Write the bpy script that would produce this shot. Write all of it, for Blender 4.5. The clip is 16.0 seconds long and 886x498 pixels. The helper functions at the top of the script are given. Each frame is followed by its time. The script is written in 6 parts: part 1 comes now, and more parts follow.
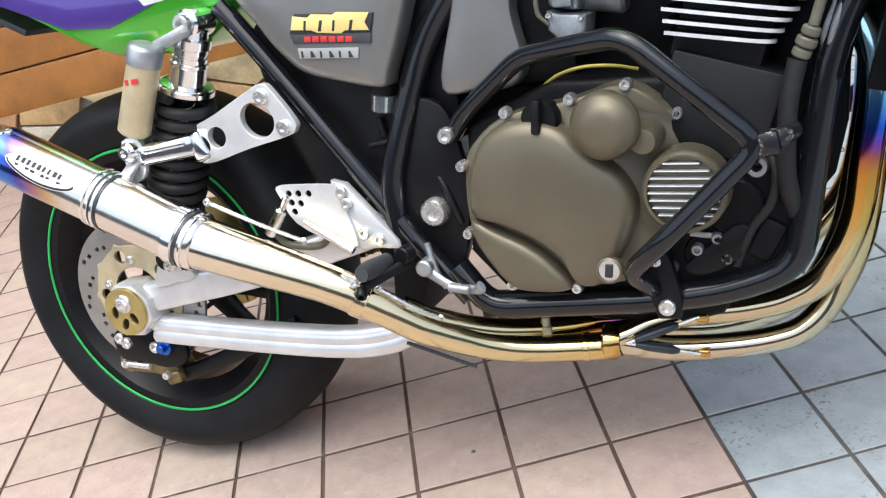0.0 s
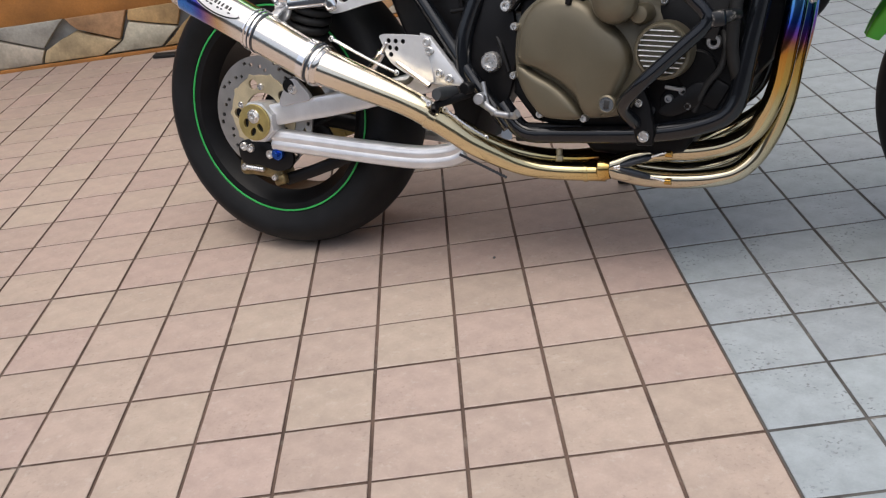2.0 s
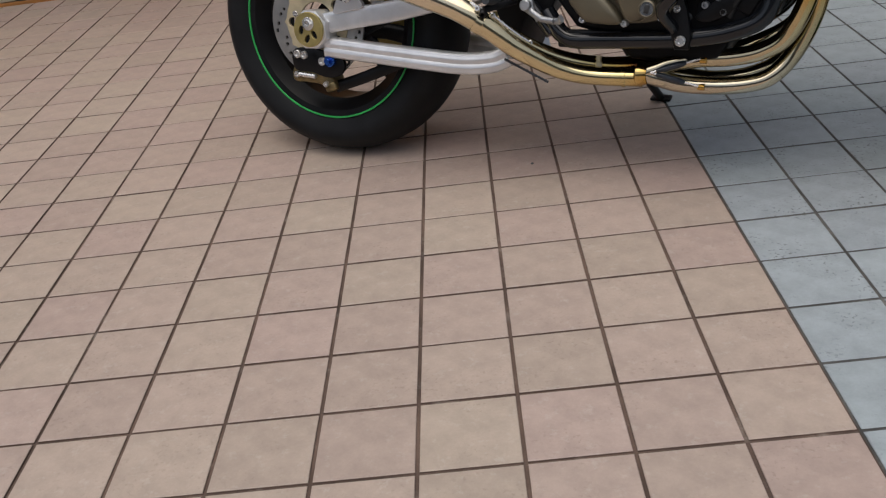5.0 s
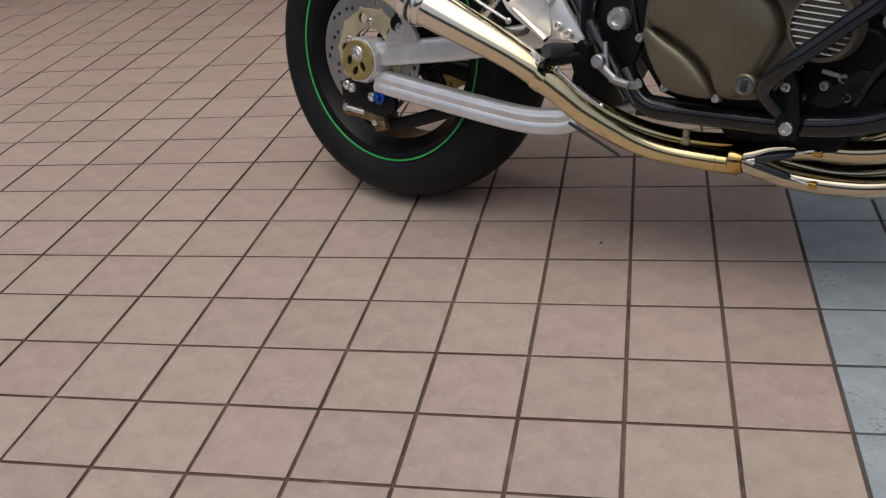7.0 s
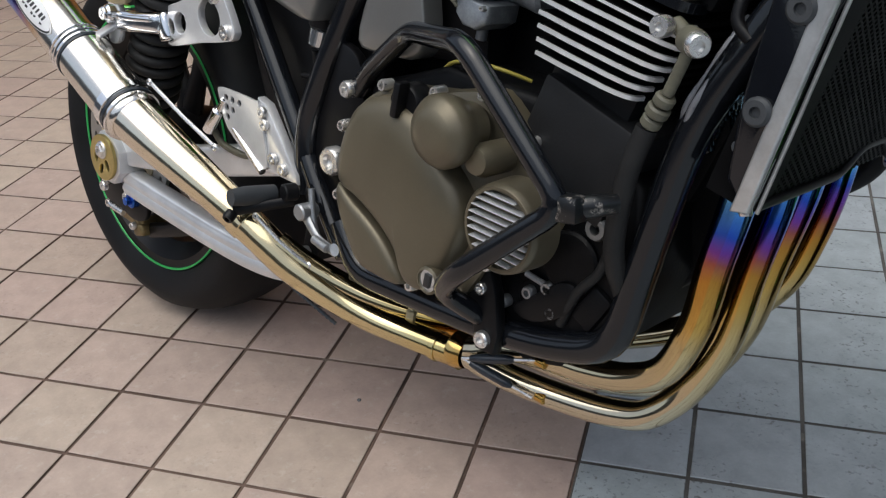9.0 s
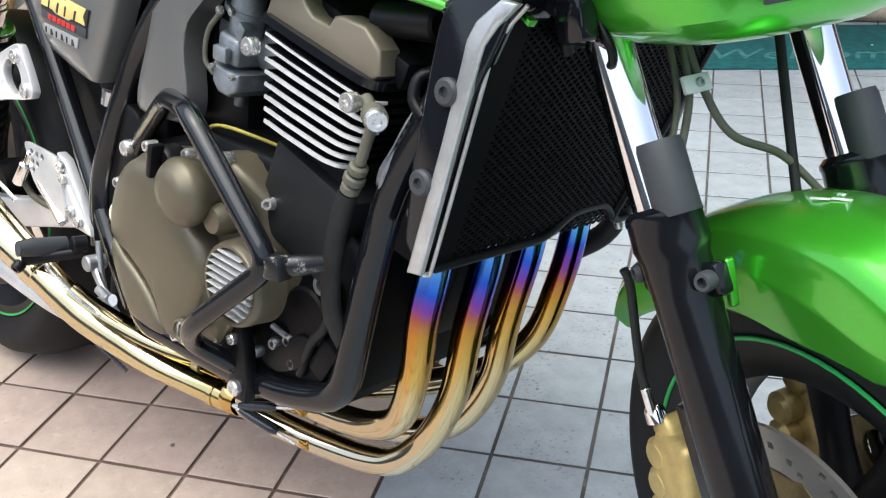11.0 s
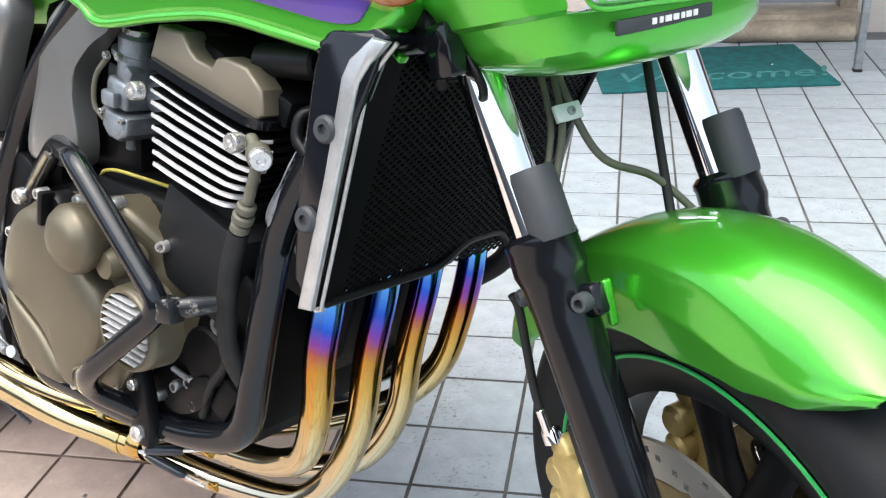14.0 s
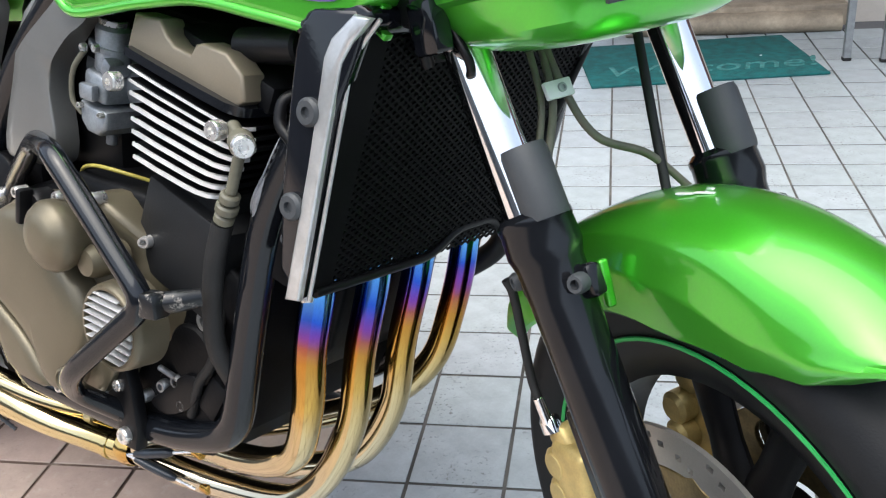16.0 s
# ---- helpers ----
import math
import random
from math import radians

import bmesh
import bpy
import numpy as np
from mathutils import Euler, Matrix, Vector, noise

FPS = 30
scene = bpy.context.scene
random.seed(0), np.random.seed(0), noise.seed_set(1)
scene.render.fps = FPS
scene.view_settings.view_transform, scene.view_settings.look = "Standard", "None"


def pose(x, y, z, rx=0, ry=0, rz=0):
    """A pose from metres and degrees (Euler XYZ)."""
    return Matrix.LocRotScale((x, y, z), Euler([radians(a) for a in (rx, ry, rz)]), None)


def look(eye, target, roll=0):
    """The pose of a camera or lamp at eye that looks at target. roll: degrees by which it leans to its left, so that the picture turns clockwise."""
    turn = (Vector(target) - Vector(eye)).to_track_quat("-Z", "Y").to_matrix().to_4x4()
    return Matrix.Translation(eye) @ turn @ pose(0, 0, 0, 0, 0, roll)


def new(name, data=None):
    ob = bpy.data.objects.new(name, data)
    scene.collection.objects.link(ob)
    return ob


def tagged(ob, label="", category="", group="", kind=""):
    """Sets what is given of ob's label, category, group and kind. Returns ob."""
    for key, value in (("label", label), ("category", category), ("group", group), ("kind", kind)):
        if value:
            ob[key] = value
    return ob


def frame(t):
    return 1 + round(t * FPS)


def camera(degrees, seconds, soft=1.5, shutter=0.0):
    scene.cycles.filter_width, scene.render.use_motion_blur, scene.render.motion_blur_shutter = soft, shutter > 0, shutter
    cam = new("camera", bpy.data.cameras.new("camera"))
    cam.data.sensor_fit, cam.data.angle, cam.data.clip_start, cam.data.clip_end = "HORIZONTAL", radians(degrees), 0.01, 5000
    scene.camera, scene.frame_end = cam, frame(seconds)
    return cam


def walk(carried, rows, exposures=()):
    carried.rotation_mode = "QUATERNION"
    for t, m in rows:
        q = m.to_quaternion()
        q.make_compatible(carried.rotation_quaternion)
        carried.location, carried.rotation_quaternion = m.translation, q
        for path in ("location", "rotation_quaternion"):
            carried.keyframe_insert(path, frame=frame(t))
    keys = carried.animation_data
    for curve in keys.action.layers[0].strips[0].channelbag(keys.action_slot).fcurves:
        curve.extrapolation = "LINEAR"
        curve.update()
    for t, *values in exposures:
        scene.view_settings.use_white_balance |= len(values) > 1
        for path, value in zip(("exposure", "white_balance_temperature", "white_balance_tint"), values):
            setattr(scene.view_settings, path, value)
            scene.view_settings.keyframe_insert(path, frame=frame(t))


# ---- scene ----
cam = camera(50.49, 16.0, soft=1.2)
PATH = [
    (0, (-0.3127, -1.1224, 0.9404), (-0.3224, 0.5816, 0.1), -14.9),
    (0.5, (-0.3693, -1.2616, 0.9513), (-0.3496, 0.4507, 0.1283), -12.78),
    (1, (-0.38, -1.4549, 0.9226), (-0.3715, 0.2765, 0.14), -10.49),
    (1.5, (-0.3698, -1.6026, 0.9403), (-0.3941, 0.099, 0.0952), -8.7),
    (2, (-0.3981, -1.7083, 0.9403), (-0.4573, -0.0169, 0.0769), -8.67),
    (2.5, (-0.4309, -1.7855, 0.9116), (-0.4776, -0.1119, 0.0132), -8.69),
    (3, (-0.4507, -1.8489, 0.8841), (-0.4906, -0.1774, -0.0184), -8.64),
    (3.5, (-0.4565, -1.8835, 0.8604), (-0.5081, -0.2088, -0.0355), -8.7),
    (6, (-0.4608, -1.8342, 0.9154), (-0.6671, -0.2004, -0.0324), -6.8),
    (6.5, (-0.3678, -1.6752, 0.8954), (-0.6977, -0.054, -0.0389), -7.27),
    (7, (-0.2685, -1.4924, 0.8779), (-0.6742, 0.1166, -0.0476), -6.63),
    (7.5, (-0.1393, -1.2837, 0.839), (-0.5997, 0.3266, -0.0582), -5.73),
    (8, (-0.0364, -1.17, 0.8825), (-0.4901, 0.4317, -0.0334), -3.94),
    (8.5, (0.0828, -1.0661, 0.915), (-0.426, 0.5021, -0.0292), -4.45),
    (9, (0.1678, -0.9914, 0.9293), (-0.3724, 0.5654, -0.0165), -4.52),
    (9.5, (0.2303, -0.9684, 0.937), (-0.3005, 0.605, 0.0136), -3.62),
    (10, (0.3108, -0.9692, 0.9474), (-0.2086, 0.6189, 0.0428), -3.01),
    (12.5, (0.4504, -0.9774, 0.9669), (0.0751, 0.6834, 0.1237), -2.63),
    (13, (0.4513, -0.9791, 0.9692), (0.0966, 0.6878, 0.1292), -2.73),
    (13.5, (0.4591, -0.9735, 0.9665), (0.0998, 0.6956, 0.1329), -3.23),
    (14, (0.4612, -0.9729, 0.9663), (0.108, 0.7009, 0.1394), -3.26),
    (14.5, (0.4608, -0.9713, 0.9668), (0.1195, 0.7077, 0.1457), -3.21),
    (15, (0.4577, -0.9721, 0.9564), (0.1274, 0.717, 0.1516), -3.14),
    (15.5, (0.4579, -0.9645, 0.9529), (0.1253, 0.7189, 0.1372), -3.81),
    (16, (0.4585, -0.9576, 0.9393), (0.1196, 0.7228, 0.1198), -4.48),
]
walk(cam, [(t, look(eye, target, roll)) for t, eye, target, roll in PATH],
     [(0.0, 0.98, 6250, 7), (0.5, 0.88, 6300, 8), (1.0, 0.65, 6450, 9), (1.5, 0.44, 6550, 10), (2.0, 0.21, 6600, 11), (2.5, 0.03, 6600, 11), (3.5, -0.19, 6600, 10), (6.0, -0.31, 6600, 10), (7.0, -0.40, 6580, 10), (8.0, -0.50, 6500, 9),
      (9.0, 0.03, 6350, 7), (10.0, 0.60, 6250, 5), (12.5, 1.38, 6400, 7), (14.0, 1.35, 6400, 7), (16.0, 1.22, 6400, 7)])

# ---- world, sun ----
SUN_EL, SUN_AZ = 73.0, 205.0
world = bpy.data.worlds.new("world")
scene.world = world
world.use_nodes = True
wn, wl = world.node_tree.nodes, world.node_tree.links
sky = wn.new("ShaderNodeTexSky")
sky.sky_type = "NISHITA"
sky.sun_disc = False
sky.sun_elevation, sky.sun_rotation = radians(SUN_EL), radians(SUN_AZ)
sky.air_density, sky.dust_density, sky.ozone_density = 1.0, 4.0, 1.0
hs = wn.new("ShaderNodeHueSaturation")
hs.inputs["Saturation"].default_value = 0.7
wl.new(sky.outputs[0], hs.inputs["Color"])
wl.new(hs.outputs[0], wn["Background"].inputs["Color"])
wn["Background"].inputs["Strength"].default_value = 0.15
lamp = bpy.data.lights.new("sun", "SUN")
lamp.energy, lamp.angle, lamp.color = 1.35, radians(75), (1.0, 0.98, 0.95)
sun = new("sun", lamp)
az, el = radians(SUN_AZ), radians(SUN_EL)
sun.matrix_world = look((math.sin(az) * math.cos(el) * 8, math.cos(az) * math.cos(el) * 8, math.sin(el) * 8), (0, 0, 0))


# ---- materials ----
def material(name, base, rough=0.5, metal=0.0, coat=0.0, spec=0.5, specks=0.0, vary=0.12, size=30.0, bump=0.0, bump_size=400.0, dirt=None, aniso=0.0, per=None, scuff=0.0, scuff_size=38.0):
    """Principled surface with two scales of colour change, uneven gloss and fine relief."""
    m = bpy.data.materials.new(name)
    m.use_nodes = True
    n, k = m.node_tree.nodes, m.node_tree.links
    p = n["Principled BSDF"]
    p.inputs["Metallic"].default_value = metal
    p.inputs["Specular IOR Level"].default_value = spec
    p.inputs["Coat Weight"].default_value = coat
    p.inputs["Coat Roughness"].default_value = 0.06
    p.inputs["Anisotropic"].default_value = aniso
    tc = n.new("ShaderNodeTexCoord")
    big, fine = n.new("ShaderNodeTexNoise"), n.new("ShaderNodeTexNoise")
    big.inputs["Scale"].default_value, fine.inputs["Scale"].default_value = size, bump_size
    big.inputs["Detail"].default_value, fine.inputs["Detail"].default_value = 5, 3
    for t in (big, fine):
        k.new(tc.outputs["Object"], t.inputs["Vector"])
    ramp = n.new("ShaderNodeValToRGB")
    lo = tuple(max(0, c * (1 - vary)) for c in base)
    hi = tuple(min(1, c * (1 + vary)) for c in base)
    if dirt:
        lo = dirt
    ramp.color_ramp.elements[0].position, ramp.color_ramp.elements[1].position = 0.36, 0.64
    ramp.color_ramp.elements[0].color, ramp.color_ramp.elements[1].color = (*lo, 1), (*hi, 1)
    k.new(big.outputs["Fac"], ramp.inputs["Fac"])
    out = ramp.outputs[0]
    mixf = n.new("ShaderNodeMixRGB")
    mixf.blend_type = "MULTIPLY"
    mixf.inputs["Fac"].default_value = min(1, vary * 1.5)
    k.new(out, mixf.inputs[1])
    k.new(fine.outputs["Color"], mixf.inputs[2])
    grey = n.new("ShaderNodeHueSaturation")
    grey.inputs["Saturation"].default_value, grey.inputs["Value"].default_value = 0.0, 1.9
    k.new(fine.outputs["Color"], grey.inputs["Color"])
    k.new(grey.outputs[0], mixf.inputs[2])
    out = mixf.outputs[0]
    if specks:
        dot, where, hit, mul = n.new("ShaderNodeTexNoise"), n.new("ShaderNodeTexNoise"), n.new("ShaderNodeMapRange"), n.new("ShaderNodeMath")
        dot.inputs["Scale"].default_value, where.inputs["Scale"].default_value = 130, 9
        dot.inputs["Detail"].default_value, where.inputs["Detail"].default_value = 4, 4
        hit.inputs["From Min"].default_value, hit.inputs["From Max"].default_value = 0.57, 0.68
        area = n.new("ShaderNodeMapRange")
        area.inputs["From Min"].default_value, area.inputs["From Max"].default_value = 0.46, 0.62
        area.inputs["To Max"].default_value = specks
        geo = n.new("ShaderNodeNewGeometry")
        for t in (dot, where):
            k.new(geo.outputs["Position"], t.inputs["Vector"])
        k.new(dot.outputs["Fac"], hit.inputs["Value"])
        k.new(where.outputs["Fac"], area.inputs["Value"])
        mul.operation = "MULTIPLY"
        k.new(hit.outputs[0], mul.inputs[0])
        k.new(area.outputs[0], mul.inputs[1])
        dark = n.new("ShaderNodeMixRGB")
        dark.inputs[2].default_value = (base[0] * 0.45, base[1] * 0.42, base[2] * 0.40, 1)
        k.new(mul.outputs[0], dark.inputs["Fac"])
        k.new(out, dark.inputs[1])
        out = dark.outputs[0]
    if scuff:
        rub, lift, pale = n.new("ShaderNodeTexNoise"), n.new("ShaderNodeMapRange"), n.new("ShaderNodeMixRGB")
        rub.inputs["Scale"].default_value, rub.inputs["Detail"].default_value, rub.inputs["Roughness"].default_value = scuff_size, 6, 0.7
        lift.inputs["From Min"].default_value, lift.inputs["From Max"].default_value, lift.inputs["To Max"].default_value = 0.56, 0.72, scuff
        where2 = n.new("ShaderNodeNewGeometry")
        k.new(where2.outputs["Position"], rub.inputs["Vector"])
        k.new(rub.outputs["Fac"], lift.inputs["Value"])
        k.new(lift.outputs[0], pale.inputs["Fac"])
        pale.inputs[2].default_value = (0.56, 0.51, 0.45, 1)
        k.new(out, pale.inputs[1])
        out = pale.outputs[0]
    if per:
        src = n.new("ShaderNodeObjectInfo" if per == "object" else "ShaderNodeNewGeometry")
        hv = n.new("ShaderNodeHueSaturation")
        mr = n.new("ShaderNodeMapRange")
        mr.inputs["To Min"].default_value, mr.inputs["To Max"].default_value = 0.955, 1.045
        k.new(src.outputs["Random" if per == "object" else "Random Per Island"], mr.inputs["Value"])
        k.new(mr.outputs[0], hv.inputs["Value"])
        wrap_, tone = n.new("ShaderNodeMath"), n.new("ShaderNodeMapRange")
        wrap_.operation, wrap_.inputs[1].default_value = "PINGPONG", 0.13
        tone.inputs["From Max"].default_value = 0.13
        tone.inputs["To Min"].default_value, tone.inputs["To Max"].default_value = 0.488, 0.512
        k.new(mr.inputs["Value"].links[0].from_socket, wrap_.inputs[0])
        k.new(wrap_.outputs[0], tone.inputs["Value"])
        k.new(tone.outputs[0], hv.inputs["Hue"])
        k.new(out, hv.inputs["Color"])
        out = hv.outputs[0]
    k.new(out, p.inputs["Base Color"])
    rr = n.new("ShaderNodeMapRange")
    rr.inputs["To Min"].default_value, rr.inputs["To Max"].default_value = max(0.02, rough * 0.8), min(1, rough * 1.25)
    k.new(big.outputs["Fac"], rr.inputs["Value"])
    k.new(rr.outputs[0], p.inputs["Roughness"])
    if bump:
        b = n.new("ShaderNodeBump")
        b.inputs["Strength"].default_value, b.inputs["Distance"].default_value = bump, 0.002
        k.new(fine.outputs["Fac"], b.inputs["Height"])
        k.new(b.outputs[0], p.inputs["Normal"])
    return m


def heat_material(name, stops, axis, rough=0.16, lo=0.0, hi=1.0):
    """Heat-tinted titanium: the tint follows the pipe's distance from the engine, along one axis of the motorcycle."""
    m = material(name, (0.8, 0.8, 0.8), rough, 1.0)
    n, k = m.node_tree.nodes, m.node_tree.links
    tc, sep, mr, ramp = n.new("ShaderNodeTexCoord"), n.new("ShaderNodeSeparateXYZ"), n.new("ShaderNodeMapRange"), n.new("ShaderNodeValToRGB")
    nz, add = n.new("ShaderNodeTexNoise"), n.new("ShaderNodeMath")
    nz.inputs["Scale"].default_value = 14
    add.operation = "MULTIPLY_ADD"
    add.inputs[1].default_value = 0.05
    k.new(tc.outputs["Object"], sep.inputs[0])
    k.new(tc.outputs["Object"], nz.inputs["Vector"])
    k.new(nz.outputs["Fac"], add.inputs[0])
    k.new(sep.outputs[axis], add.inputs[2])
    mr.inputs["From Min"].default_value, mr.inputs["From Max"].default_value = lo + 0.025, hi + 0.025
    k.new(add.outputs[0], mr.inputs["Value"])
    k.new(mr.outputs[0], ramp.inputs["Fac"])
    e = ramp.color_ramp.elements
    e[0].position, e[0].color = stops[0][0], (*stops[0][1], 1)
    e[1].position, e[1].color = stops[-1][0], (*stops[-1][1], 1)
    for pos, col in stops[1:-1]:
        x = e.new(pos)
        x.color = (*col, 1)
    k.new(ramp.outputs[0], n["Principled BSDF"].inputs["Base Color"])
    return m


PINK, GREYT = (0.432, 0.343, 0.286), (0.340, 0.380, 0.400)
tile_pink = material("tile_pink", PINK, 0.5, scuff=0.45, specks=0.30, vary=0.08, size=22, bump=0.12, bump_size=160, per="object")
tile_pink_far = material("tile_pink_field", PINK, 0.5, scuff=0.45, specks=0.30, vary=0.08, size=22, bump=0.12, bump_size=160, per="island")
tile_grey = material("tile_grey", GREYT, 0.38, spec=0.5, specks=1.0, vary=0.10, size=22, bump=0.14, bump_size=160, per="object")
tile_grey_far = material("tile_grey_field", GREYT, 0.38, spec=0.5, specks=1.0, vary=0.10, size=22, bump=0.14, bump_size=160, per="island")
grout_grey = material("grey_grout", (0.085, 0.082, 0.076), 0.95, vary=0.35, size=8, bump=0.5, scuff=0.3, scuff_size=14)
grout = material("grout", (0.112, 0.074, 0.056), 0.95, scuff=0.35, scuff_size=12, vary=0.35, size=8, bump=0.5)
asphalt = material("asphalt", (0.12, 0.12, 0.125), 0.9, vary=0.2, size=3, bump=0.5, bump_size=90)
wood_wall = material("varnished_wood", (0.37, 0.155, 0.035), 0.4, coat=0.2, vary=0.22, size=5, bump=0.08, bump_size=120)
wood_dark = material("dark_wood", (0.07, 0.025, 0.018), 0.45, vary=0.25, size=6)
log_wood = material("weathered_log", (0.30, 0.245, 0.18), 0.7, vary=0.3, size=7, bump=0.4, bump_size=60)
stones = [material("flagstone_" + nm, c, 0.8, vary=0.28, size=9, bump=0.5, bump_size=70, per="object") for nm, c in
          (("tan", (0.43, 0.33, 0.19)), ("cream", (0.44, 0.40, 0.31)), ("ochre", (0.40, 0.25, 0.12)), ("grey", (0.31, 0.30, 0.26)))]
mortar = material("mortar", (0.30, 0.31, 0.30), 0.95, vary=0.2, size=12, bump=0.6)
plaster = material("plaster", (0.55, 0.5, 0.44), 0.9, vary=0.08, size=4, bump=0.3, bump_size=80)
# grey of the unseen walls that hold back low sky light
far_wall = material("unseen_wall_grey", (0.155, 0.165, 0.175), 0.8, vary=0.3, size=2, bump=0.2, bump_size=20)
mat_green = material("doormat", (0.006, 0.100, 0.100), 0.95, vary=0.25, size=30, bump=0.9, bump_size=500)
mat_text = material("doormat_lettering", (0.055, 0.20, 0.19), 0.95, vary=0.3, size=60, bump=0.7, bump_size=500)

rubber = material("tyre_rubber", (0.0070, 0.0076, 0.0086), 0.55, spec=0.20, vary=0.25, size=20, bump=0.12, bump_size=500)
rubber_part = material("rubber", (0.0128, 0.0128, 0.0128), 0.6, spec=0.35, vary=0.2, size=40, bump=0.2)
black_gloss = material("black_gloss_paint", (0.0043, 0.005, 0.0072), 0.09, coat=0.0, spec=0.5, vary=0.2, size=14, bump=0.02)
black_satin = material("black_satin", (0.005, 0.005, 0.0057), 0.38, spec=0.22, vary=0.25, size=20, bump=0.06)
black_plastic = material("black_plastic", (0.0064, 0.0064, 0.0072), 0.42, spec=0.25, vary=0.2, size=30, bump=0.1)
chipped_black = material("chipped_black_paint", (0.006, 0.0068, 0.008), 0.3, spec=0.5, vary=0.2, size=30, scuff=0.8, scuff_size=75)
guard_grey = material("grey_plastic", (0.036, 0.040, 0.044), 0.55, vary=0.1, size=30, bump=0.05)
tube_black = material("black_tube_paint", (0.0060, 0.0070, 0.0092), 0.14, spec=0.5, vary=0.15, size=14, bump=0.02)
crankcase_mat = material("black_engine_paint", (0.0047, 0.0049, 0.0056), 0.42, spec=0.13, vary=0.3, size=25, bump=0.15, bump_size=300)
cylinder_mat = material("satin_black_cylinder_paint", (0.010, 0.0105, 0.0115), 0.5, spec=0.3, vary=0.15, size=25, bump=0.1, bump_size=300)
bronze = material("bronze_engine_paint", (0.130, 0.112, 0.075), 0.36, metal=0.4, vary=0.07, size=12, bump=0.03)
head_paint = material("head_cover_paint", (0.19, 0.162, 0.118), 0.42, metal=0.3, vary=0.07, size=12, bump=0.03)
side_grey = material("grey_metallic_paint", (0.205, 0.205, 0.198), 0.35, metal=0.55, coat=0.25, vary=0.05, size=10)
green = material("lime_green_paint", (0.085, 0.50, 0.034), 0.31, metal=0.70, coat=1.0, vary=0.06, size=5)
purple = material("purple_paint", (0.07, 0.035, 0.26), 0.3, metal=0.2, coat=1.0, vary=0.08, size=6)
white_paint = material("white_paint", (0.75, 0.75, 0.74), 0.35, coat=0.5, vary=0.04)
chrome = material("chrome", (0.9, 0.9, 0.91), 0.04, 1.0, vary=0.03, size=12)
polished = material("polished_aluminium", (0.88, 0.88, 0.88), 0.12, 1.0, vary=0.06, size=25, bump=0.02)
alu = material("brushed_aluminium", (0.74, 0.75, 0.76), 0.36, 0.55, vary=0.07, size=25, bump=0.04, bump_size=600, aniso=0.3)
cast = material("cast_aluminium", (0.38, 0.39, 0.40), 0.45, 0.9, vary=0.15, size=40, bump=0.15)
carb_alloy = material("grey_die_cast_alloy", (0.26, 0.28, 0.30), 0.45, 0.6, vary=0.25, size=40, bump=0.12)
bright_alu = material("bright_aluminium", (0.70, 0.70, 0.70), 0.24, 0.45, vary=0.06, size=30, bump=0.03, bump_size=300)
calliper_dark = material("dark_bronze_alloy", (0.20, 0.15, 0.07), 0.38, 0.7, vary=0.3, size=50, bump=0.1)
mesh_black = material("mesh_black", (0.0034, 0.0034, 0.0038), 0.55, spec=0.06, vary=0.3, size=20)
strip_alu = material("worn_bright_strip", (0.50, 0.51, 0.51), 0.30, 0.7, vary=0.12, size=30, bump=0.04, bump_size=200)
calliper_gold = material("gold_caliper", (0.50, 0.38, 0.15), 0.42, 0.5, vary=0.15, size=40, bump=0.08)
fork_black = material("fork_black", (0.0056, 0.0062, 0.0078), 0.13, spec=0.36, vary=0.2, size=20, bump=0.02)
fin_bright = material("machined_fin_edge", (0.85, 0.85, 0.84), 0.32, 0.5, vary=0.06, size=60)
steel = material("disc_steel", (0.42, 0.41, 0.39), 0.38, 0.85, vary=0.08, size=20, aniso=0.4)
bolt_steel = material("bolt_steel", (0.72, 0.71, 0.69), 0.27, 0.85, vary=0.1, size=60)
gold = material("gold_anodised", (0.56, 0.45, 0.18), 0.34, 0.9, vary=0.1, size=30)
gold_pale = material("pale_gold_alloy", (0.60, 0.51, 0.33), 0.42, 0.55, vary=0.1, size=30, bump=0.05)
tape_green = material("green_rim_tape", (0.03, 0.40, 0.09), 0.4, vary=0.1, size=40)
blue_anod = material("blue_anodised", (0.03, 0.12, 0.5), 0.25, 0.8, vary=0.1)
yellow_tube = material("yellow_tube", (0.38, 0.32, 0.06), 0.45, vary=0.1)
olive_hose = material("olive_hose", (0.11, 0.105, 0.075), 0.5, vary=0.15, size=60)
amber = material("amber_lens", (0.45, 0.14, 0.03), 0.15, coat=1.0, vary=0.1)
red_mark = material("red_marking", (0.55, 0.03, 0.03), 0.4, vary=0.05)
yellow_mark = material("yellow_marking", (0.75, 0.6, 0.22), 0.35, vary=0.08)
grey_mark = material("silver_marking", (0.36, 0.36, 0.36), 0.4, 0.2, vary=0.06)
dark_mark = material("dark_marking", (0.02, 0.02, 0.02), 0.5, vary=0.05)
lens_glass = material("headlight_lens", (0.55, 0.57, 0.58), 0.04, 0.85, coat=1.0, vary=0.1, size=40)
TI = (0.56, 0.505, 0.385)
header_ti = heat_material("heat_tinted_titanium", [(0.0, TI), (0.40, (0.58, 0.46, 0.24)), (0.54, (0.56, 0.35, 0.09)), (0.66, (0.50, 0.24, 0.045)), (0.72, (0.36, 0.11, 0.09)),
                          (0.77, (0.20, 0.06, 0.36)), (0.83, (0.03, 0.10, 0.55)), (0.92, (0.14, 0.42, 0.80)), (1.0, (0.5, 0.72, 0.8))], "Z", 0.11, 0.20, 0.54)
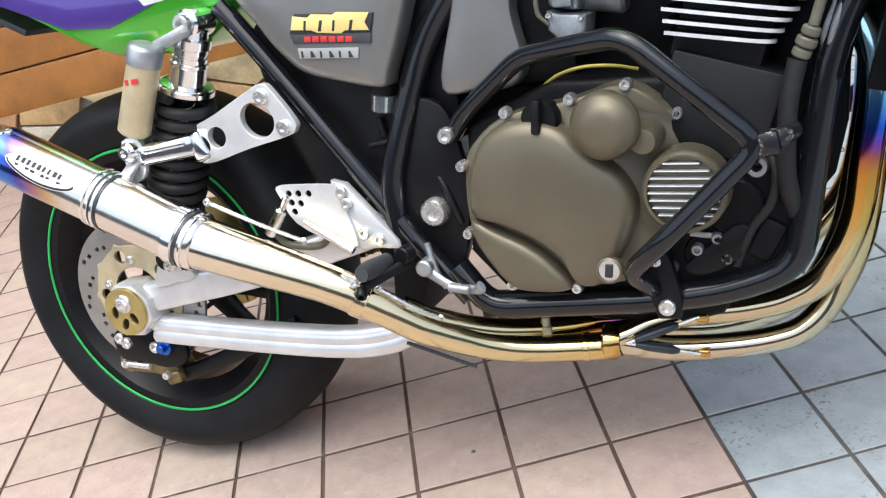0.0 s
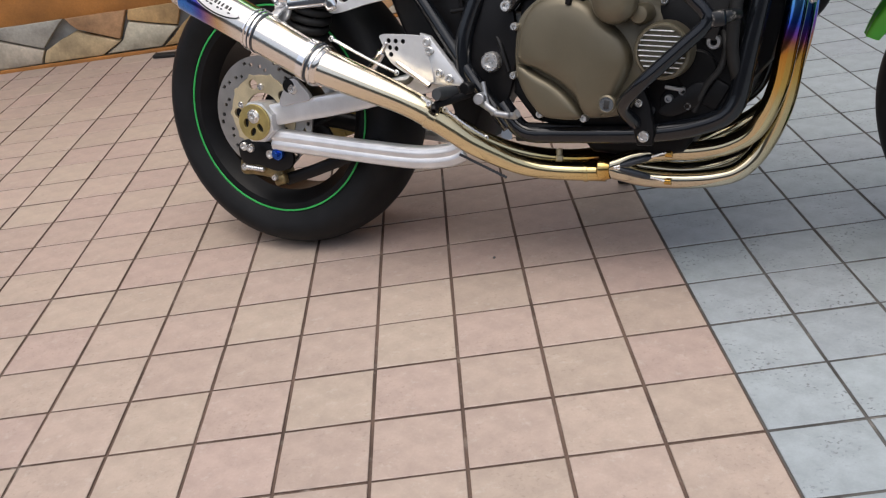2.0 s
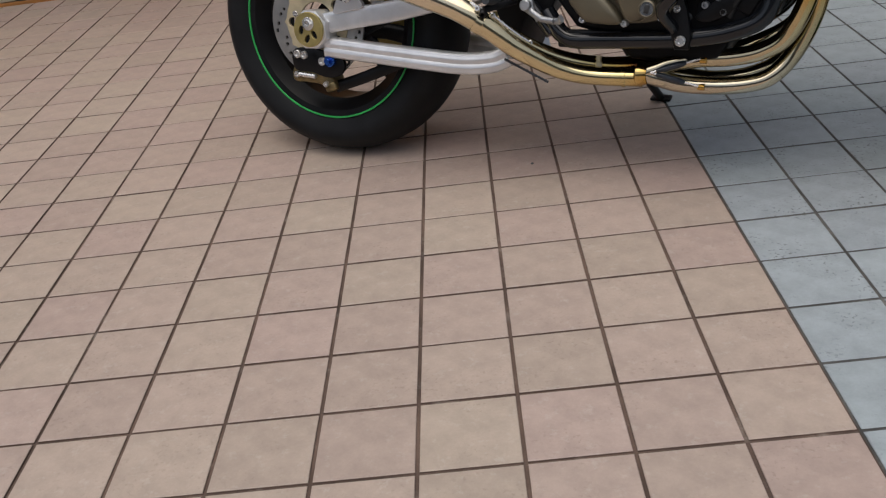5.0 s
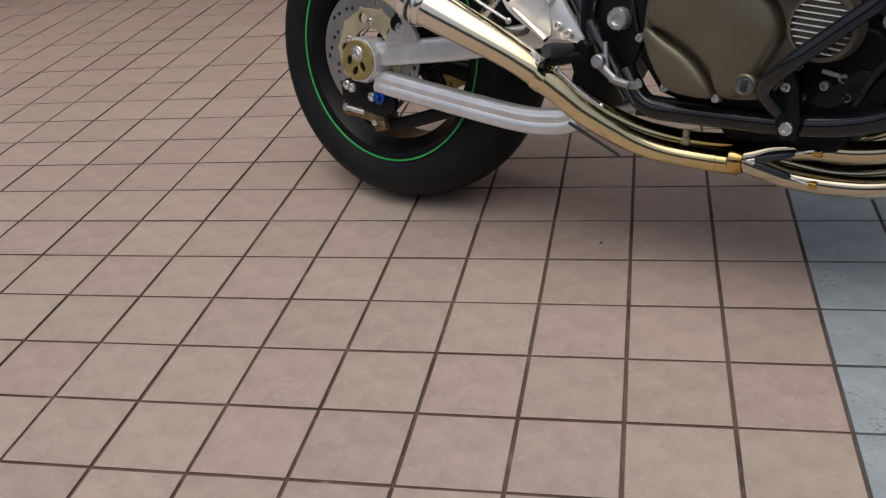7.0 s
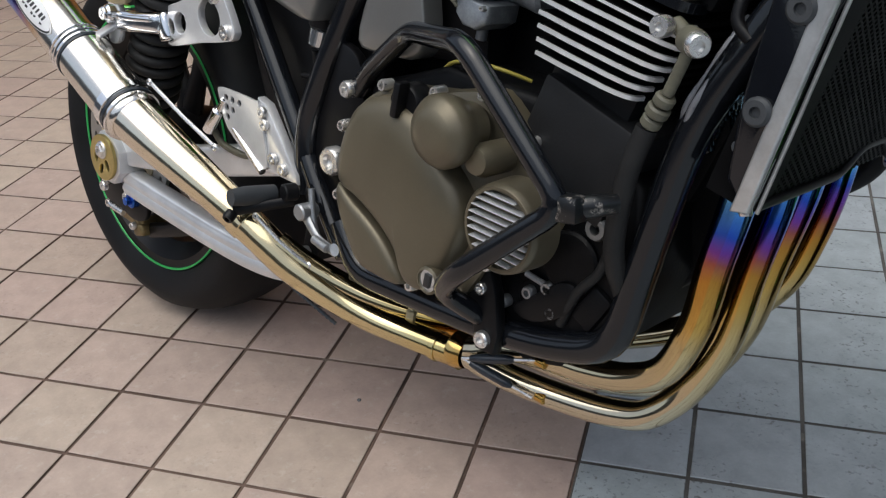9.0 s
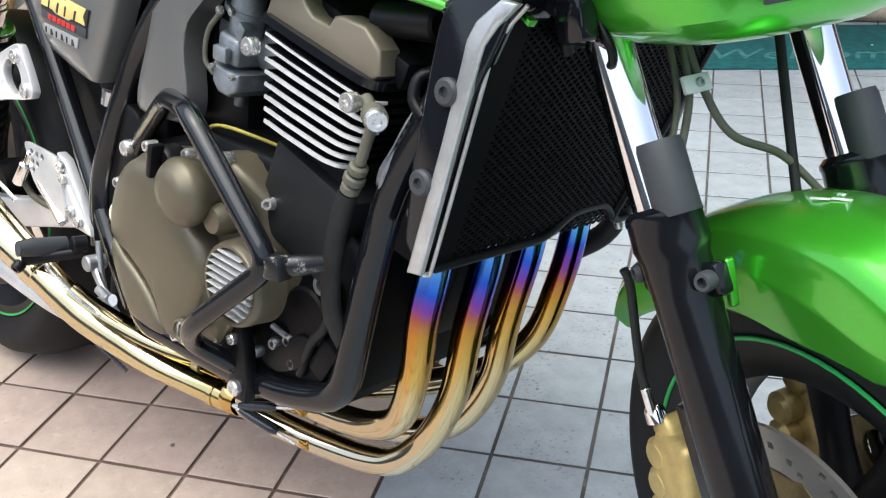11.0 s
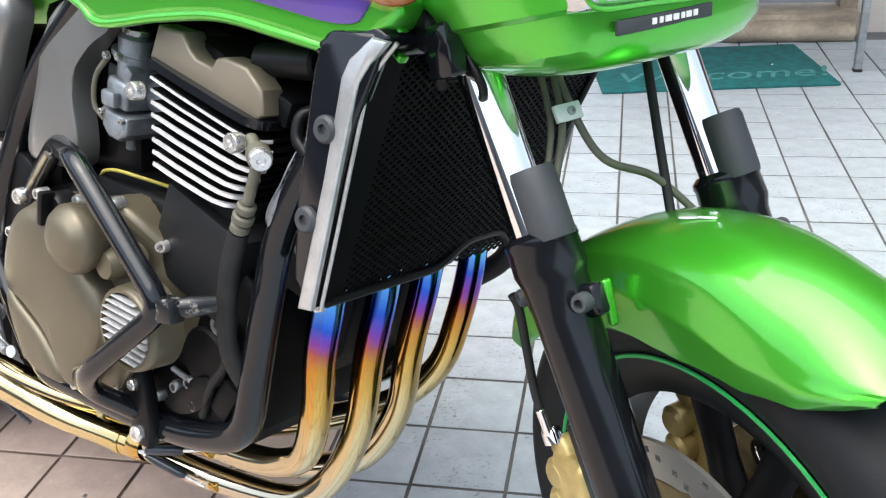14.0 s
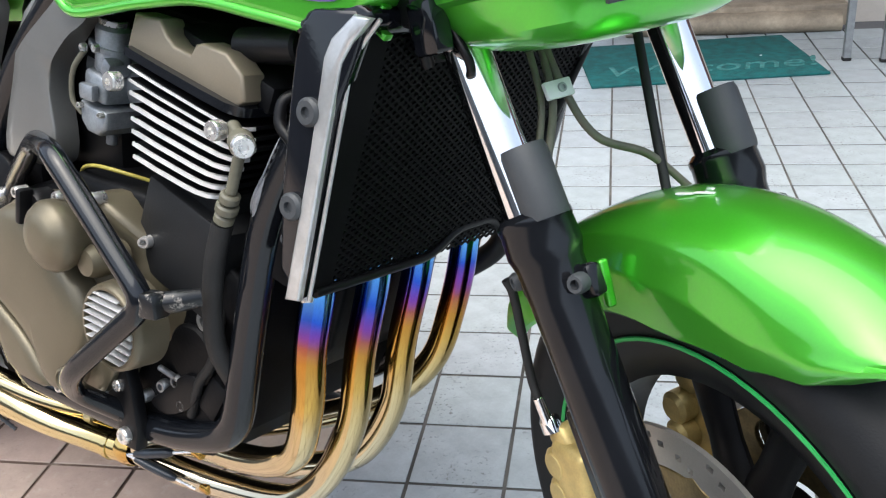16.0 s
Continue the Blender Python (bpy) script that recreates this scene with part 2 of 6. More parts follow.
silencer_ti = heat_material("silencer_titanium", [(0.0, (0.10, 0.34, 0.85)), (0.17, (0.06, 0.24, 0.78)), (0.22, (0.10, 0.10, 0.50)), (0.26, (0.38, 0.20, 0.30)), (0.31, (0.62, 0.44, 0.24)),
                            (0.38, (0.82, 0.78, 0.71)), (1.0, (0.84, 0.80, 0.73))], "X", 0.17, -0.155, 0.395)
pipe_ti = heat_material("gold_titanium_pipe", [(0.0, (0.82, 0.76, 0.66)), (0.12, (0.81, 0.73, 0.58)), (0.45, (0.74, 0.62, 0.38)), (0.8, (0.66, 0.55, 0.30)), (0.9, (0.66, 0.52, 0.24)), (0.97, (0.56, 0.33, 0.08)), (1.0, (0.56, 0.33, 0.08))], "X", 0.14, 0.20, 0.76)
inner_ti = heat_material("tinted_inner_pipe", [(0.0, (0.66, 0.55, 0.32)), (0.40, (0.62, 0.42, 0.12)), (0.55, (0.55, 0.26, 0.05)), (0.66, (0.32, 0.08, 0.22)), (0.78, (0.14, 0.06, 0.40)), (1.0, (0.10, 0.10, 0.16))], "X", 0.10, 0.58, 0.79)
strand_grey = material("glossy_grey_strand", (0.17, 0.175, 0.19), 0.28, coat=0.5, vary=0.15, size=60)
spring_dark = material("dark_spring_sleeve", (0.02, 0.026, 0.035), 0.3, vary=0.2, size=60)


# ---- mesh helpers ----
def islands(bm):
    """The separate pieces of a bmesh, each as a bmesh of its own."""
    bm.verts.index_update()
    seen, out = set(), []
    for v in bm.verts:
        if v.index in seen:
            continue
        stack, group = [v], []
        seen.add(v.index)
        while stack:
            w = stack.pop()
            group.append(w)
            for e in w.link_edges:
                o = e.other_vert(w)
                if o.index not in seen:
                    seen.add(o.index)
                    stack.append(o)
        piece, to = bmesh.new(), {}
        for w in group:
            to[w.index] = piece.verts.new(w.co)
        for f in {f for w in group for f in w.link_faces}:
            piece.faces.new([to[w.index] for w in f.verts])
        out.append(piece)
    bm.free()
    return out


def parts(name, bm, mat, parent, label=""):
    """Each separate piece of a bmesh as a part of its own."""
    return [part(name, piece, mat, parent, label) for piece in islands(bm)]


AT = Vector((0, 0, 0))  # where the assembly being built sits on the motorcycle


def part(name, bm, mat, parent=None, label="", angle=38):
    """Links a bmesh as one mesh object, under a thing or a part."""
    if AT.length:
        bm.transform(Matrix.Translation(AT))
    bmesh.ops.recalc_face_normals(bm, faces=bm.faces)
    me = bpy.data.meshes.new(name)
    bm.to_mesh(me)
    bm.free()
    for p in me.polygons:
        p.use_smooth = True
    me.set_sharp_from_angle(angle=radians(angle))
    me.materials.append(mat)
    ob = new(name, me)
    if parent is not None:
        ob.parent = parent
    if label:
        tagged(ob, label)
    return ob


def basis(axis):
    """Two directions across an axis."""
    a = Vector(axis).normalized()
    s = Vector((0, 0, 1)) if abs(a.z) < 0.9 else Vector((1, 0, 0))
    u = a.cross(s).normalized()
    return a, u, a.cross(u)


def lathe(bm, prof, origin, axis, seg=40, loop=False, arc=None):
    """Turns a profile of (along, radius) about an axis."""
    a, u, v = basis(axis)
    o = Vector(origin)
    rings = []
    for along, r in prof:
        if r < 1e-6:
            rings.append([bm.verts.new(o + a * along)])
        else:
            rings.append([bm.verts.new(o + a * along + (u * math.cos(t) + v * math.sin(t)) * r) for t in (2 * math.pi * i / seg for i in range(seg))])
    pairs = list(zip(rings, rings[1:])) + ([(rings[-1], rings[0])] if loop else [])
    for p, q in pairs:
        for i in range(seg):
            j = (i + 1) % seg
            if len(p) == 1 and len(q) == 1:
                continue
            if len(p) == 1:
                bm.faces.new((p[0], q[i], q[j]))
            elif len(q) == 1:
                bm.faces.new((p[i], q[0], p[j]))
            else:
                bm.faces.new((p[i], q[i], q[j], p[j]))
    return bm


def cyl(bm, p0, p1, r, r1=None, seg=24, bev=None):
    """A capped round bar with eased ends."""
    p0, p1 = Vector(p0), Vector(p1)
    n, r1 = (p1 - p0).length, r if r1 is None else r1
    b = min(r, r1, n / 2) * 0.18 if bev is None else bev
    return lathe(bm, [(0, 0), (0, r - b), (b, r), (n - b, r1), (n, r1 - b), (n, 0)], p0, p1 - p0, seg)


def spline(pts, n=8, closed=False):
    """Catmull-Rom points through the given ones."""
    pts = [Vector(p) for p in pts]
    out, m = [], len(pts)
    for i in range(m if closed else m - 1):
        a, b = pts[i], pts[(i + 1) % m]
        p = pts[i - 1] if closed or i else a * 2 - b
        q = pts[(i + 2) % m] if closed or i + 2 < m else b * 2 - a
        for s in range(n):
            t = s / n
            out.append(0.5 * (2 * a + (b - p) * t + (2 * p - 5 * a + 4 * b - q) * t * t + (3 * a - p - 3 * b + q) * t ** 3))
    if not closed:
        out.append(pts[-1])
    return out


def tube(bm, pts, r, seg=14, n=7, straight=False, flat=1.0):
    """A bar of round section along a smooth line; r is one radius or a list of them, one a point."""
    line = [Vector(p) for p in pts] if straight else spline(pts, n)
    radii = r if isinstance(r, (list, tuple)) else [r] * len(pts)
    rs = [radii[0] + 0.0] * len(line)
    for i in range(len(line)):
        f = i / (len(line) - 1) * (len(radii) - 1)
        k = min(int(f), len(radii) - 2)
        rs[i] = radii[k] + (radii[k + 1] - radii[k]) * (f - k)
    a, u, v = basis(line[1] - line[0])
    rings = []
    for i, p in enumerate(line):
        d = (line[min(i + 1, len(line) - 1)] - line[max(i - 1, 0)]).normalized()
        u = (u - d * u.dot(d)).normalized()
        w = d.cross(u)
        rings.append([bm.verts.new(p + (u * math.cos(t) * flat + w * math.sin(t)) * rs[i]) for t in (2 * math.pi * k / seg for k in range(seg))])
    for p, q in zip(rings, rings[1:]):
        for k in range(seg):
            bm.faces.new((p[k], q[k], q[(k + 1) % seg], p[(k + 1) % seg]))
    bm.faces.new(rings[0])
    bm.faces.new(rings[-1][::-1])
    return bm


def bent(pts, r):
    """Corners of a bent tube, each eased by two points."""
    pts = [Vector(p) for p in pts]
    out = [pts[0]]
    for a, b, c in zip(pts, pts[1:], pts[2:]):
        e = min(r, (a - b).length * 0.45, (c - b).length * 0.45)
        p, q = b + (a - b).normalized() * e, b + (c - b).normalized() * e
        for t in (0, 0.25, 0.5, 0.75, 1):
            out.append((1 - t) ** 2 * p + 2 * t * (1 - t) * b + t * t * q)
    return out + [pts[-1]]


def box(bm, c, s, turn=(0, 0, 0), bev=0.002, seg=2):
    """A box with eased edges."""
    m = pose(*c, *turn) @ Matrix.Diagonal((*s, 1))
    made = bmesh.ops.create_cube(bm, size=1, matrix=m)["verts"]
    if bev:
        edges = list({e for v in made for e in v.link_edges})
        bmesh.ops.bevel(bm, geom=edges, offset=min(bev, min(s) * 0.45), segments=seg, affect="EDGES", profile=0.5)
    return bm


def prism(bm, outline, y0, y1, bev=0.002, seg=2):
    """An outline in the motorcycle's side view, given thickness from y0 to y1."""
    front = [bm.verts.new((x, y0, z)) for x, z in outline]
    back = [bm.verts.new((x, y1, z)) for x, z in outline]
    n = len(outline)
    f0, f1 = bm.faces.new(front), bm.faces.new(back[::-1])
    for i in range(n):
        bm.faces.new((front[i], back[i], back[(i + 1) % n], front[(i + 1) % n]))
    if bev:
        bmesh.ops.recalc_face_normals(bm, faces=bm.faces)
        bmesh.ops.bevel(bm, geom=list(f0.edges) + list(f1.edges), offset=bev, segments=seg, affect="EDGES", profile=0.5, clamp_overlap=True)
    return bm


def flat2(pts, n=4):
    """A closed outline eased into a smooth one."""
    return [(p.x, p.y) for p in spline([(x, z, 0) for x, z in pts], n, True)]


def ring(c, r, n=24, sx=1.0, turn=0.0):
    ct, st = math.cos(radians(turn)), math.sin(radians(turn))
    out = []
    for i in range(n):
        x, y = r * sx * math.cos(2 * math.pi * i / n), r * math.sin(2 * math.pi * i / n)
        out.append((c[0] + x * ct - y * st, c[1] + x * st + y * ct))
    return out


def plate(outline, holes, y, thick, bev=0.0012):
    """A sheet with holes through it, in the motorcycle's side view, centred on y."""
    cu = bpy.data.curves.new("plate", "CURVE")
    cu.dimensions, cu.fill_mode, cu.extrude, cu.bevel_depth, cu.bevel_resolution = "2D", "BOTH", thick / 2 - bev, bev, 1
    cu.offset = -bev
    for loop in (outline, *holes):
        sp = cu.splines.new("POLY")
        sp.points.add(len(loop) - 1)
        for q, (x, z) in zip(sp.points, loop):
            q.co = (x, z, 0, 1)
        sp.use_cyclic_u = True
    ob = bpy.data.objects.new("plate", cu)
    me = bpy.data.meshes.new_from_object(ob)
    bm = bmesh.new()
    bm.from_mesh(me)
    bm.transform(Matrix(((1, 0, 0, 0), (0, 0, -1, y), (0, 1, 0, 0), (0, 0, 0, 1))))
    bpy.data.objects.remove(ob)
    bpy.data.curves.remove(cu)
    bpy.data.meshes.remove(me)
    return bm


def dome(bm, outline, layers):
    """A cast cover: an outline in side view, drawn in layer by layer (share of size, y), closed at the last."""
    cx, cz = sum(p[0] for p in outline) / len(outline), sum(p[1] for p in outline) / len(outline)
    rings = [[bm.verts.new((cx + (x - cx) * s, y, cz + (z - cz) * s)) for x, z in outline] for s, y in layers]
    n = len(outline)
    for p, q in zip(rings, rings[1:]):
        for i in range(n):
            bm.faces.new((p[i], q[i], q[(i + 1) % n], p[(i + 1) % n]))
    bm.faces.new(rings[-1])
    bm.faces.new(rings[0][::-1])
    return bm


def bolt(bm, c, axis, r=0.006, h=0.006, socket=True):
    """A cap screw with a hexagon socket."""
    a = Vector(axis).normalized()
    prof = [(0, 0), (0, r), (h * 0.75, r), (h, r * 0.82)]
    prof += [(h, r * 0.5), (h * 0.4, r * 0.48), (h * 0.4, 0)] if socket else [(h, 0)]
    return lathe(bm, prof, c, a, 12)


# ---- ground and building ----
T, JOINT = 0.15, 0.0060
bed = bmesh.new()
box(bed, (-0.5, -0.9, -0.0185), (13, 7.4, 0.03), bev=0)
ground = part("ground", (lambda b: box(b, (0, 0, -0.13), (900, 900, 0.2), bev=0))(bmesh.new()), asphalt)
tagged(ground, "grey paved ground reaching to the horizon", "ground", kind="structure")
pavement_pink = part("pavement", bed, grout)
tagged(pavement_pink, "pink square paving tiles with dark brown grout", "pavement", kind="structure")
bed = bmesh.new()
box(bed, (3.2, -0.9, -0.0183), (6.4, 7.42, 0.031), bev=0)
pavement_grey = part("pavement", bed, grout_grey)
tagged(pavement_grey, "blue-grey mottled square paving tiles with dark grout", "pavement", kind="structure")


def tile_mesh(bm, x, y, z=0.0, joint=JOINT):
    h, e = (T - joint) / 2, 0.0011
    lo = [bm.verts.new((x + sx * h, y + sy * h, z - 0.006)) for sx, sy in ((-1, -1), (1, -1), (1, 1), (-1, 1))]
    mid = [bm.verts.new((x + sx * h, y + sy * h, z - e)) for sx, sy in ((-1, -1), (1, -1), (1, 1), (-1, 1))]
    top = [bm.verts.new((x + sx * (h - e), y + sy * (h - e), z)) for sx, sy in ((-1, -1), (1, -1), (1, 1), (-1, 1))]
    for p, q in ((lo, mid), (mid, top)):
        for i in range(4):
            f = bm.faces.new((p[i], p[(i + 1) % 4], q[(i + 1) % 4], q[i]))
            f.material_index = 1 if p is lo else 0
    bm.faces.new(top)


# wall with flagstone plinth and varnished boards
WY = 2.40
# its height above the planks is unseen, added to block sky in reflections
wall = part("wall_north", (lambda b: box(b, (-3.1, WY + 0.14, 2.95), (6.4, 0.2, 6.0), bev=0))(bmesh.new()), mortar)
tagged(wall, "wall of orange-brown varnished boards over a flagstone plinth", "wall", kind="structure")
rnd = random.Random(4)
cols = [-6.2]
while cols[-1] < -0.1:
    cols.append(cols[-1] + rnd.uniform(0.17, 0.33))
def ragged(cell):
    """A stone's outline: the cell drawn in for the joint, with uneven edges."""
    cx, cz = sum(p[0] for p in cell) / len(cell), sum(p[1] for p in cell) / len(cell)
    inset = [(x + math.copysign(min(0.006, abs(cx - x)), cx - x), z + math.copysign(min(0.005, abs(cz - z)), cz - z)) for x, z in cell]
    out = []
    for a, b in zip(inset, inset[1:] + inset[:1]):
        out += [a, ((a[0] + b[0]) / 2 + rnd.uniform(-0.006, 0.006), (a[1] + b[1]) / 2 + rnd.uniform(-0.004, 0.004))]
    return out


n_ = len(cols)
foot = [(x + rnd.uniform(-0.07, 0.07), 0.012) for x in cols]
head = [(x + 0.12 + rnd.uniform(-0.07, 0.07), 0.197) for x in cols]
mid = [(x + 0.04 + rnd.uniform(-0.04, 0.04), 0.085 + rnd.uniform(-0.02, 0.02)) for x in cols]
peak = [(x + 0.16 + rnd.uniform(-0.04, 0.04), 0.125 + rnd.uniform(-0.02, 0.025)) for x in cols]
for i in range(n_ - 1):
    for cell in ([foot[i], foot[i + 1], mid[i + 1], peak[i], mid[i]], [mid[i + 1], head[i + 1] if i + 1 < n_ - 1 else head[i + 1], head[i], peak[i]] if rnd.random() < 0.5 else [mid[i + 1], peak[i + 1], head[i + 1], head[i], peak[i]]):
        b = bmesh.new()
        prism(b, ragged(cell), WY + rnd.uniform(-0.006, 0.004), WY + 0.05, 0.004)
        part("stone", b, rnd.choice(stones), wall)
for k in range(12):
    b = bmesh.new()
    box(b, (-3.1, WY + 0.03, 0.265 + k * 0.16), (6.4, 0.03, 0.154), bev=0.006)
    part("plank", b, wood_wall, wall)
b = bmesh.new()
box(b, (-3.1, WY - 0.008, 0.006), (6.4, 0.018, 0.016), bev=0.003)
trim = part("baseboard", b, wood_wall)
tagged(trim, "thin varnished wooden strip along the foot of the wall", "trim", kind="structure")

# entrance: timber step, door, frame post and plain wall
b = bmesh.new()
prof = []
for i in range(25):
    x = 0.50 + i * 0.035
    prof.append((x, 3.00 + 0.003 * math.sin(i * 0.9), 0.036))
tube(b, prof, [0.042 + 0.0012 * math.sin(i * 1.3) for i in range(25)], seg=18, n=3, flat=1.5)
step = part("wooden_step", b, log_wood)
tagged(step, "weathered tan log step lying before the entrance", "step", kind="structure")
b = bmesh.new()
box(b, (0.93, 3.18, 0.045), (0.9, 0.24, 0.09), bev=0.01)
sill = part("threshold", b, log_wood)
tagged(sill, "worn pale timber threshold under the door", "threshold", kind="structure")
b = bmesh.new()
box(b, (0.90, 3.26, 1.17), (0.82, 0.05, 2.06), bev=0.004)
door = part("door_1", b, wood_dark)
tagged(door, "dark red-brown wooden entrance door", "door", kind="structure")
for x in (0.46, 1.35):
    b = bmesh.new()
    box(b, (x, 3.24, 1.1), (0.07, 0.12, 2.2), bev=0.005)
    part("door_frame", b, log_wood, door)
b = bmesh.new()
box(b, (3.95, 3.35, 0.35), (5.1, 0.2, 0.9), bev=0)
wall_e = part("wall_east", b, plaster)
# dark boarding and lintel wall are unseen, added to darken what the paint reflects
b = bmesh.new()
box(b, (3.95, 3.36, 3.40), (5.1, 0.2, 5.19), bev=0)
part("boarding", b, wood_dark, wall_e, "unseen dark boarding added for reflections")
tagged(wall_e, "beige plastered wall beside the entrance, unseen dark boarding added above", "wall", kind="structure")
b = bmesh.new()
box(b, (0.95, 3.4, 4.05), (1.9, 0.2, 3.75), bev=0)
lintel = part("wall_lintel", b, wood_dark)
tagged(lintel, "unseen dark wall added above the entrance door for reflections", "wall", kind="structure")

b = bmesh.new()
box(b, (0.05, 2.96, 1.4), (0.1, 0.82, 2.9), bev=0)
wall_r = part("wall_return", b, plaster)
tagged(wall_r, "plain plastered side wall of the entrance recess", "wall", kind="structure")

# unseen eaves and plain house fronts, added to shade the scene and darken reflections
b = bmesh.new()
box(b, (-1.0, 2.55, 2.75), (11.0, 2.0, 0.12), bev=0.02)
eaves = part("eaves", b, wood_dark)
tagged(eaves, "unseen dark boarded eaves added to shade the front of the building", "eaves", kind="structure")
# three plain walls out of view, added only for what the bike reflects
b = bmesh.new()
box(b, (0, -7.6, 1.25), (22, 0.3, 2.5), bev=0)
wall_s = part("wall_south", b, far_wall)
tagged(wall_s, "unseen plain dark wall added across the way to darken reflections", "wall", kind="structure")
b = bmesh.new()
box(b, (-9.5, -1.5, 1.2), (0.3, 12, 2.4), bev=0)
wall_w = part("wall_west", b, far_wall)
tagged(wall_w, "unseen plain dark wall added beside the forecourt to darken reflections", "wall", kind="structure")
b = bmesh.new()
box(b, (10.5, -1.5, 1.2), (0.3, 12, 2.4), bev=0)
wall_x = part("wall_far_east", b, far_wall)
tagged(wall_x, "unseen plain dark wall added beside the forecourt to darken reflections", "wall", kind="structure")

# a small dark pebble on the paving
b = bmesh.new()
lathe(b, [(0, 0), (0.0003, 0.0032), (0.0016, 0.0036), (0.0028, 0.0022), (0.0031, 0)], (-0.355, 0.059, 0.0004), (0, 0, 1), 10)
pebble = part("pebble", b, asphalt)
tagged(pebble, "small dark pebble lying on a pink tile", "pebble")

# dark rubber strip by the foot of the wall, and a pale chip on the mat
b = bmesh.new()
box(b, (-1.56, 2.265, 0.008), (0.15, 0.045, 0.016), (0, 0, -14), 0.006, 3)
strip = part("rubber_strip", b, rubber_part)
tagged(strip, "short dark rubber strip lying by the flagstone plinth", "strip")
b = bmesh.new()
lathe(b, [(0, 0), (0.0004, 0.004), (0.002, 0.0045), (0.003, 0.002), (0.0032, 0)], (0.985, 2.590, 0.0096), (0, 0, 1), 9)
chip = part("chip", b, white_paint)
tagged(chip, "tiny white chip lying on the teal doormat", "chip")

# doormat with pale lettering
b = bmesh.new()
box(b, (0.742, 2.570, 0.005), (0.81, 0.56, 0.009), (0, 0, 8), 0.003)
doormat = part("doormat", b, mat_green)
tagged(doormat, "teal green doormat with faded welcome lettering on grey tiles", "doormat")
cu = bpy.data.curves.new("lettering", "FONT")
cu.body, cu.size, cu.extrude, cu.align_x, cu.align_y, cu.shear = "Welcome!", 0.178, 0.0008, "CENTER", "CENTER", 0.3
tmp = bpy.data.objects.new("lettering", cu)
me = bpy.data.meshes.new_from_object(tmp)
b = bmesh.new()
b.from_mesh(me)
b.transform(pose(0.785, 2.450, 0.0101, 0, 0, 8))
bpy.data.objects.remove(tmp)
part("lettering", b, mat_text, doormat, "faded pale green lettering")

# grey metal stand beside the mat
b = bmesh.new()
box(b, (1.268, 2.53, 0.24), (0.026, 0.026, 0.48), bev=0.003)
stand = part("metal_stand", b, cast)
tagged(stand, "grey square-tube metal stand on the tiles by the entrance", "stand")
b = bmesh.new()
box(b, (1.388, 2.50, 0.24), (0.026, 0.026, 0.48), bev=0.003)
part("leg", b, cast, stand)
b = bmesh.new()
box(b, (1.328, 2.515, 0.47), (0.094, 0.024, 0.024), bev=0.003)
part("rail", b, cast, stand)
for x, y in ((1.268, 2.53), (1.388, 2.50)):
    b = bmesh.new()
    box(b, (x, y, 0.006), (0.030, 0.030, 0.012), bev=0.003)
    part("foot_cap", b, rubber_part, stand, "black rubber foot cap")

# ---- motorcycle: x forward, y to its left, z up in its own leaning frame ----
bike = tagged(new("motorcycle"), "lime green naked motorcycle leaning on its stand, with gold titanium exhaust", "motorcycle")
bike.matrix_world = pose(-0.7695, 0.2735, 0.001, -12.0, 0, -26.4)
RAKE, STEER, HEAD = 28.7, -24.0, (1.2305, 0.030, 0.7306)
FRONT = Matrix.Translation(HEAD) @ pose(0, 0, 0, 0, -RAKE, 0) @ pose(0, 0, 0, 0, 0, STEER)


def front(name, b, mat, parent=bike, label="", angle=38):
    """A part of the steered front end: x forward of the fork, y left, z up along it."""
    b.transform(FRONT)
    return part(name, b, mat, parent, label, angle)


FRONT_W = Matrix.Translation(HEAD) @ pose(0, 0, 0, 0, -RAKE, 0) @ pose(0, 0, 0, 0, 0, STEER - 4.4) @ Matrix.Translation((-0.0257, 0.0085, 0.0040))


COWL = Matrix.Translation((0.085, 0, 0.027)) @ pose(0, 0, 0, 0, 16.5, 0) @ Matrix.Translation((-0.05, -0.023, -0.021))


def front_c(name, b, mat, parent=bike, label="", angle=38):
    """A part of the headlight cowl, tipped forward from the fork's line."""
    b.transform(COWL)
    return front(name, b, mat, parent, label, angle)


def front_w(name, b, mat, parent=bike, label="", angle=38):
    """A part that turns with the front wheel."""
    b.transform(FRONT_W)
    return part(name, b, mat, parent, label, angle)


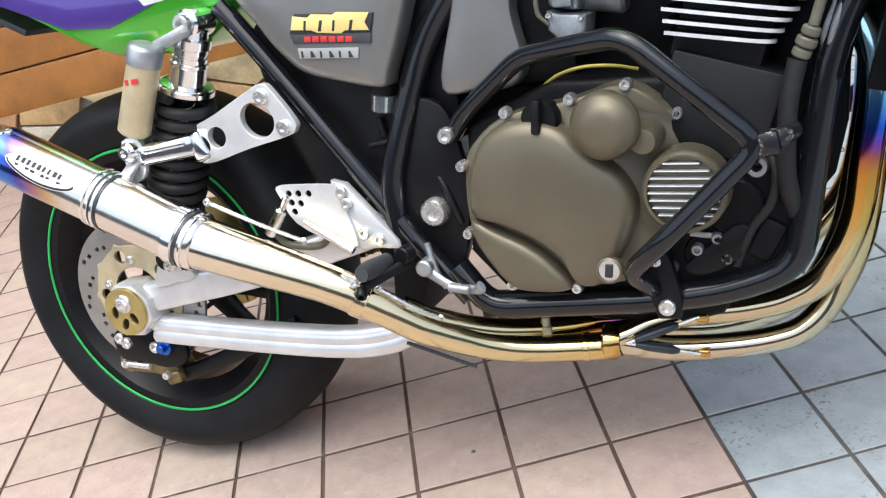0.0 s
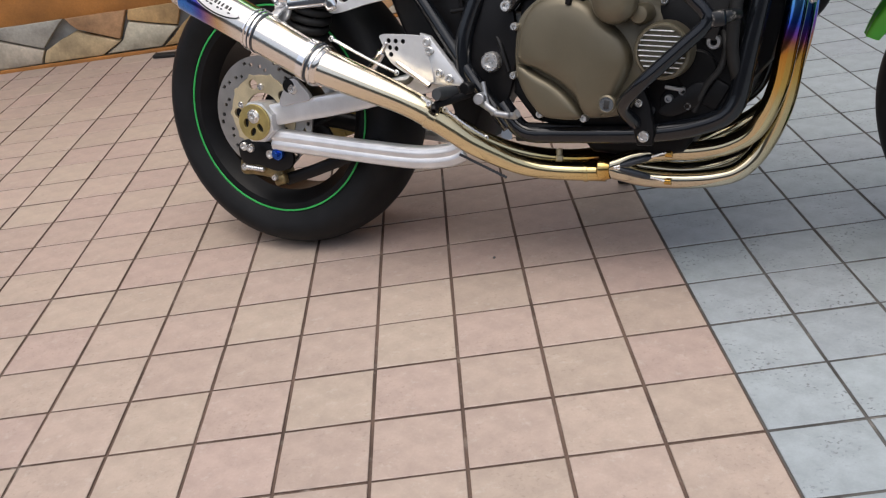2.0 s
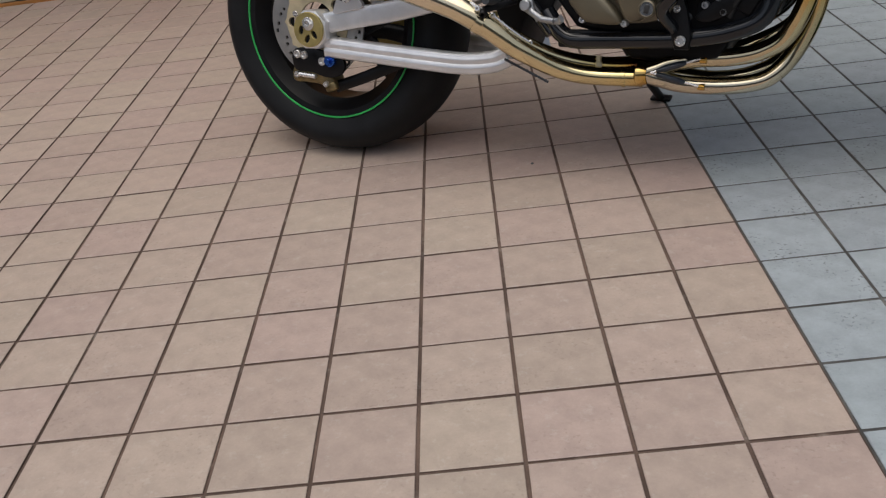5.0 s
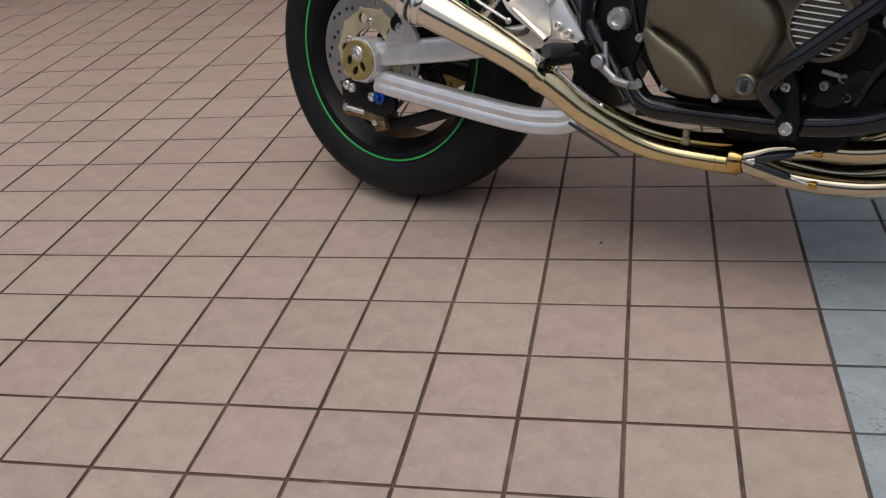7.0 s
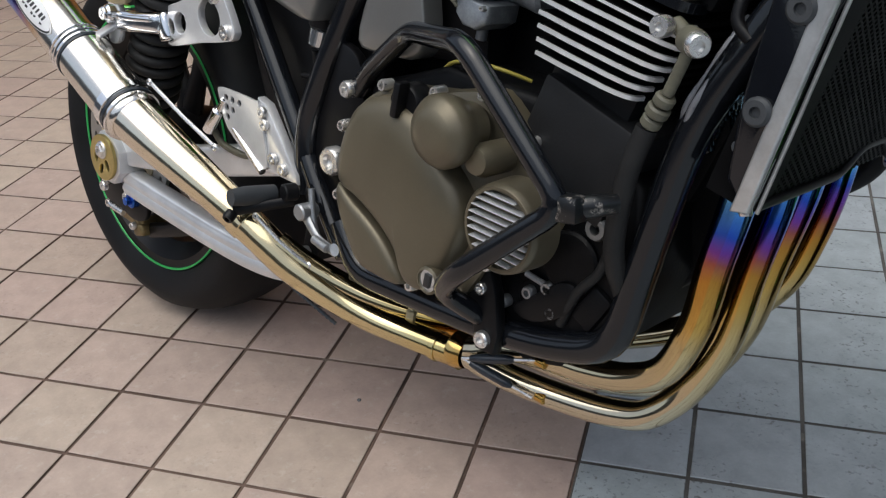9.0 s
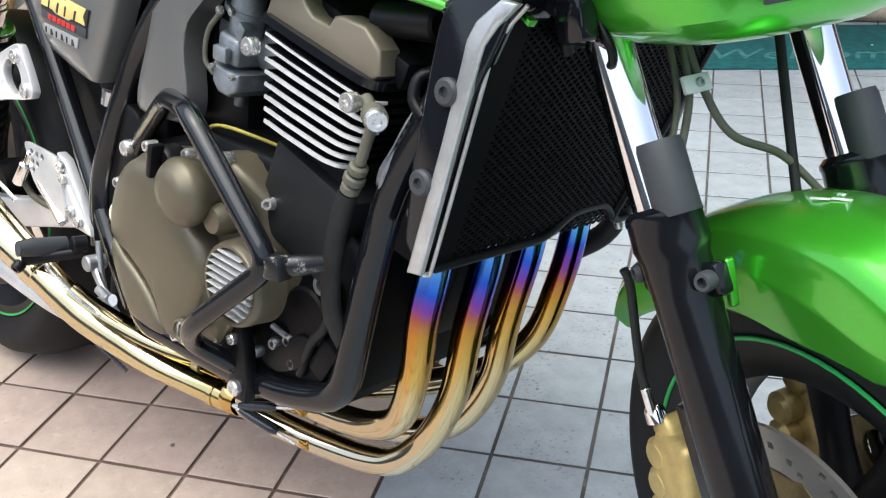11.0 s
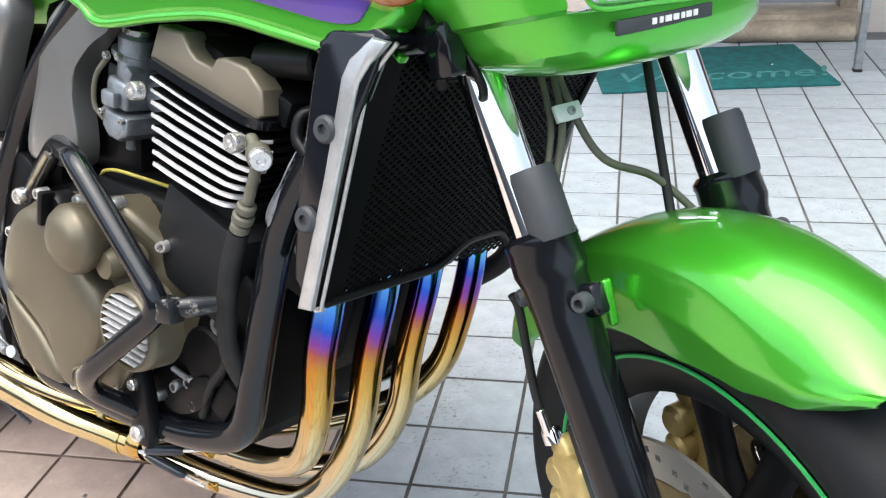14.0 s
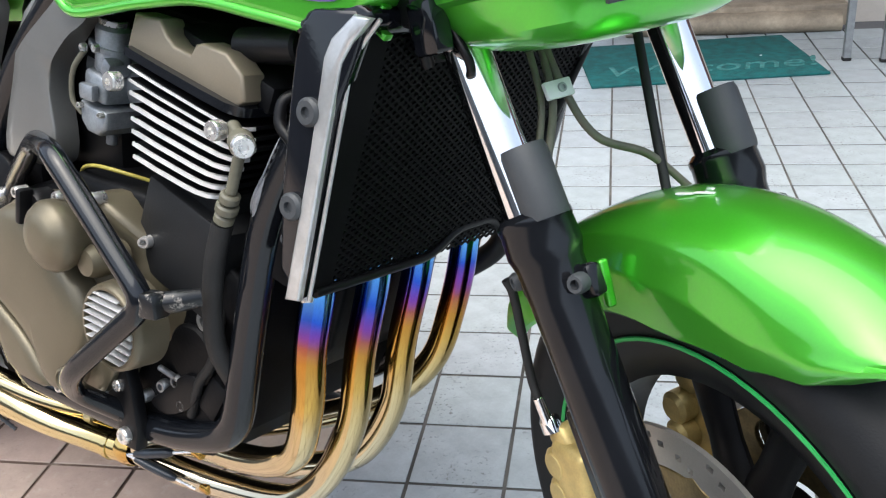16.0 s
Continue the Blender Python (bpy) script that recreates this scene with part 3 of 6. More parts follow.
def wheel(name, c, r_rim, half, r_tyre, half_tyre, place, turn=90):
    """A cast wheel about y at c: rim with three forked spokes and hub, with tyre and rim tape."""
    b = bmesh.new()
    lathe(b, [(-half, r_rim + 0.006), (-half + 0.008, r_rim + 0.007), (-half + 0.014, r_rim - 0.006), (-half * 0.5, r_rim - 0.03), (half * 0.5, r_rim - 0.03),
              (half - 0.014, r_rim - 0.006), (half - 0.008, r_rim + 0.007), (half, r_rim + 0.006), (half - 0.002, r_rim - 0.012),
              (half * 0.6, r_rim - 0.038), (-half * 0.6, r_rim - 0.038), (-half + 0.002, r_rim - 0.012)], c, (0, 1, 0), 72, loop=True)
    w = place(name, b, black_satin, bike, "black cast wheel with green rim tape")
    b = bmesh.new()
    lathe(b, [(-0.06, 0.018), (-0.06, 0.045), (-0.03, 0.052), (0.03, 0.052), (0.06, 0.045), (0.06, 0.018)], c, (0, 1, 0), 32, loop=True)
    place("hub", b, black_satin, w)
    for k in range(3):
        for d in (-17, 17):
            a0, a1 = radians(turn + 120 * k + d * 0.35), radians(turn + 120 * k + d)
            p0 = Vector(c) + Vector((math.cos(a0), 0, math.sin(a0))) * 0.045
            p1 = Vector(c) + Vector((math.cos(a1), 0, math.sin(a1))) * (r_rim - 0.034)
            b = bmesh.new()
            tube(b, [p0, p0.lerp(p1, 0.5), p1], [0.026, 0.019, 0.021], seg=12, n=4, flat=0.62)
            place("spoke", b, black_satin, w)
    b = bmesh.new()
    s, h = r_tyre - r_rim, half_tyre
    lathe(b, [(-half + 0.004, r_rim + 0.002), (-half - 0.003, r_rim + 0.012), (-h * 0.96, r_rim + s * 0.36), (-h, r_rim + s * 0.52), (-h * 0.95, r_rim + s * 0.66),
              (-h * 0.8, r_rim + s * 0.82), (-h * 0.55, r_rim + s * 0.93), (-h * 0.28, r_rim + s * 0.985), (0, r_tyre), (h * 0.28, r_rim + s * 0.985), (h * 0.55, r_rim + s * 0.93),
              (h * 0.8, r_rim + s * 0.82), (h * 0.95, r_rim + s * 0.66), (h, r_rim + s * 0.52), (h * 0.96, r_rim + s * 0.36), (half + 0.003, r_rim + 0.012),
              (half - 0.004, r_rim + 0.002), (0, r_rim - 0.01)], c, (0, 1, 0), 96, loop=True)
    place("tyre", b, rubber, w, "black road tyre", 60)
    b = bmesh.new()
    for sgn in (-1, 1):
        lathe(b, [(sgn * (half + 0.0005), r_rim + 0.001), (sgn * (half + 0.0022), r_rim + 0.0020), (sgn * (half + 0.0022), r_rim + 0.0048), (sgn * (half + 0.0005), r_rim + 0.0054)],
              c, (0, 1, 0), 72, loop=True)
    place("rim_tape", b, tape_green, w, "bright green rim tape")
    return w


def disc(bm, c, y, r0, r1, thick=0.005, seg=90, rings=6, side=-1):
    """A drilled brake disc: an annulus with holes through it."""
    step = (r1 - r0) / rings
    grid = {}
    for i in range(rings + 1):
        for j in range(seg):
            a = 2 * math.pi * j / seg
            for s in (0, 1):
                grid[i, j, s] = bm.verts.new((c[0] + (r0 + i * step) * math.cos(a), c[1] + y + (s - 0.5) * thick, c[2] + (r0 + i * step) * math.sin(a)))
    gone = set()
    for j in range(seg):
        if j % 5 == 0:
            gone.add((1 + (j // 5) % 2 * 2, j))
        if j % 5 == 2:
            gone.add((2 + (j // 5) % 2 * 2, j))
    for i in range(rings):
        for j in range(seg):
            if (i, j) in gone:
                continue
            n = (j + 1) % seg
            bm.faces.new((grid[i, j, 0], grid[i + 1, j, 0], grid[i + 1, n, 0], grid[i, n, 0]))
            bm.faces.new((grid[i, j, 1], grid[i, n, 1], grid[i + 1, n, 1], grid[i + 1, j, 1]))
            for (e, f), other in ((((i, j), (i, n)), (i - 1, j)), (((i + 1, j), (i + 1, n)), (i + 1, j)), (((i, j), (i + 1, j)), (i, (j - 1) % seg)), (((i, n), (i + 1, n)), (i, n))):
                if other in gone or not 0 <= other[0] < rings:
                    bm.faces.new((grid[e[0], e[1], 0], grid[f[0], f[1], 0], grid[f[0], f[1], 1], grid[e[0], e[1], 1]))
    return bm


def carrier(bm, c, y, r0, r1, arms=5, thick=0.007):
    """The gold carrier of a disc: a ring with rounded windows and lugs."""
    out = []
    for i in range(120):
        a = 2 * math.pi * i / 120
        out.append(((r1 - 0.004 + 0.006 * max(0, math.cos(arms * 2 * a)) ** 4) * math.cos(a), (r1 - 0.004 + 0.006 * max(0, math.cos(arms * 2 * a)) ** 4) * math.sin(a)))
    holes = [[(r0 * math.cos(2 * math.pi * i / 40), r0 * math.sin(2 * math.pi * i / 40)) for i in range(40)]]
    for k in range(arms):
        a = 2 * math.pi * (k + 0.5) / arms
        rm = (r0 + r1) / 2
        holes.append(ring((rm * math.cos(a), rm * math.sin(a)), (r1 - r0) * 0.26, 18))
    p = plate(out, holes, 0, thick)
    p.transform(Matrix.Translation((c[0], c[1] + y, c[2])))
    return p


# rear wheel
RC = (-0.013, 0.006, 0.3120)
rear = wheel("rear_wheel", RC, 0.2215, 0.077, 0.3110, 0.090, part)
b = bmesh.new()
disc(b, RC, -0.120, 0.083, 0.123)
part("brake_disc", b, steel, rear, "drilled steel brake disc")
part("disc_carrier", carrier(None, RC, -0.121, 0.045, 0.086), gold_pale, rear, "pale gold disc carrier")
b = bmesh.new()
for k in range(5):
    a = 2 * math.pi * k / 5 + 0.3
    bolt(b, (RC[0] + 0.058 * math.cos(a), -0.118, RC[2] + 0.058 * math.sin(a)), (0, -1, 0), 0.007, 0.006)
parts("disc_bolt", b, bolt_steel, rear)
b = bmesh.new()
lathe(b, [(0, 0.05), (0, 0.1), (0.006, 0.1), (0.006, 0.05)], (0, 0.1, RC[2]), (0, 1, 0), 44, loop=True)
part("rear_sprocket", b, gold, rear)

AT = Vector((-0.008, 0.010, -0.009))
# swingarm: two ridged lower beams, upper braces, axle plates
def beam(bm, pts, h, w, grooved=True):
    """A ridged extrusion along a line in side view."""
    prof = []
    for i in range(44):
        a = 2 * math.pi * i / 44
        e = 0.6 if grooved else 0.4
        x, z = math.copysign(abs(math.cos(a)) ** e, math.cos(a)), math.copysign(abs(math.sin(a)) ** e, math.sin(a))
        prof.append((x * w / 2, z * h / 2))
    # two shallow grooves on the outer faces
    if grooved:
        prof = [(x * (0.82 if abs(z) < h * 0.05 else 0.95 if h * 0.27 < abs(z) < h * 0.35 else 1), z) for x, z in prof]
    line = spline(pts, 7)
    rings = []
    for i, p in enumerate(line):
        d = (line[min(i + 1, len(line) - 1)] - line[max(i - 1, 0)]).normalized()
        side = Vector((0, 0, 1)).cross(d).normalized()
        upv = d.cross(side)
        rings.append([bm.verts.new(p + side * x + upv * z) for x, z in prof])
    n = len(prof)
    for p, q in zip(rings, rings[1:]):
        for i in range(n):
            bm.faces.new((p[i], q[i], q[(i + 1) % n], p[(i + 1) % n]))
    bm.faces.new(rings[0])
    bm.faces.new(rings[-1][::-1])


b = bmesh.new()
for s in (-1, 1):
    beam(b, [(0.03, s * 0.140, 0.270), (0.12, s * 0.140, 0.262), (0.26, s * 0.138, 0.250), (0.36, s * 0.130, 0.242), (0.425, s * 0.122, 0.246), (0.455, s * 0.112, 0.258)], 0.046, 0.036)
    beam(b, [(0.015, s * 0.142, 0.319), (0.10, s * 0.142, 0.333), (0.22, s * 0.137, 0.353), (0.35, s * 0.12, 0.383), (0.46, s * 0.10, 0.41)], 0.046, 0.030, False)
swing = part("swingarm", b, alu, bike, "silver braced aluminium swingarm with grooved beams")
b = bmesh.new()
cyl(b, (0.517, -0.105, 0.418), (0.517, 0.105, 0.418), 0.03)
prism(b, [(0.40, 0.40), (0.47, 0.425), (0.545, 0.44), (0.545, 0.395), (0.49, 0.33), (0.455, 0.255), (0.42, 0.255), (0.43, 0.33)], -0.098, 0.098, 0.01)
part("pivot_casting", b, crankcase_mat, swing, "black swingarm pivot casting")
oct_out = [(0.005 + 0.046 * math.cos(radians(a)), 0.309 + 0.045 * math.sin(radians(a))) for a in range(22, 382, 45)]
for s in (-1, 1):
    b = bmesh.new()
    prism(b, oct_out, s * 0.120, s * 0.172, 0.005)
    pl = part("axle_plate", b, alu, swing, "silver octagonal axle plate")
b = bmesh.new()
cyl(b, (0.005, -0.1715, 0.309), (0.005, -0.1735, 0.309), 0.034, seg=32)
part("adjuster_recess", b, black_satin, swing)
part("axle_adjuster", plate(ring((0.005, 0.310), 0.0385, 36), [ring(q, 0.0058, 14, 1.75, a) for q, a in (((-0.014, 0.309), 80), ((0.001, 0.290), 60), ((0.020, 0.299), 120))], -0.1755, 0.006), gold, swing, "gold anodised axle adjuster")
b = bmesh.new()
lathe(b, [(0, 0.0), (0, 0.0115), (0.012, 0.0115), (0.014, 0.009), (0.014, 0.005), (0.006, 0.005), (0.006, 0)], (0.006, -0.172, 0.323), (0, -1, 0), 6)
lathe(b, [(0, 0.0), (0, 0.015), (0.004, 0.015), (0.006, 0.013), (0.006, 0)], (0.006, -0.176, 0.323), (0, -1, 0), 24)
part("axle_nut", b, bolt_steel, swing)
tri = flat2([(0.064, 0.345), (0.100, 0.349), (0.140, 0.360), (0.117, 0.390), (0.103, 0.400), (0.088, 0.396), (0.076, 0.378)], 4)
part("shock_lug", plate(tri, [], -0.157, 0.012), bright_alu, swing)
b = bmesh.new()
bolt(b, (0.100, -0.162, 0.378), (0, -1, 0), 0.010, 0.006)
bolt(b, (-0.022, -0.16, 0.252), (0, -1, 0), 0.009, 0.008)
parts("lug_bolt", b, bolt_steel, swing)

# rear brake caliper and torque rod under the axle
b = bmesh.new()
prism(b, flat2([(-0.085, 0.196), (-0.078, 0.222), (-0.055, 0.226), (-0.030, 0.214), (0.000, 0.218), (0.022, 0.206), (0.030, 0.184), (0.020, 0.172), (-0.010, 0.180), (-0.050, 0.184), (-0.075, 0.184)], 3), -0.128, -0.075, 0.008, 3)
cal = part("rear_caliper", b, calliper_dark, bike, "dark bronze rear brake caliper")
b = bmesh.new()
prism(b, flat2([(-0.072, 0.256), (-0.034, 0.266), (0.030, 0.256), (0.066, 0.240), (0.062, 0.210), (0.024, 0.198), (-0.024, 0.210), (-0.066, 0.214)], 3), -0.138, -0.128, 0.003)
part("caliper_hanger", b, black_satin, cal, "black caliper hanger")
b = bmesh.new()
box(b, (0.020, -0.105, 0.176), (0.030, 0.05, 0.022), (0, -16, 0), 0.006, 3)
part("caliper_end", b, calliper_dark, cal)
b = bmesh.new()
cyl(b, (0.034, -0.112, 0.238), (0.034, -0.150, 0.238), 0.0135)
cyl(b, (0.034, -0.150, 0.238), (0.034, -0.158, 0.238), 0.007)
part("caliper_cap", b, blue_anod, cal, "blue anodised cap")
b = bmesh.new()
tube(b, [(0.025, -0.108, 0.174), (0.10, -0.108, 0.198), (0.19, -0.107, 0.232), (0.26, -0.10, 0.26)], 0.0135, flat=0.55)
part("torque_rod", b, black_satin, cal, "black torque rod")
b = bmesh.new()
for q in ((-0.055, 0.251), (0.012, 0.236)):
    bolt(b, (q[0], -0.139, q[1]), (0, -1, 0), 0.0095, 0.007)
bolt(b, (-0.066, -0.127, 0.203), (0, -1, 0), 0.008, 0.010)
bolt(b, (0.012, -0.129, 0.183), (0, -1, 0), 0.007, 0.008)
cyl(b, (-0.058, -0.136, 0.204), (-0.012, -0.136, 0.200), 0.0055)
parts("caliper_bolt", b, bolt_steel, cal)
b = bmesh.new()
tube(b, [(0.055, -0.12, 0.215), (0.075, -0.125, 0.235), (0.06, -0.125, 0.255), (0.12, -0.10, 0.30), (0.3, -0.09, 0.38)], 0.0038)
part("brake_hose", b, rubber_part, cal)

AT = Vector((0.0, 0.0, 0.0))
# chain on the far side
b = bmesh.new()
for k in range(34):
    for z0, z1 in ((0.405, 0.44), (0.225, 0.36)):
        f = k / 33
        box(b, (0.02 + 0.47 * f, 0.103, z0 + (z1 - z0) * f), (0.0135, 0.012 if k % 2 else 0.017, 0.0115), bev=0)
chain = part("drive_chain", b, gold, bike, "dull gold drive chain")
chain["kind"] = "stuff"

# rear shock with remote reservoir
AT = Vector((-0.016, 0.0, 0.0))
top, low_ = Vector((0.243, -0.150, 0.707)), Vector((0.098, -0.136, 0.376))
ax_ = (top - low_).normalized()
b = bmesh.new()
cyl(b, low_ + ax_ * 0.02, top - ax_ * 0.02, 0.014)
lathe(b, [(0.0, 0.033), (0.004, 0.039), (0.010, 0.039), (0.012, 0.036), (0.014, 0.036), (0.016, 0.0255), (0.04, 0.0245), (0.042, 0.0265), (0.046, 0.0265), (0.048, 0.024), (0.054, 0.024), (0.055, 0.0225), (0.058, 0.0225), (0.059, 0.024), (0.066, 0.024), (0.068, 0.0275), (0.080, 0.0275), (0.082, 0.0225), (0.092, 0.022), (0.095, 0.019), (0.095, 0.0)],
      low_ + ax_ * 0.262, ax_, 30)
cyl(b, top - ax_ * 0.03, top + ax_ * 0.012, 0.019)
cyl(b, top + Vector((0, -0.018, 0)), top + Vector((0, 0.03, 0)), 0.019)
shock = part("rear_shock", b, polished, bike, "polished rear shock absorber with black spring boot")
# close rubber coil in place of the ridged boot over the spring
b = bmesh.new()
turns = [low_ + ax_ * (0.045 + 0.215 * i / 239) + (basis(ax_)[1] * math.cos(i / 239 * 23 * math.pi) + basis(ax_)[2] * math.sin(i / 239 * 23 * math.pi)) * 0.036 for i in range(240)]
tube(b, turns, 0.0080, seg=10, straight=True)
part("spring", b, rubber_part, shock, "black coil standing for a ridged rubber spring boot")
b = bmesh.new()
cyl(b, low_ + Vector((0, -0.018, 0)), low_ + Vector((0, 0.02, 0)), 0.016)
lathe(b, [(0, 0.02), (0.006, 0.034), (0.016, 0.036), (0.02, 0.03)], low_ + ax_ * 0.025, ax_, 28)
part("lower_mount", b, black_satin, shock)
rt, rb = Vector((0.194, -0.203, 0.672)), Vector((0.146, -0.203, 0.575))
b = bmesh.new()
cyl(b, rb, rt, 0.0222, seg=32)
res = part("reservoir", b, gold_pale, shock, "pale gold gas reservoir")
b = bmesh.new()
d = (rt - rb).normalized()
lathe(b, [(0, 0.0225), (0, 0.0238), (0.022, 0.0238), (0.026, 0.021), (0.028, 0.016), (0.028, 0)], rt - d * 0.008, d, 32)
box(b, (0.227, -0.178, 0.692), (0.055, 0.015, 0.017), (0, -18, 20), 0.004)
part("reservoir_cap", b, cast, res, "grey reservoir cap and bridge")
b = bmesh.new()
for k, (du, w) in enumerate(((-0.008, 0.005), (0.005, 0.010))):
    box(b, (0.182 + du, -0.2250, 0.645), (w, 0.0016, 0.007), (0, 0, 0), 0)
part("marking", b, red_mark, res, "small red marking bars")
b = bmesh.new()
bolt(b, top + Vector((-0.0, -0.018, 0)), (0, -1, 0), 0.013, 0.012)
part("top_bolt", b, bolt_steel, shock)

AT = Vector((0.0, 0.015, -0.013))
# exhaust: silencer, link pipe, collector and four header pipes
tip, tail = Vector((-0.073, -0.2546, 0.5858)), Vector((0.205, -0.248, 0.444))
da = (tail - tip).normalized()
sl = (tail - tip).length
b = bmesh.new()
lathe(b, [(0, 0.0), (0, 0.036), (0.004, 0.0398), (sl - 0.1, 0.0402), (sl, 0.0398), (sl + 0.02, 0.0392), (sl + 0.024, 0.036), (sl + 0.024, 0)], tip, da, 44)
silencer = part("silencer", b, silencer_ti, bike, "polished titanium silencer tinted blue at the tip")
b = bmesh.new()
lathe(b, [(0.01, 0.022), (-0.03, 0.024), (-0.034, 0.027), (-0.034, 0.030), (-0.02, 0.0325), (-0.018, 0.036), (0.0, 0.038), (0.003, 0.0405), (0.006, 0.0405), (0.006, 0.0)], tip, da, 40)
part("end_cap", b, polished, silencer, "polished end cap")
b = bmesh.new()
bolt(b, tip + da * 0.022 + Vector((0.18, -0.25, 0.95)).normalized() * 0.0392, (0.18, -0.25, 0.95), 0.006, 0.005, False)
part("rivet", b, bolt_steel, silencer)
b = bmesh.new()
for at, wdt in ((0.166, 0.004), (0.174, 0.005), (0.1825, 0.005), (sl - 0.010, 0.016), (sl + 0.012, 0.004)):
    lathe(b, [(at - wdt / 2, 0.0390), (at - wdt / 2, 0.0416), (at - wdt / 2 + 0.0008, 0.0426), (at + wdt / 2 - 0.0008, 0.0426), (at + wdt / 2, 0.0416), (at + wdt / 2, 0.0390)], tip, da, 44, loop=True)
parts("clamp_band", b, polished, silencer, "bright silencer band")
# dark rings put in for the dark reflections between the polished bands
b = bmesh.new()
for at, wdt in ((0.1783, 0.0030), (0.1875, 0.0040), (sl + 0.0025, 0.005)):
    lathe(b, [(at - wdt / 2, 0.0390), (at - wdt / 2, 0.0414), (at + wdt / 2, 0.0414), (at + wdt / 2, 0.0390)], tip, da, 44, loop=True)
parts("band_groove", b, spring_dark, silencer, "dark ring in place of a reflection between silencer bands")
# maker's plate as plain shapes: pale pointed oval with dark bars
nrm = Vector((0.12, -0.9, 0.42))
nrm = (nrm - da * nrm.dot(da)).normalized()
crs = da.cross(nrm)


def wrap(bm, pts, lift=0.0410):
    vs = []
    for along, across in pts:
        a = across / 0.0402
        vs.append(bm.verts.new(tip + da * along + (nrm * math.cos(a) + crs * math.sin(a)) * lift))
    return vs


rows = 12


def oval(size, lift, s0, s1, shift=0.0):
    b = bmesh.new()
    grid = []
    for i in range(31):
        f = i / 30
        hgt = size * math.sin(math.pi * f) ** 0.6 + 0.0006
        grid.append(wrap(b, [(s0 + (s1 - s0) * f, shift + (2 * j / rows - 1) * hgt) for j in range(rows + 1)], lift))
    for p, q in zip(grid, grid[1:]):
        for j in range(rows):
            b.faces.new((p[j], q[j], q[j + 1], p[j + 1]))
    return b
part("maker_plate", oval(0.0175, 0.0408, 0.032, 0.152), white_paint, silencer, "pale pointed oval plate with dark bars")
SIDE = -1 if crs.z > 0 else 1
part("plate_edge", oval(0.0152, 0.0412, 0.035, 0.149, SIDE * 0.0010), dark_mark, silencer)
part("plate_face", oval(0.0139, 0.0416, 0.037, 0.147, -SIDE * 0.0010), white_paint, silencer)
rb_ = random.Random(3)
for i in range(9):
    w0 = 0.050 + i * 0.0088
    w1 = w0 + rb_.uniform(0.0040, 0.0066)
    b = bmesh.new()
    b.faces.new(wrap(b, [(w0, -SIDE * 0.0015), (w1, -SIDE * 0.0015), (w1 + 0.001, -SIDE * 0.0092), (w0 + 0.001, -SIDE * 0.0092)], 0.0420))
    if i % 3 != 1:
        b.faces.new(wrap(b, [(w0 + 0.0015, SIDE * 0.0015), (w1 + 0.003, SIDE * 0.0015), (w1 + 0.003, SIDE * (0.0035 + 0.0015 * (i % 2))), (w0 + 0.0015, SIDE * 0.0050)], 0.0420))
    for piece in islands(b):
        part("bar", piece, dark_mark, silencer)
AT = Vector((-0.002, 0.012, 0.006))
# link pipe with taper
b = bmesh.new()
tube(b, [tail + da * 0.005 + Vector((0.002, 0.003, -0.019)), (0.29, -0.239, 0.392), (0.39, -0.225, 0.350), (0.455, -0.204, 0.307), (0.495, -0.186, 0.274), (0.53, -0.165, 0.250), (0.565, -0.143, 0.229), (0.605, -0.125, 0.215), (0.65, -0.111, 0.209), (0.72, -0.100, 0.208), (0.735, -0.098, 0.208)],
     [0.0370, 0.0325, 0.0262, 0.0236, 0.0222, 0.0212, 0.0202, 0.0192, 0.0186, 0.0186, 0.0192], seg=28, n=8)
link = part("link_pipe", b, pipe_ti, bike, "gold-tinted polished titanium exhaust link pipe")
b = bmesh.new()
for p, q, r in ((Vector((0.426, -0.2135, 0.3265)), Vector((0.441, -0.2085, 0.3165)), 0.0262), (Vector((0.694, -0.104, 0.208)), Vector((0.702, -0.103, 0.208)), 0.0202)):
    cyl(b, p, q, r, seg=28)
parts("joint_band", b, pipe_ti, link)
b = bmesh.new()
for pts in ([(0.235, -0.225, 0.468), (0.30, -0.215, 0.432), (0.36, -0.205, 0.402)], [(0.462, -0.212, 0.335), (0.495, -0.197, 0.305), (0.526, -0.176, 0.279)]):
    tube(b, pts, 0.003, seg=8)
    for e in (pts[0], pts[-1]):
        lathe(b, [(0, 0.003), (0.002, 0.0055), (0.004, 0.003)], e, (0.2, -1, 0.1), 14)
parts("exhaust_spring", b, bolt_steel, link, "steel exhaust springs")
b = bmesh.new()
box(b, (0.428, -0.226, 0.352), (0.022, 0.008, 0.012), (0, 30, 0), 0.002)
box(b, (0.447, -0.222, 0.343), (0.014, 0.010, 0.014), (0, 30, 0), 0.003)
parts("spring_lug", b, bolt_steel, link)
b = bmesh.new()
bolt(b, (0.438, -0.226, 0.348), (0, -1, 0.2), 0.006, 0.007)
part("lug_bolt", b, bolt_steel, link)
b = bmesh.new()
under = spline([(0.472, -0.180, 0.246), (0.510, -0.168, 0.225), (0.556, -0.152, 0.199)], 16)
tube(b, under, [0.0022 if i % 2 else 0.0032 for i in range(len(under))], seg=8, straight=True)
part("exhaust_spring", b, spring_dark, link, "dark spring under the pipe")


AT = Vector((0.004, 0.01, 0.014))
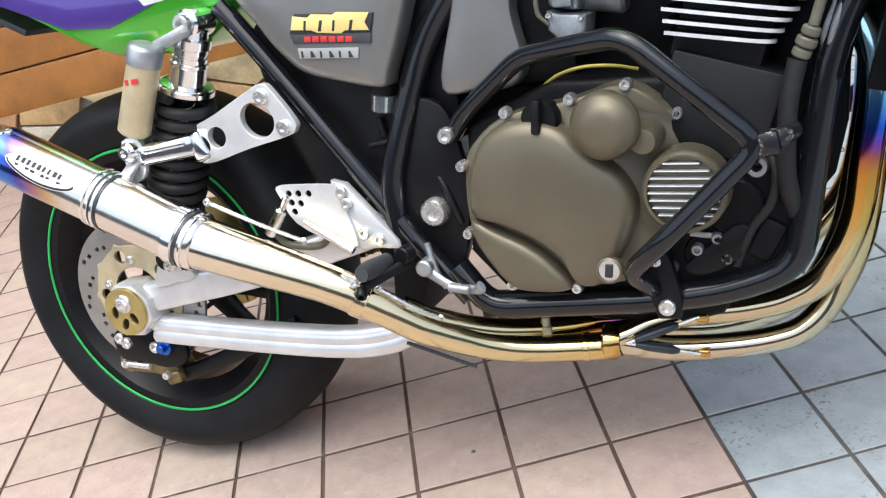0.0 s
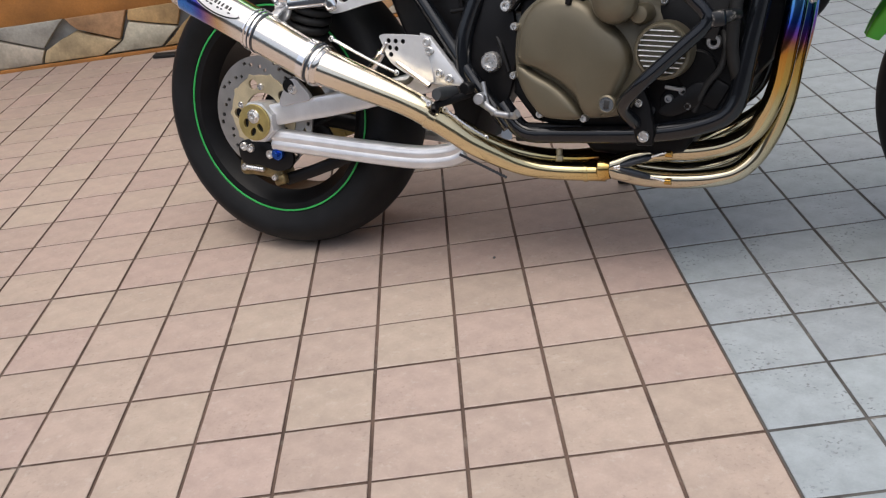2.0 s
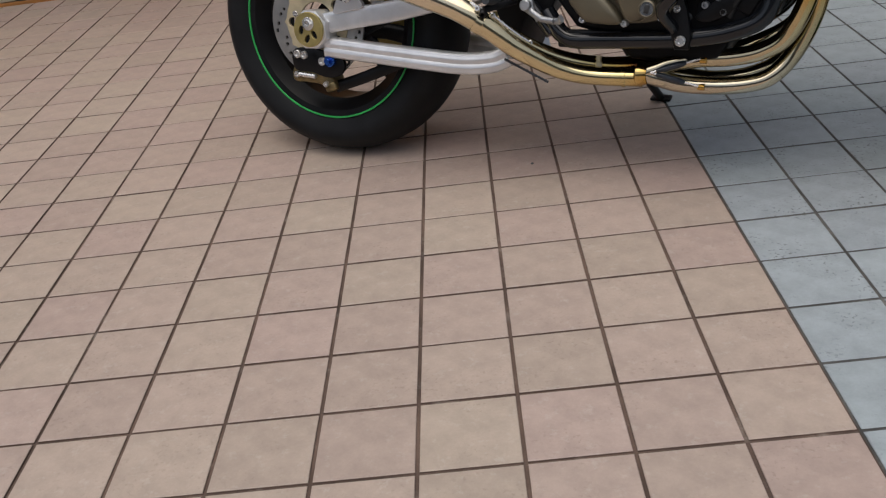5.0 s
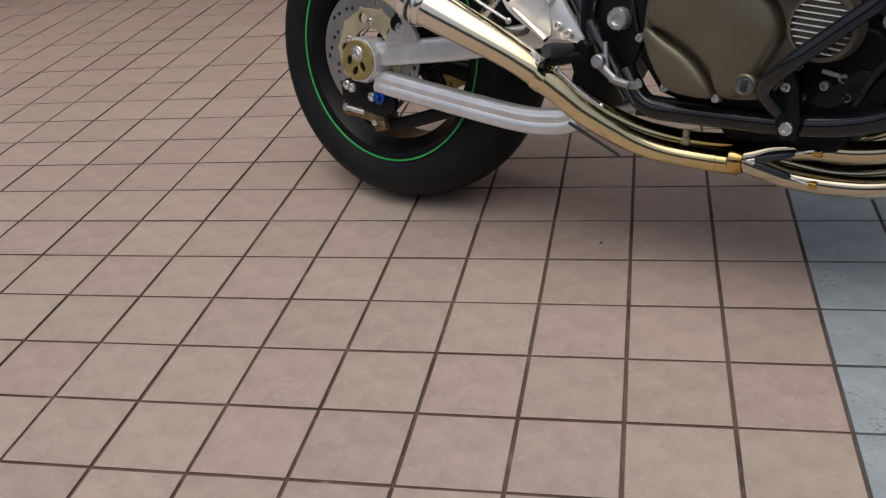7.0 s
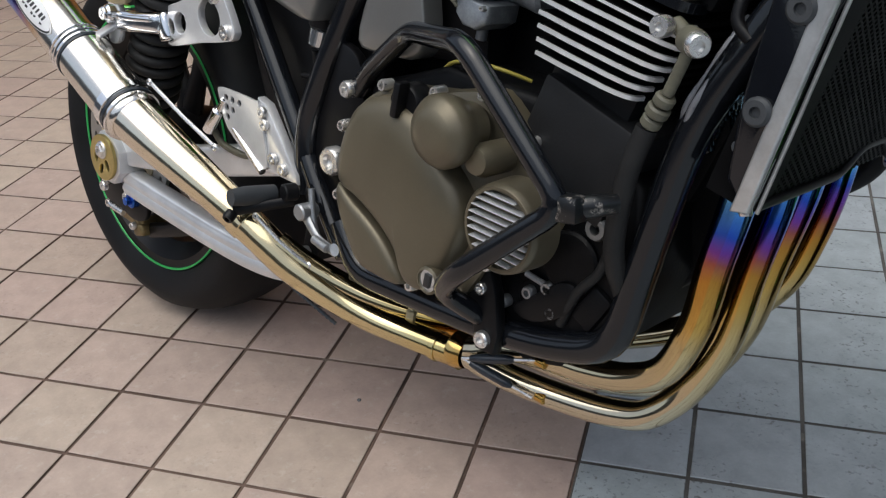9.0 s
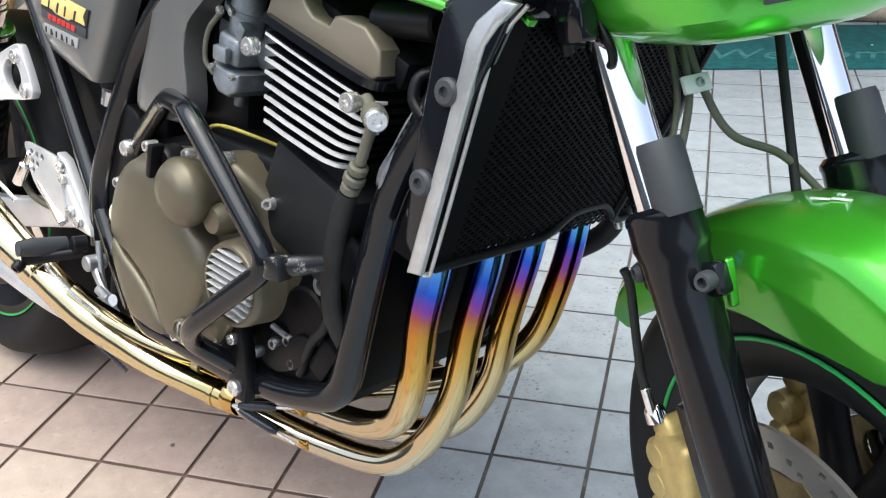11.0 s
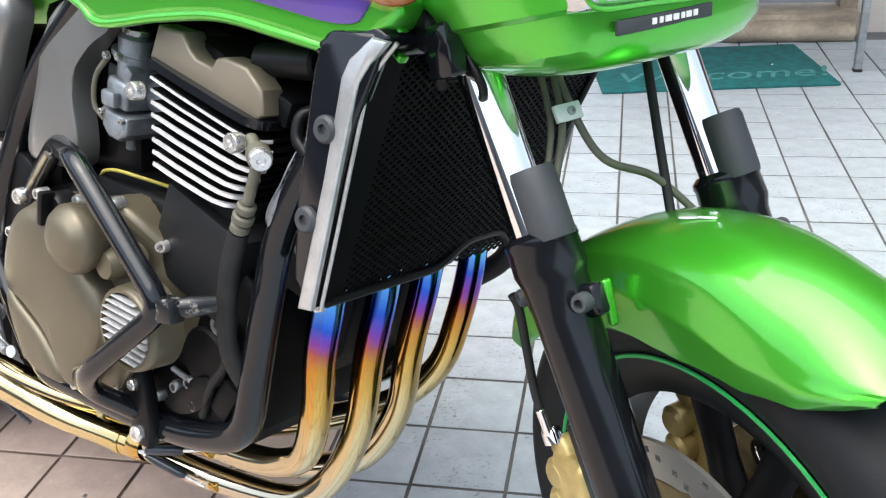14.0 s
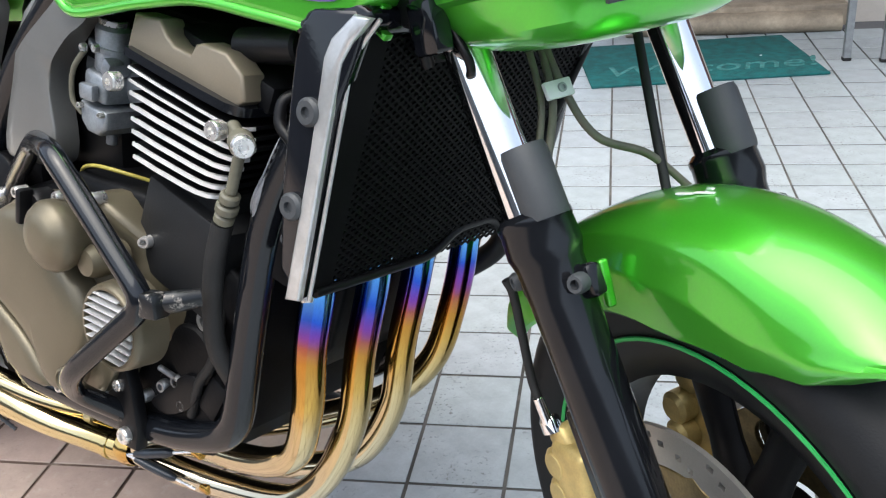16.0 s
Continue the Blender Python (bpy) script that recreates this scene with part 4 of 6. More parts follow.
def header(pts, bow, r=0.0172):
    """One header pipe; its upright run stands forward and outward by bow."""
    pts = [Vector(p) + Vector((bow, -1.6 * bow, 0)) * max(0.0, min(1.0, (p[2] - 0.26) / 0.13)) for p in pts]
    b = bmesh.new()
    tube(b, pts, r, seg=26, n=9)
    return part("header_pipe", b, header_ti, bike, "titanium header pipe tinted gold, violet and blue")


header([(1.018, -0.08, 0.59), (1.034, -0.084, 0.55), (1.034, -0.085, 0.5), (1.023, -0.084, 0.43), (1.013, -0.078, 0.358), (0.99, -0.073, 0.288), (0.95, -0.072, 0.256), (0.895, -0.072, 0.242), (0.83, -0.075, 0.237), (0.78, -0.085, 0.229), (0.752, -0.093, 0.217), (0.735, -0.096, 0.21)], 0.016)
header([(1.023, -0.008, 0.59), (1.04, -0.008, 0.55), (1.041, -0.01, 0.492), (1.03, -0.015, 0.41), (1.023, -0.02, 0.32), (1.0, -0.03, 0.248), (0.965, -0.04, 0.205), (0.925, -0.046, 0.189), (0.865, -0.056, 0.183), (0.8, -0.074, 0.187), (0.76, -0.089, 0.198), (0.735, -0.096, 0.206)], 0.016)
header([(1.023, 0.072, 0.59), (1.038, 0.072, 0.55), (1.036, 0.07, 0.482), (1.019, 0.07, 0.392), (1.006, 0.071, 0.3), (0.972, 0.06, 0.228), (0.92, 0.04, 0.196), (0.85, 0.01, 0.186), (0.78, -0.018, 0.196), (0.735, -0.03, 0.208)], 0.012)
header([(1.018, 0.155, 0.59), (1.038, 0.158, 0.55), (1.037, 0.158, 0.482), (1.027, 0.155, 0.41), (1.01, 0.146, 0.34), (0.97, 0.122, 0.285), (0.92, 0.085, 0.255), (0.85, 0.04, 0.232), (0.78, 0.0, 0.218), (0.735, -0.025, 0.214)], 0.010)
b = bmesh.new()
tube(b, [(0.745, -0.028, 0.211), (0.70, -0.045, 0.214), (0.64, -0.078, 0.217), (0.57, -0.124, 0.234), (0.51, -0.166, 0.265), (0.475, -0.190, 0.292)], [0.023, 0.021, 0.019, 0.0175, 0.017, 0.017], seg=22)
part("inner_pipe", b, inner_ti, link)
AT = Vector((-0.002, 0.010, 0.013))
b = bmesh.new()
lathe(b, [(0, 0.020), (0.012, 0.0245), (0.02, 0.0245), (0.024, 0.020)], (0.745, -0.097, 0.208), (-1, 0.0, 0.0), 26)
part("collector_ring", b, pipe_ti, link)
AT = Vector((0.004, -0.008, 0.002))
b = bmesh.new()
cyl(b, (0.637, -0.078, 0.240), (0.637, -0.082, 0.218), 0.009, seg=6)
cyl(b, (0.637, -0.076, 0.252), (0.637, -0.078, 0.238), 0.006)
part("sensor_boss", b, gold_pale, link, "brass sensor boss")
AT = Vector((0.002, 0.010, 0.014))
b = bmesh.new()
for x, y, z in ((0.846, -0.090, 0.237), (0.842, -0.076, 0.183)):
    cyl(b, (x - 0.007, y, z), (x + 0.007, y - 0.001, z), 0.007)
parts("weld_lug", b, pipe_ti, link)
for end, r0 in ((Vector((0.842, -0.098, 0.240)), 0.0062), (Vector((0.838, -0.090, 0.186)), 0.0062)):
    start = Vector((0.752, -0.122, 0.214))
    b = bmesh.new()
    tube(b, [start.lerp(end, 0.12), start.lerp(end, 0.3), start.lerp(end, 0.62), start.lerp(end, 0.72)], [0.004, r0, r0, 0.003], seg=12)
    sp = part("exhaust_spring", b, spring_dark, link, "dark-sleeved exhaust spring")
    b = bmesh.new()
    tube(b, [start, start.lerp(end, 0.16)], 0.0022, seg=8, straight=True)
    tube(b, [start.lerp(end, 0.70), start.lerp(end, 0.85), end], 0.0022, seg=8)
    parts("spring_hook", b, bolt_steel, sp)

AT = Vector((0.005, 0.0, 0.004))
# engine: crankcase, cylinders with fins, head cover
b = bmesh.new()
prism(b, [(0.56, 0.36), (0.60, 0.31), (0.70, 0.285), (0.86, 0.285), (0.95, 0.32), (0.985, 0.40), (0.965, 0.50), (0.86, 0.56), (0.70, 0.57), (0.58, 0.53)], -0.128, 0.16, 0.012, 3)
prism(b, [(0.66, 0.29), (0.70, 0.245), (0.82, 0.235), (0.87, 0.25), (0.90, 0.30), (0.80, 0.32)], -0.085, 0.10, 0.012, 3)
engine = part("engine", b, crankcase_mat, bike, "black four-cylinder engine with bronze covers")
UPD, FWD = Vector((0.342, 0, 0.940)), Vector((0.940, 0, -0.342))


def slanted(bm, u0, u1, f0, f1, y0, y1, bev=0.004, base=Vector((0.846, 0, 0.500))):
    """A block that leans forward with the cylinders."""
    c = base + UPD * (u0 + u1) / 2 + FWD * (f0 + f1) / 2
    return box(bm, (c.x, (y0 + y1) / 2, c.z), (f1 - f0, y1 - y0, u1 - u0), (0, 20, 0), bev)


AT = Vector((-0.004, -0.012, -0.003))
b = bmesh.new()
slanted(b, -0.01, 0.095, -0.025, 0.10, -0.128, 0.16, 0.004)
slanted(b, 0.085, 0.205, -0.030, 0.070, -0.112, 0.16, 0.003)
part("cylinder_block", b, cylinder_mat, engine, "black cylinder block")
AT = Vector((0.0, 0.0, 0.0))
FIN = radians(13)


def fin_slab(bm, tail_, nose, thick, rim=None):
    """A level plate with a rounded front corner, from its rear to its front end in side view; rim keeps the outer edge alone."""
    d = Vector((nose[0] - tail_[0], 0, nose[1] - tail_[1]))
    run, up = d.length, Vector((math.sin(FIN), 0, math.cos(FIN)))
    d.normalize()
    edge = [(0.0, -0.154), (run * 0.3, -0.156), (run * 0.7, -0.156), (run - 0.020, -0.1545), (run - 0.008, -0.150), (run - 0.002, -0.143), (run, -0.132)]
    back = [(x - 0.004 * (n > 3), y + rim) for n, (x, y) in enumerate(edge)][::-1] if rim else [(run, 0.16), (0.0, 0.16)]
    base = Vector((tail_[0], 0, tail_[1]))
    lo = [bm.verts.new(base + d * x + Vector((0, y, 0))) for x, y in edge + back]
    hi = [bm.verts.new(v.co + up * thick) for v in lo]
    n = len(lo)
    bm.faces.new(lo[::-1])
    bm.faces.new(hi)
    for i in range(n):
        bm.faces.new((lo[i], lo[(i + 1) % n], hi[(i + 1) % n], hi[i]))


for k in range(8):
    tail_, nose = (0.844 - 0.0004 * k, 0.6125 + 0.0129 * k), (0.959 + 0.0082 * min(k, 5), 0.5870 + 0.0102 * k)
    b = bmesh.new()
    fin_slab(b, (tail_[0] + 0.001, tail_[1]), (nose[0] - 0.003, nose[1]), 0.0040)
    for v in b.verts:
        v.co.y += 0.0015
    fin = part("fin", b, crankcase_mat, engine, "black cooling fin with bright machined edge")
    b = bmesh.new()
    fin_slab(b, (tail_[0], tail_[1] + 0.0002), (nose[0], nose[1] + 0.0002), 0.0040 if k < 6 else 0.0026, 0.003)
    part("fin_edge", b, fin_bright, fin, "bright machined edge")
b = bmesh.new()
fin_slab(b, (0.836, 0.7155), (1.000, 0.6710), 0.009)
part("cylinder_head", b, tube_black, engine)
AT = Vector((-0.004, -0.012, -0.003))
b = bmesh.new()
slanted(b, 0.22, 0.25, -0.055, 0.095, -0.112, 0.16, 0.006)
part("head_top", b, crankcase_mat, engine)
hc = [(0.848, 0.760), (0.887, 0.756), (0.896, 0.741), (0.907, 0.732), (0.930, 0.726), (0.937, 0.736), (0.948, 0.738), (0.980, 0.732), (0.991, 0.722), (1.001, 0.713), (1.003, 0.689), (0.994, 0.683), (0.831, 0.721), (0.837, 0.733)]
b = bmesh.new()
prism(b, hc, -0.134, -0.104, 0.004, 3)
part("head_cover", b, head_paint, engine, "pale bronze cylinder head cover")
b = bmesh.new()
prism(b, [(0.845, 0.738), (0.905, 0.722), (0.985, 0.705), (0.994, 0.690), (0.840, 0.722)], -0.104, 0.15, 0.004, 2)
part("head_cover_back", b, crankcase_mat, engine, "black rear part of the head cover")
b = bmesh.new()
for x, y, z in ((0.840, -0.150, 0.693), (0.990, -0.150, 0.664)):
    lathe(b, [(0, 0), (0, 0.0098), (0.010, 0.0100), (0.012, 0.0088), (0.012, 0.0040), (0.008, 0.0034), (0.008, 0)], (x, y, z), (0, -1, 0), 24)
parts("head_plug", b, bolt_steel, engine, "bright socket plugs")
b = bmesh.new()
cyl(b, (0.965, -0.10, 0.737), (1.045, -0.10, 0.742), 0.017)
part("coolant_stub", b, black_plastic, engine)

AT = Vector((0.0, 0.0, 0.0))
b = bmesh.new()
slanted(b, 0.02, 0.20, 0.070, 0.135, -0.050, 0.15, 0.010)
slanted(b, -0.13, 0.03, 0.075, 0.125, -0.060, 0.12, 0.010)
prism(b, [(0.915, 0.350), (0.968, 0.365), (1.010, 0.415), (1.027, 0.480), (1.034, 0.580), (0.95, 0.60), (0.92, 0.45)], -0.035, 0.125, 0.008, 3)
part("exhaust_port_block", b, crankcase_mat, engine, "black casting behind the header pipes")
# black intake box filling the space behind the carburettor
b = bmesh.new()
box(b, (0.775, 0.045, 0.655), (0.17, 0.17, 0.20), (0, 8, 0), 0.012)
part("intake_box", b, crankcase_mat, engine, "black intake box")

AT = Vector((0.012, -0.008, -0.001))
# clutch and alternator side covers
main_out = flat2([(0.578, 0.484), (0.600, 0.520), (0.643, 0.545), (0.720, 0.555), (0.786, 0.566), (0.848, 0.524), (0.896, 0.475), (0.882, 0.424), (0.812, 0.384), (0.775, 0.336), (0.704, 0.326), (0.622, 0.332), (0.577, 0.395)], 4)
b = bmesh.new()
dome(b, main_out, [(1.0, -0.08), (1.0, -0.150), (0.985, -0.157), (0.955, -0.159)])


def recede(bm):
    """The casing falls back towards its front end."""
    for v in bm.verts:
        k = max(0.0, min(1.0, (v.co.x - 0.79) / 0.09))
        k = k * k * (3 - 2 * k)
        v.co += Vector((-0.014 * k, 0.038 * k, 0))
    return bm


recede(b)
part("side_casing", b, bronze, engine, "satin bronze engine casing")
bul = flat2([(0.588, 0.476), (0.612, 0.522), (0.655, 0.541), (0.705, 0.532), (0.742, 0.500), (0.775, 0.468), (0.790, 0.425), (0.770, 0.378), (0.742, 0.336), (0.712, 0.332), (0.696, 0.362), (0.664, 0.391), (0.622, 0.414), (0.585, 0.430)], 4)
b = bmesh.new()
dome(b, bul, [(1.0, -0.150), (0.99, -0.168), (0.965, -0.176), (0.92, -0.182), (0.82, -0.186), (0.6, -0.189), (0.3, -0.190)])
part("clutch_cover", b, bronze, engine, "rounded satin bronze clutch cover", 50)
b = bmesh.new()
low_lip = [(0.583, 0.424), (0.618, 0.407), (0.657, 0.385), (0.687, 0.357), (0.702, 0.328), (0.66, 0.325), (0.622, 0.336), (0.586, 0.392)]
dome(b, flat2(low_lip, 3), [(1.0, -0.150), (0.985, -0.167), (0.95, -0.175), (0.88, -0.179), (0.7, -0.182), (0.4, -0.183)])
part("cover_lip", b, bronze, engine)
b = bmesh.new()
lathe(b, [(0, 0.026), (0.014, 0.029), (0.027, 0.0345), (0.038, 0.0385), (0.048, 0.0385), (0.056, 0.0335), (0.061, 0.0255), (0.0625, 0.024), (0.0645, 0.012), (0.0645, 0)], (0.769, -0.157, 0.529), (0, -1, 0), 44)
part("starter_cover", b, bronze, engine, "round bronze starter cover", 50)
b = bmesh.new()
lathe(b, [(0, 0.018), (0.035, 0.018), (0.045, 0.014), (0.048, 0)], (0.806, -0.145, 0.505), (0, -1, 0), 24)
part("cover_boss", b, bronze, engine)
b = bmesh.new()
lathe(b, [(0, 0.049), (0.030, 0.0475), (0.036, 0.0465), (0.039, 0.0435), (0.039, 0.0405), (0.030, 0.0400), (0.030, 0)], (0.846, -0.155, 0.445), (0, -1, 0), 44)
grille = part("round_grille", b, bronze, engine, "round slatted bronze cover")
for k in range(9):
    z = -0.0336 + k * 0.0084
    hw = math.sqrt(max(0, 0.039 ** 2 - z * z))
    b = bmesh.new()
    box(b, (0.846, -0.191, 0.445 + z), (2 * hw, 0.011, 0.0015), (0, 4, 0), 0.0008)
    part("slat", b, alu, grille)
b = bmesh.new()
lathe(b, [(0, 0.016), (0.012, 0.016), (0.014, 0.013), (0.010, 0.012)], (0.752, -0.176, 0.356), (0, -1, 0), 28)
part("oil_window_ring", b, bronze, engine)
b = bmesh.new()
lathe(b, [(0, 0.0125), (0.0115, 0.0125), (0.0115, 0)], (0.752, -0.176, 0.356), (0, -1, 0), 28)
part("oil_window", b, lens_glass, engine, "round oil sight glass")
b = bmesh.new()
box(b, (0.752, -0.1885, 0.356), (0.009, 0.003, 0.016), (0, 8, 0), 0.001)
part("oil_mark", b, dark_mark, engine)
b = bmesh.new()
lathe(b, [(0, 0.023), (0.02, 0.023), (0.024, 0.02), (0.024, 0)], (0.687, -0.152, 0.537), (0, -1, 0), 28)
box(b, (0.687, -0.182, 0.543), (0.010, 0.018, 0.040), (0, 8, 0), 0.003)
part("oil_cap", b, black_satin, engine, "black oil filler cap")
for x, z in ((0.642, 0.548), (0.722, 0.556), (0.788, 0.566), (0.847, 0.524), (0.893, 0.476), (0.577, 0.488), (0.573, 0.402), (0.622, 0.333), (0.704, 0.327), (0.774, 0.337), (0.812, 0.386)):
    b = bmesh.new()
    bolt(b, (x, -0.152, z), (0, -1, 0), 0.0072, 0.016)
    part("cover_bolt", recede(b), bolt_steel, engine)

AT = Vector((0.005, 0.0, 0.006))
# lower front engine clutter
b = bmesh.new()
cyl(b, (0.897, -0.10, 0.40), (0.897, -0.135, 0.40), 0.035)
cyl(b, (0.86, -0.10, 0.345), (0.86, -0.13, 0.345), 0.026)
box(b, (0.93, -0.10, 0.36), (0.03, 0.07, 0.05), (0, 30, 0), 0.006)
cyl(b, (0.83, -0.105, 0.40), (0.95, -0.105, 0.43), 0.009)
part("pump_housing", b, crankcase_mat, engine)
b = bmesh.new()
for x, z in ((0.925, 0.447),):
    lathe(b, [(0, 0.013), (0.03, 0.013), (0.034, 0.011), (0.034, 0.006), (0.02, 0.006), (0.02, 0)], (x, -0.105, z), (0, -1, 0), 20)
for x, z in ((0.787, 0.345), (0.852, 0.352), (0.885, 0.34), (0.82, 0.33), (0.876, 0.365)):
    bolt(b, (x, -0.128, z), (0, -1, 0), 0.0075, 0.012)
parts("case_bolt", b, cast, engine)

# small pipes and a hose loop on the lower front of the casing
b = bmesh.new()
cyl(b, (0.845, -0.134, 0.372), (0.905, -0.134, 0.362), 0.0035)
part("small_pipe", b, cast, engine, "thin grey metal pipe")
b = bmesh.new()
tube(b, [(0.935, -0.120, 0.470), (0.945, -0.136, 0.440), (0.938, -0.140, 0.405), (0.915, -0.138, 0.375), (0.895, -0.132, 0.330)], 0.0055, seg=12)
part("drain_hose", b, rubber_part, engine, "thin black drain hose")
b = bmesh.new()
prism(b, flat2([(0.835, 0.330), (0.862, 0.322), (0.905, 0.345), (0.915, 0.375), (0.895, 0.380), (0.860, 0.352)], 3), -0.140, -0.132, 0.002)
part("pump_bracket", b, black_satin, engine)

AT = Vector((0.0, 0.0, 0.0))
# oil hose with banjo
BJ, bj_ax = Vector((1.014, -0.162, 0.652)), Vector((0.80, -0.58, -0.10)).normalized()
b = bmesh.new()
cyl(b, BJ - bj_ax * 0.011, BJ + bj_ax * 0.008, 0.0122, bev=0.002)
cyl(b, (0.988, -0.150, 0.664), BJ - bj_ax * 0.004, 0.0072)
hose = part("oil_hose", b, olive_hose, engine, "oil cooler hose with grey banjo fitting")
b = bmesh.new()
lathe(b, [(0.006, 0.0), (0.006, 0.0112), (0.012, 0.0112), (0.0145, 0.0095), (0.0145, 0.0048), (0.010, 0.0042), (0.010, 0)], BJ, bj_ax, 24)
part("banjo_bolt", b, bolt_steel, hose)
b = bmesh.new()
FT, FB = Vector((0.997, -0.160, 0.603)), Vector((0.983, -0.157, 0.574))
cyl(b, BJ, FT, 0.0056)
fd = (FB - FT).normalized()
for at, r in ((0.0, 0.0098), (0.012, 0.0112), (0.024, 0.0100)):
    cyl(b, FT + fd * at, FT + fd * (at + 0.0105), r, bev=0.002)
part("ferrule", b, olive_hose, hose, "crimped olive ferrule")
AT = Vector((-0.010, -0.020, -0.008))
b = bmesh.new()
tube(b, [(0.990, -0.136, 0.578), (0.979, -0.137, 0.535), (0.973, -0.135, 0.480), (0.973, -0.128, 0.440), (0.980, -0.11, 0.40)], 0.0105)
part("rubber_hose", b, rubber_part, hose)

AT = Vector((0.0, 0.0, 0.0))
# carburettor seen behind the side panel
def settle(bm):
    """Brings the carburettor to its place and proportions beside the intake."""
    for v in bm.verts:
        dx, dy, dz = v.co.x - 0.773, v.co.y + 0.112, v.co.z - 0.687
        v.co = (0.727 + dx * 1.12, -0.092 + dy * 1.05, 0.648 + dz * (1.30 if dz > 0 else 0.80) - dx * 0.10)
    return bm


b = bmesh.new()
cyl(b, (0.72, -0.085, 0.715), (0.83, -0.085, 0.700), 0.022)
cyl(b, (0.776, -0.112, 0.715), (0.780, -0.112, 0.756), 0.0185)
cyl(b, (0.774, -0.112, 0.735), (0.775, -0.112, 0.740), 0.0225)
box(b, (0.772, -0.112, 0.704), (0.034, 0.045, 0.026), (0, 8, 0), 0.006, 3)
prism(b, [(0.752, 0.690), (0.795, 0.684), (0.792, 0.660), (0.780, 0.648), (0.762, 0.650), (0.752, 0.664)], -0.138, -0.085, 0.005, 3)
cyl(b, (0.770, -0.112, 0.650), (0.768, -0.112, 0.630), 0.006)
box(b, (0.772, -0.140, 0.700), (0.022, 0.010, 0.014), bev=0.003)
box(b, (0.792, -0.125, 0.722), (0.012, 0.02, 0.016), (0, 30, 0), 0.003)
carb = part("carburettor", settle(b), carb_alloy, bike, "grey cast carburettor with float bowl")
b = bmesh.new()
for x, z in ((0.756, 0.685), (0.789, 0.680), (0.766, 0.736), (0.786, 0.738), (0.772, 0.700)):
    bolt(b, (x, -0.137, z), (0, -1, 0), 0.0038, 0.006)
cyl(b, (0.780, -0.112, 0.756), (0.7805, -0.112, 0.761), 0.015)
parts("carb_screw", settle(b), bolt_steel, carb)
b = bmesh.new()
tube(b, [(0.764, -0.135, 0.735), (0.748, -0.14, 0.715), (0.744, -0.14, 0.69), (0.754, -0.136, 0.672)], 0.0028)
part("breather_tube", settle(b), olive_hose, carb)
b = bmesh.new()
tube(b, [(0.690, -0.112, 0.568), (0.712, -0.122, 0.579), (0.742, -0.126, 0.585), (0.775, -0.118, 0.582), (0.80, -0.095, 0.572)], 0.0022)
part("yellow_cable", b, yellow_tube, engine, "thin yellow cable")

AT = Vector((0.008, 0.0, 0.003))
# ---- frame ----
b = bmesh.new()
tube(b, bent([(1.070, -0.125, 0.70), (1.005, -0.130, 0.580), (0.981, -0.130, 0.455), (0.960, -0.130, 0.330), (0.885, -0.130, 0.303), (0.800, -0.130, 0.292), (0.575, -0.130, 0.285), (0.535, -0.125, 0.34)], 0.05), 0.0175, seg=18, straight=True)
tube(b, bent([(1.075, 0.125, 0.70), (1.020, 0.130, 0.590), (0.992, 0.130, 0.455), (0.962, 0.130, 0.345), (0.900, 0.130, 0.302), (0.575, 0.130, 0.285), (0.535, 0.125, 0.34)], 0.05), 0.0175, seg=18, straight=True)
main_frame = part("frame", b, tube_black, bike, "gloss black tubular frame")
b = bmesh.new()
tube(b, bent([(0.245, -0.120, 0.72), (0.300, -0.120, 0.645), (0.433, -0.123, 0.450), (0.485, -0.126, 0.375), (0.550, -0.130, 0.298)], 0.02), 0.0145, seg=16, straight=True)
part("seat_rail", b, tube_black, main_frame, "gloss black diagonal tube")
b = bmesh.new()
tube(b, bent([(0.692, -0.119, 0.785), (0.583, -0.113, 0.695), (0.528, -0.110, 0.630), (0.494, -0.117, 0.550), (0.454, -0.122, 0.450), (0.462, -0.124, 0.36)], 0.06), 0.0175, seg=18, straight=True)
part("upright_tube", b, tube_black, main_frame)
b = bmesh.new()
tube(b, bent([(0.557, -0.128, 0.517), (0.585, -0.136, 0.547), (0.672, -0.161, 0.607), (0.806, -0.226, 0.620), (0.934, -0.217, 0.492), (0.826, -0.232, 0.394), (0.780, -0.200, 0.350), (0.80, -0.145, 0.308)], 0.024), 0.0118, seg=16, straight=True)
part("engine_guard_tube", b, tube_black, main_frame, "gloss black bent side tube over the clutch cover")
b = bmesh.new()
box(b, (0.938, -0.214, 0.492), (0.032, 0.022, 0.026), (0, -8, 0), 0.005)
tube(b, [(0.940, -0.214, 0.493), (0.956, -0.200, 0.496), (0.968, -0.180, 0.498)], [0.010, 0.011, 0.009], flat=0.8)
part("tube_joint", b, chipped_black, main_frame)
b = bmesh.new()
prism(b, flat2([(0.500, 0.565), (0.545, 0.555), (0.560, 0.510), (0.566, 0.440), (0.553, 0.370), (0.535, 0.335), (0.495, 0.345), (0.470, 0.420), (0.478, 0.500)], 3), -0.122, -0.106, 0.004)
box(b, (0.63, -0.130, 0.289), (0.13, 0.020, 0.034), (0, 0, 0), 0.004)
part("pivot_plate", b, black_satin, main_frame)
b = bmesh.new()
lathe(b, [(0, 0.019), (0.012, 0.019), (0.016, 0.016), (0.016, 0.010), (0.010, 0.009), (0.010, 0)], (0.517, -0.122, 0.418), (0, -1, 0), 28)
bolt(b, (0.555, -0.137, 0.519), (0, -1, 0), 0.011, 0.012)
for x, z in ((0.588, 0.292), (0.612, 0.290)):
    bolt(b, (x, -0.139, z), (0, -1, 0), 0.0085, 0.004)
parts("frame_bolt", b, bolt_steel, main_frame, "bright frame bolts")
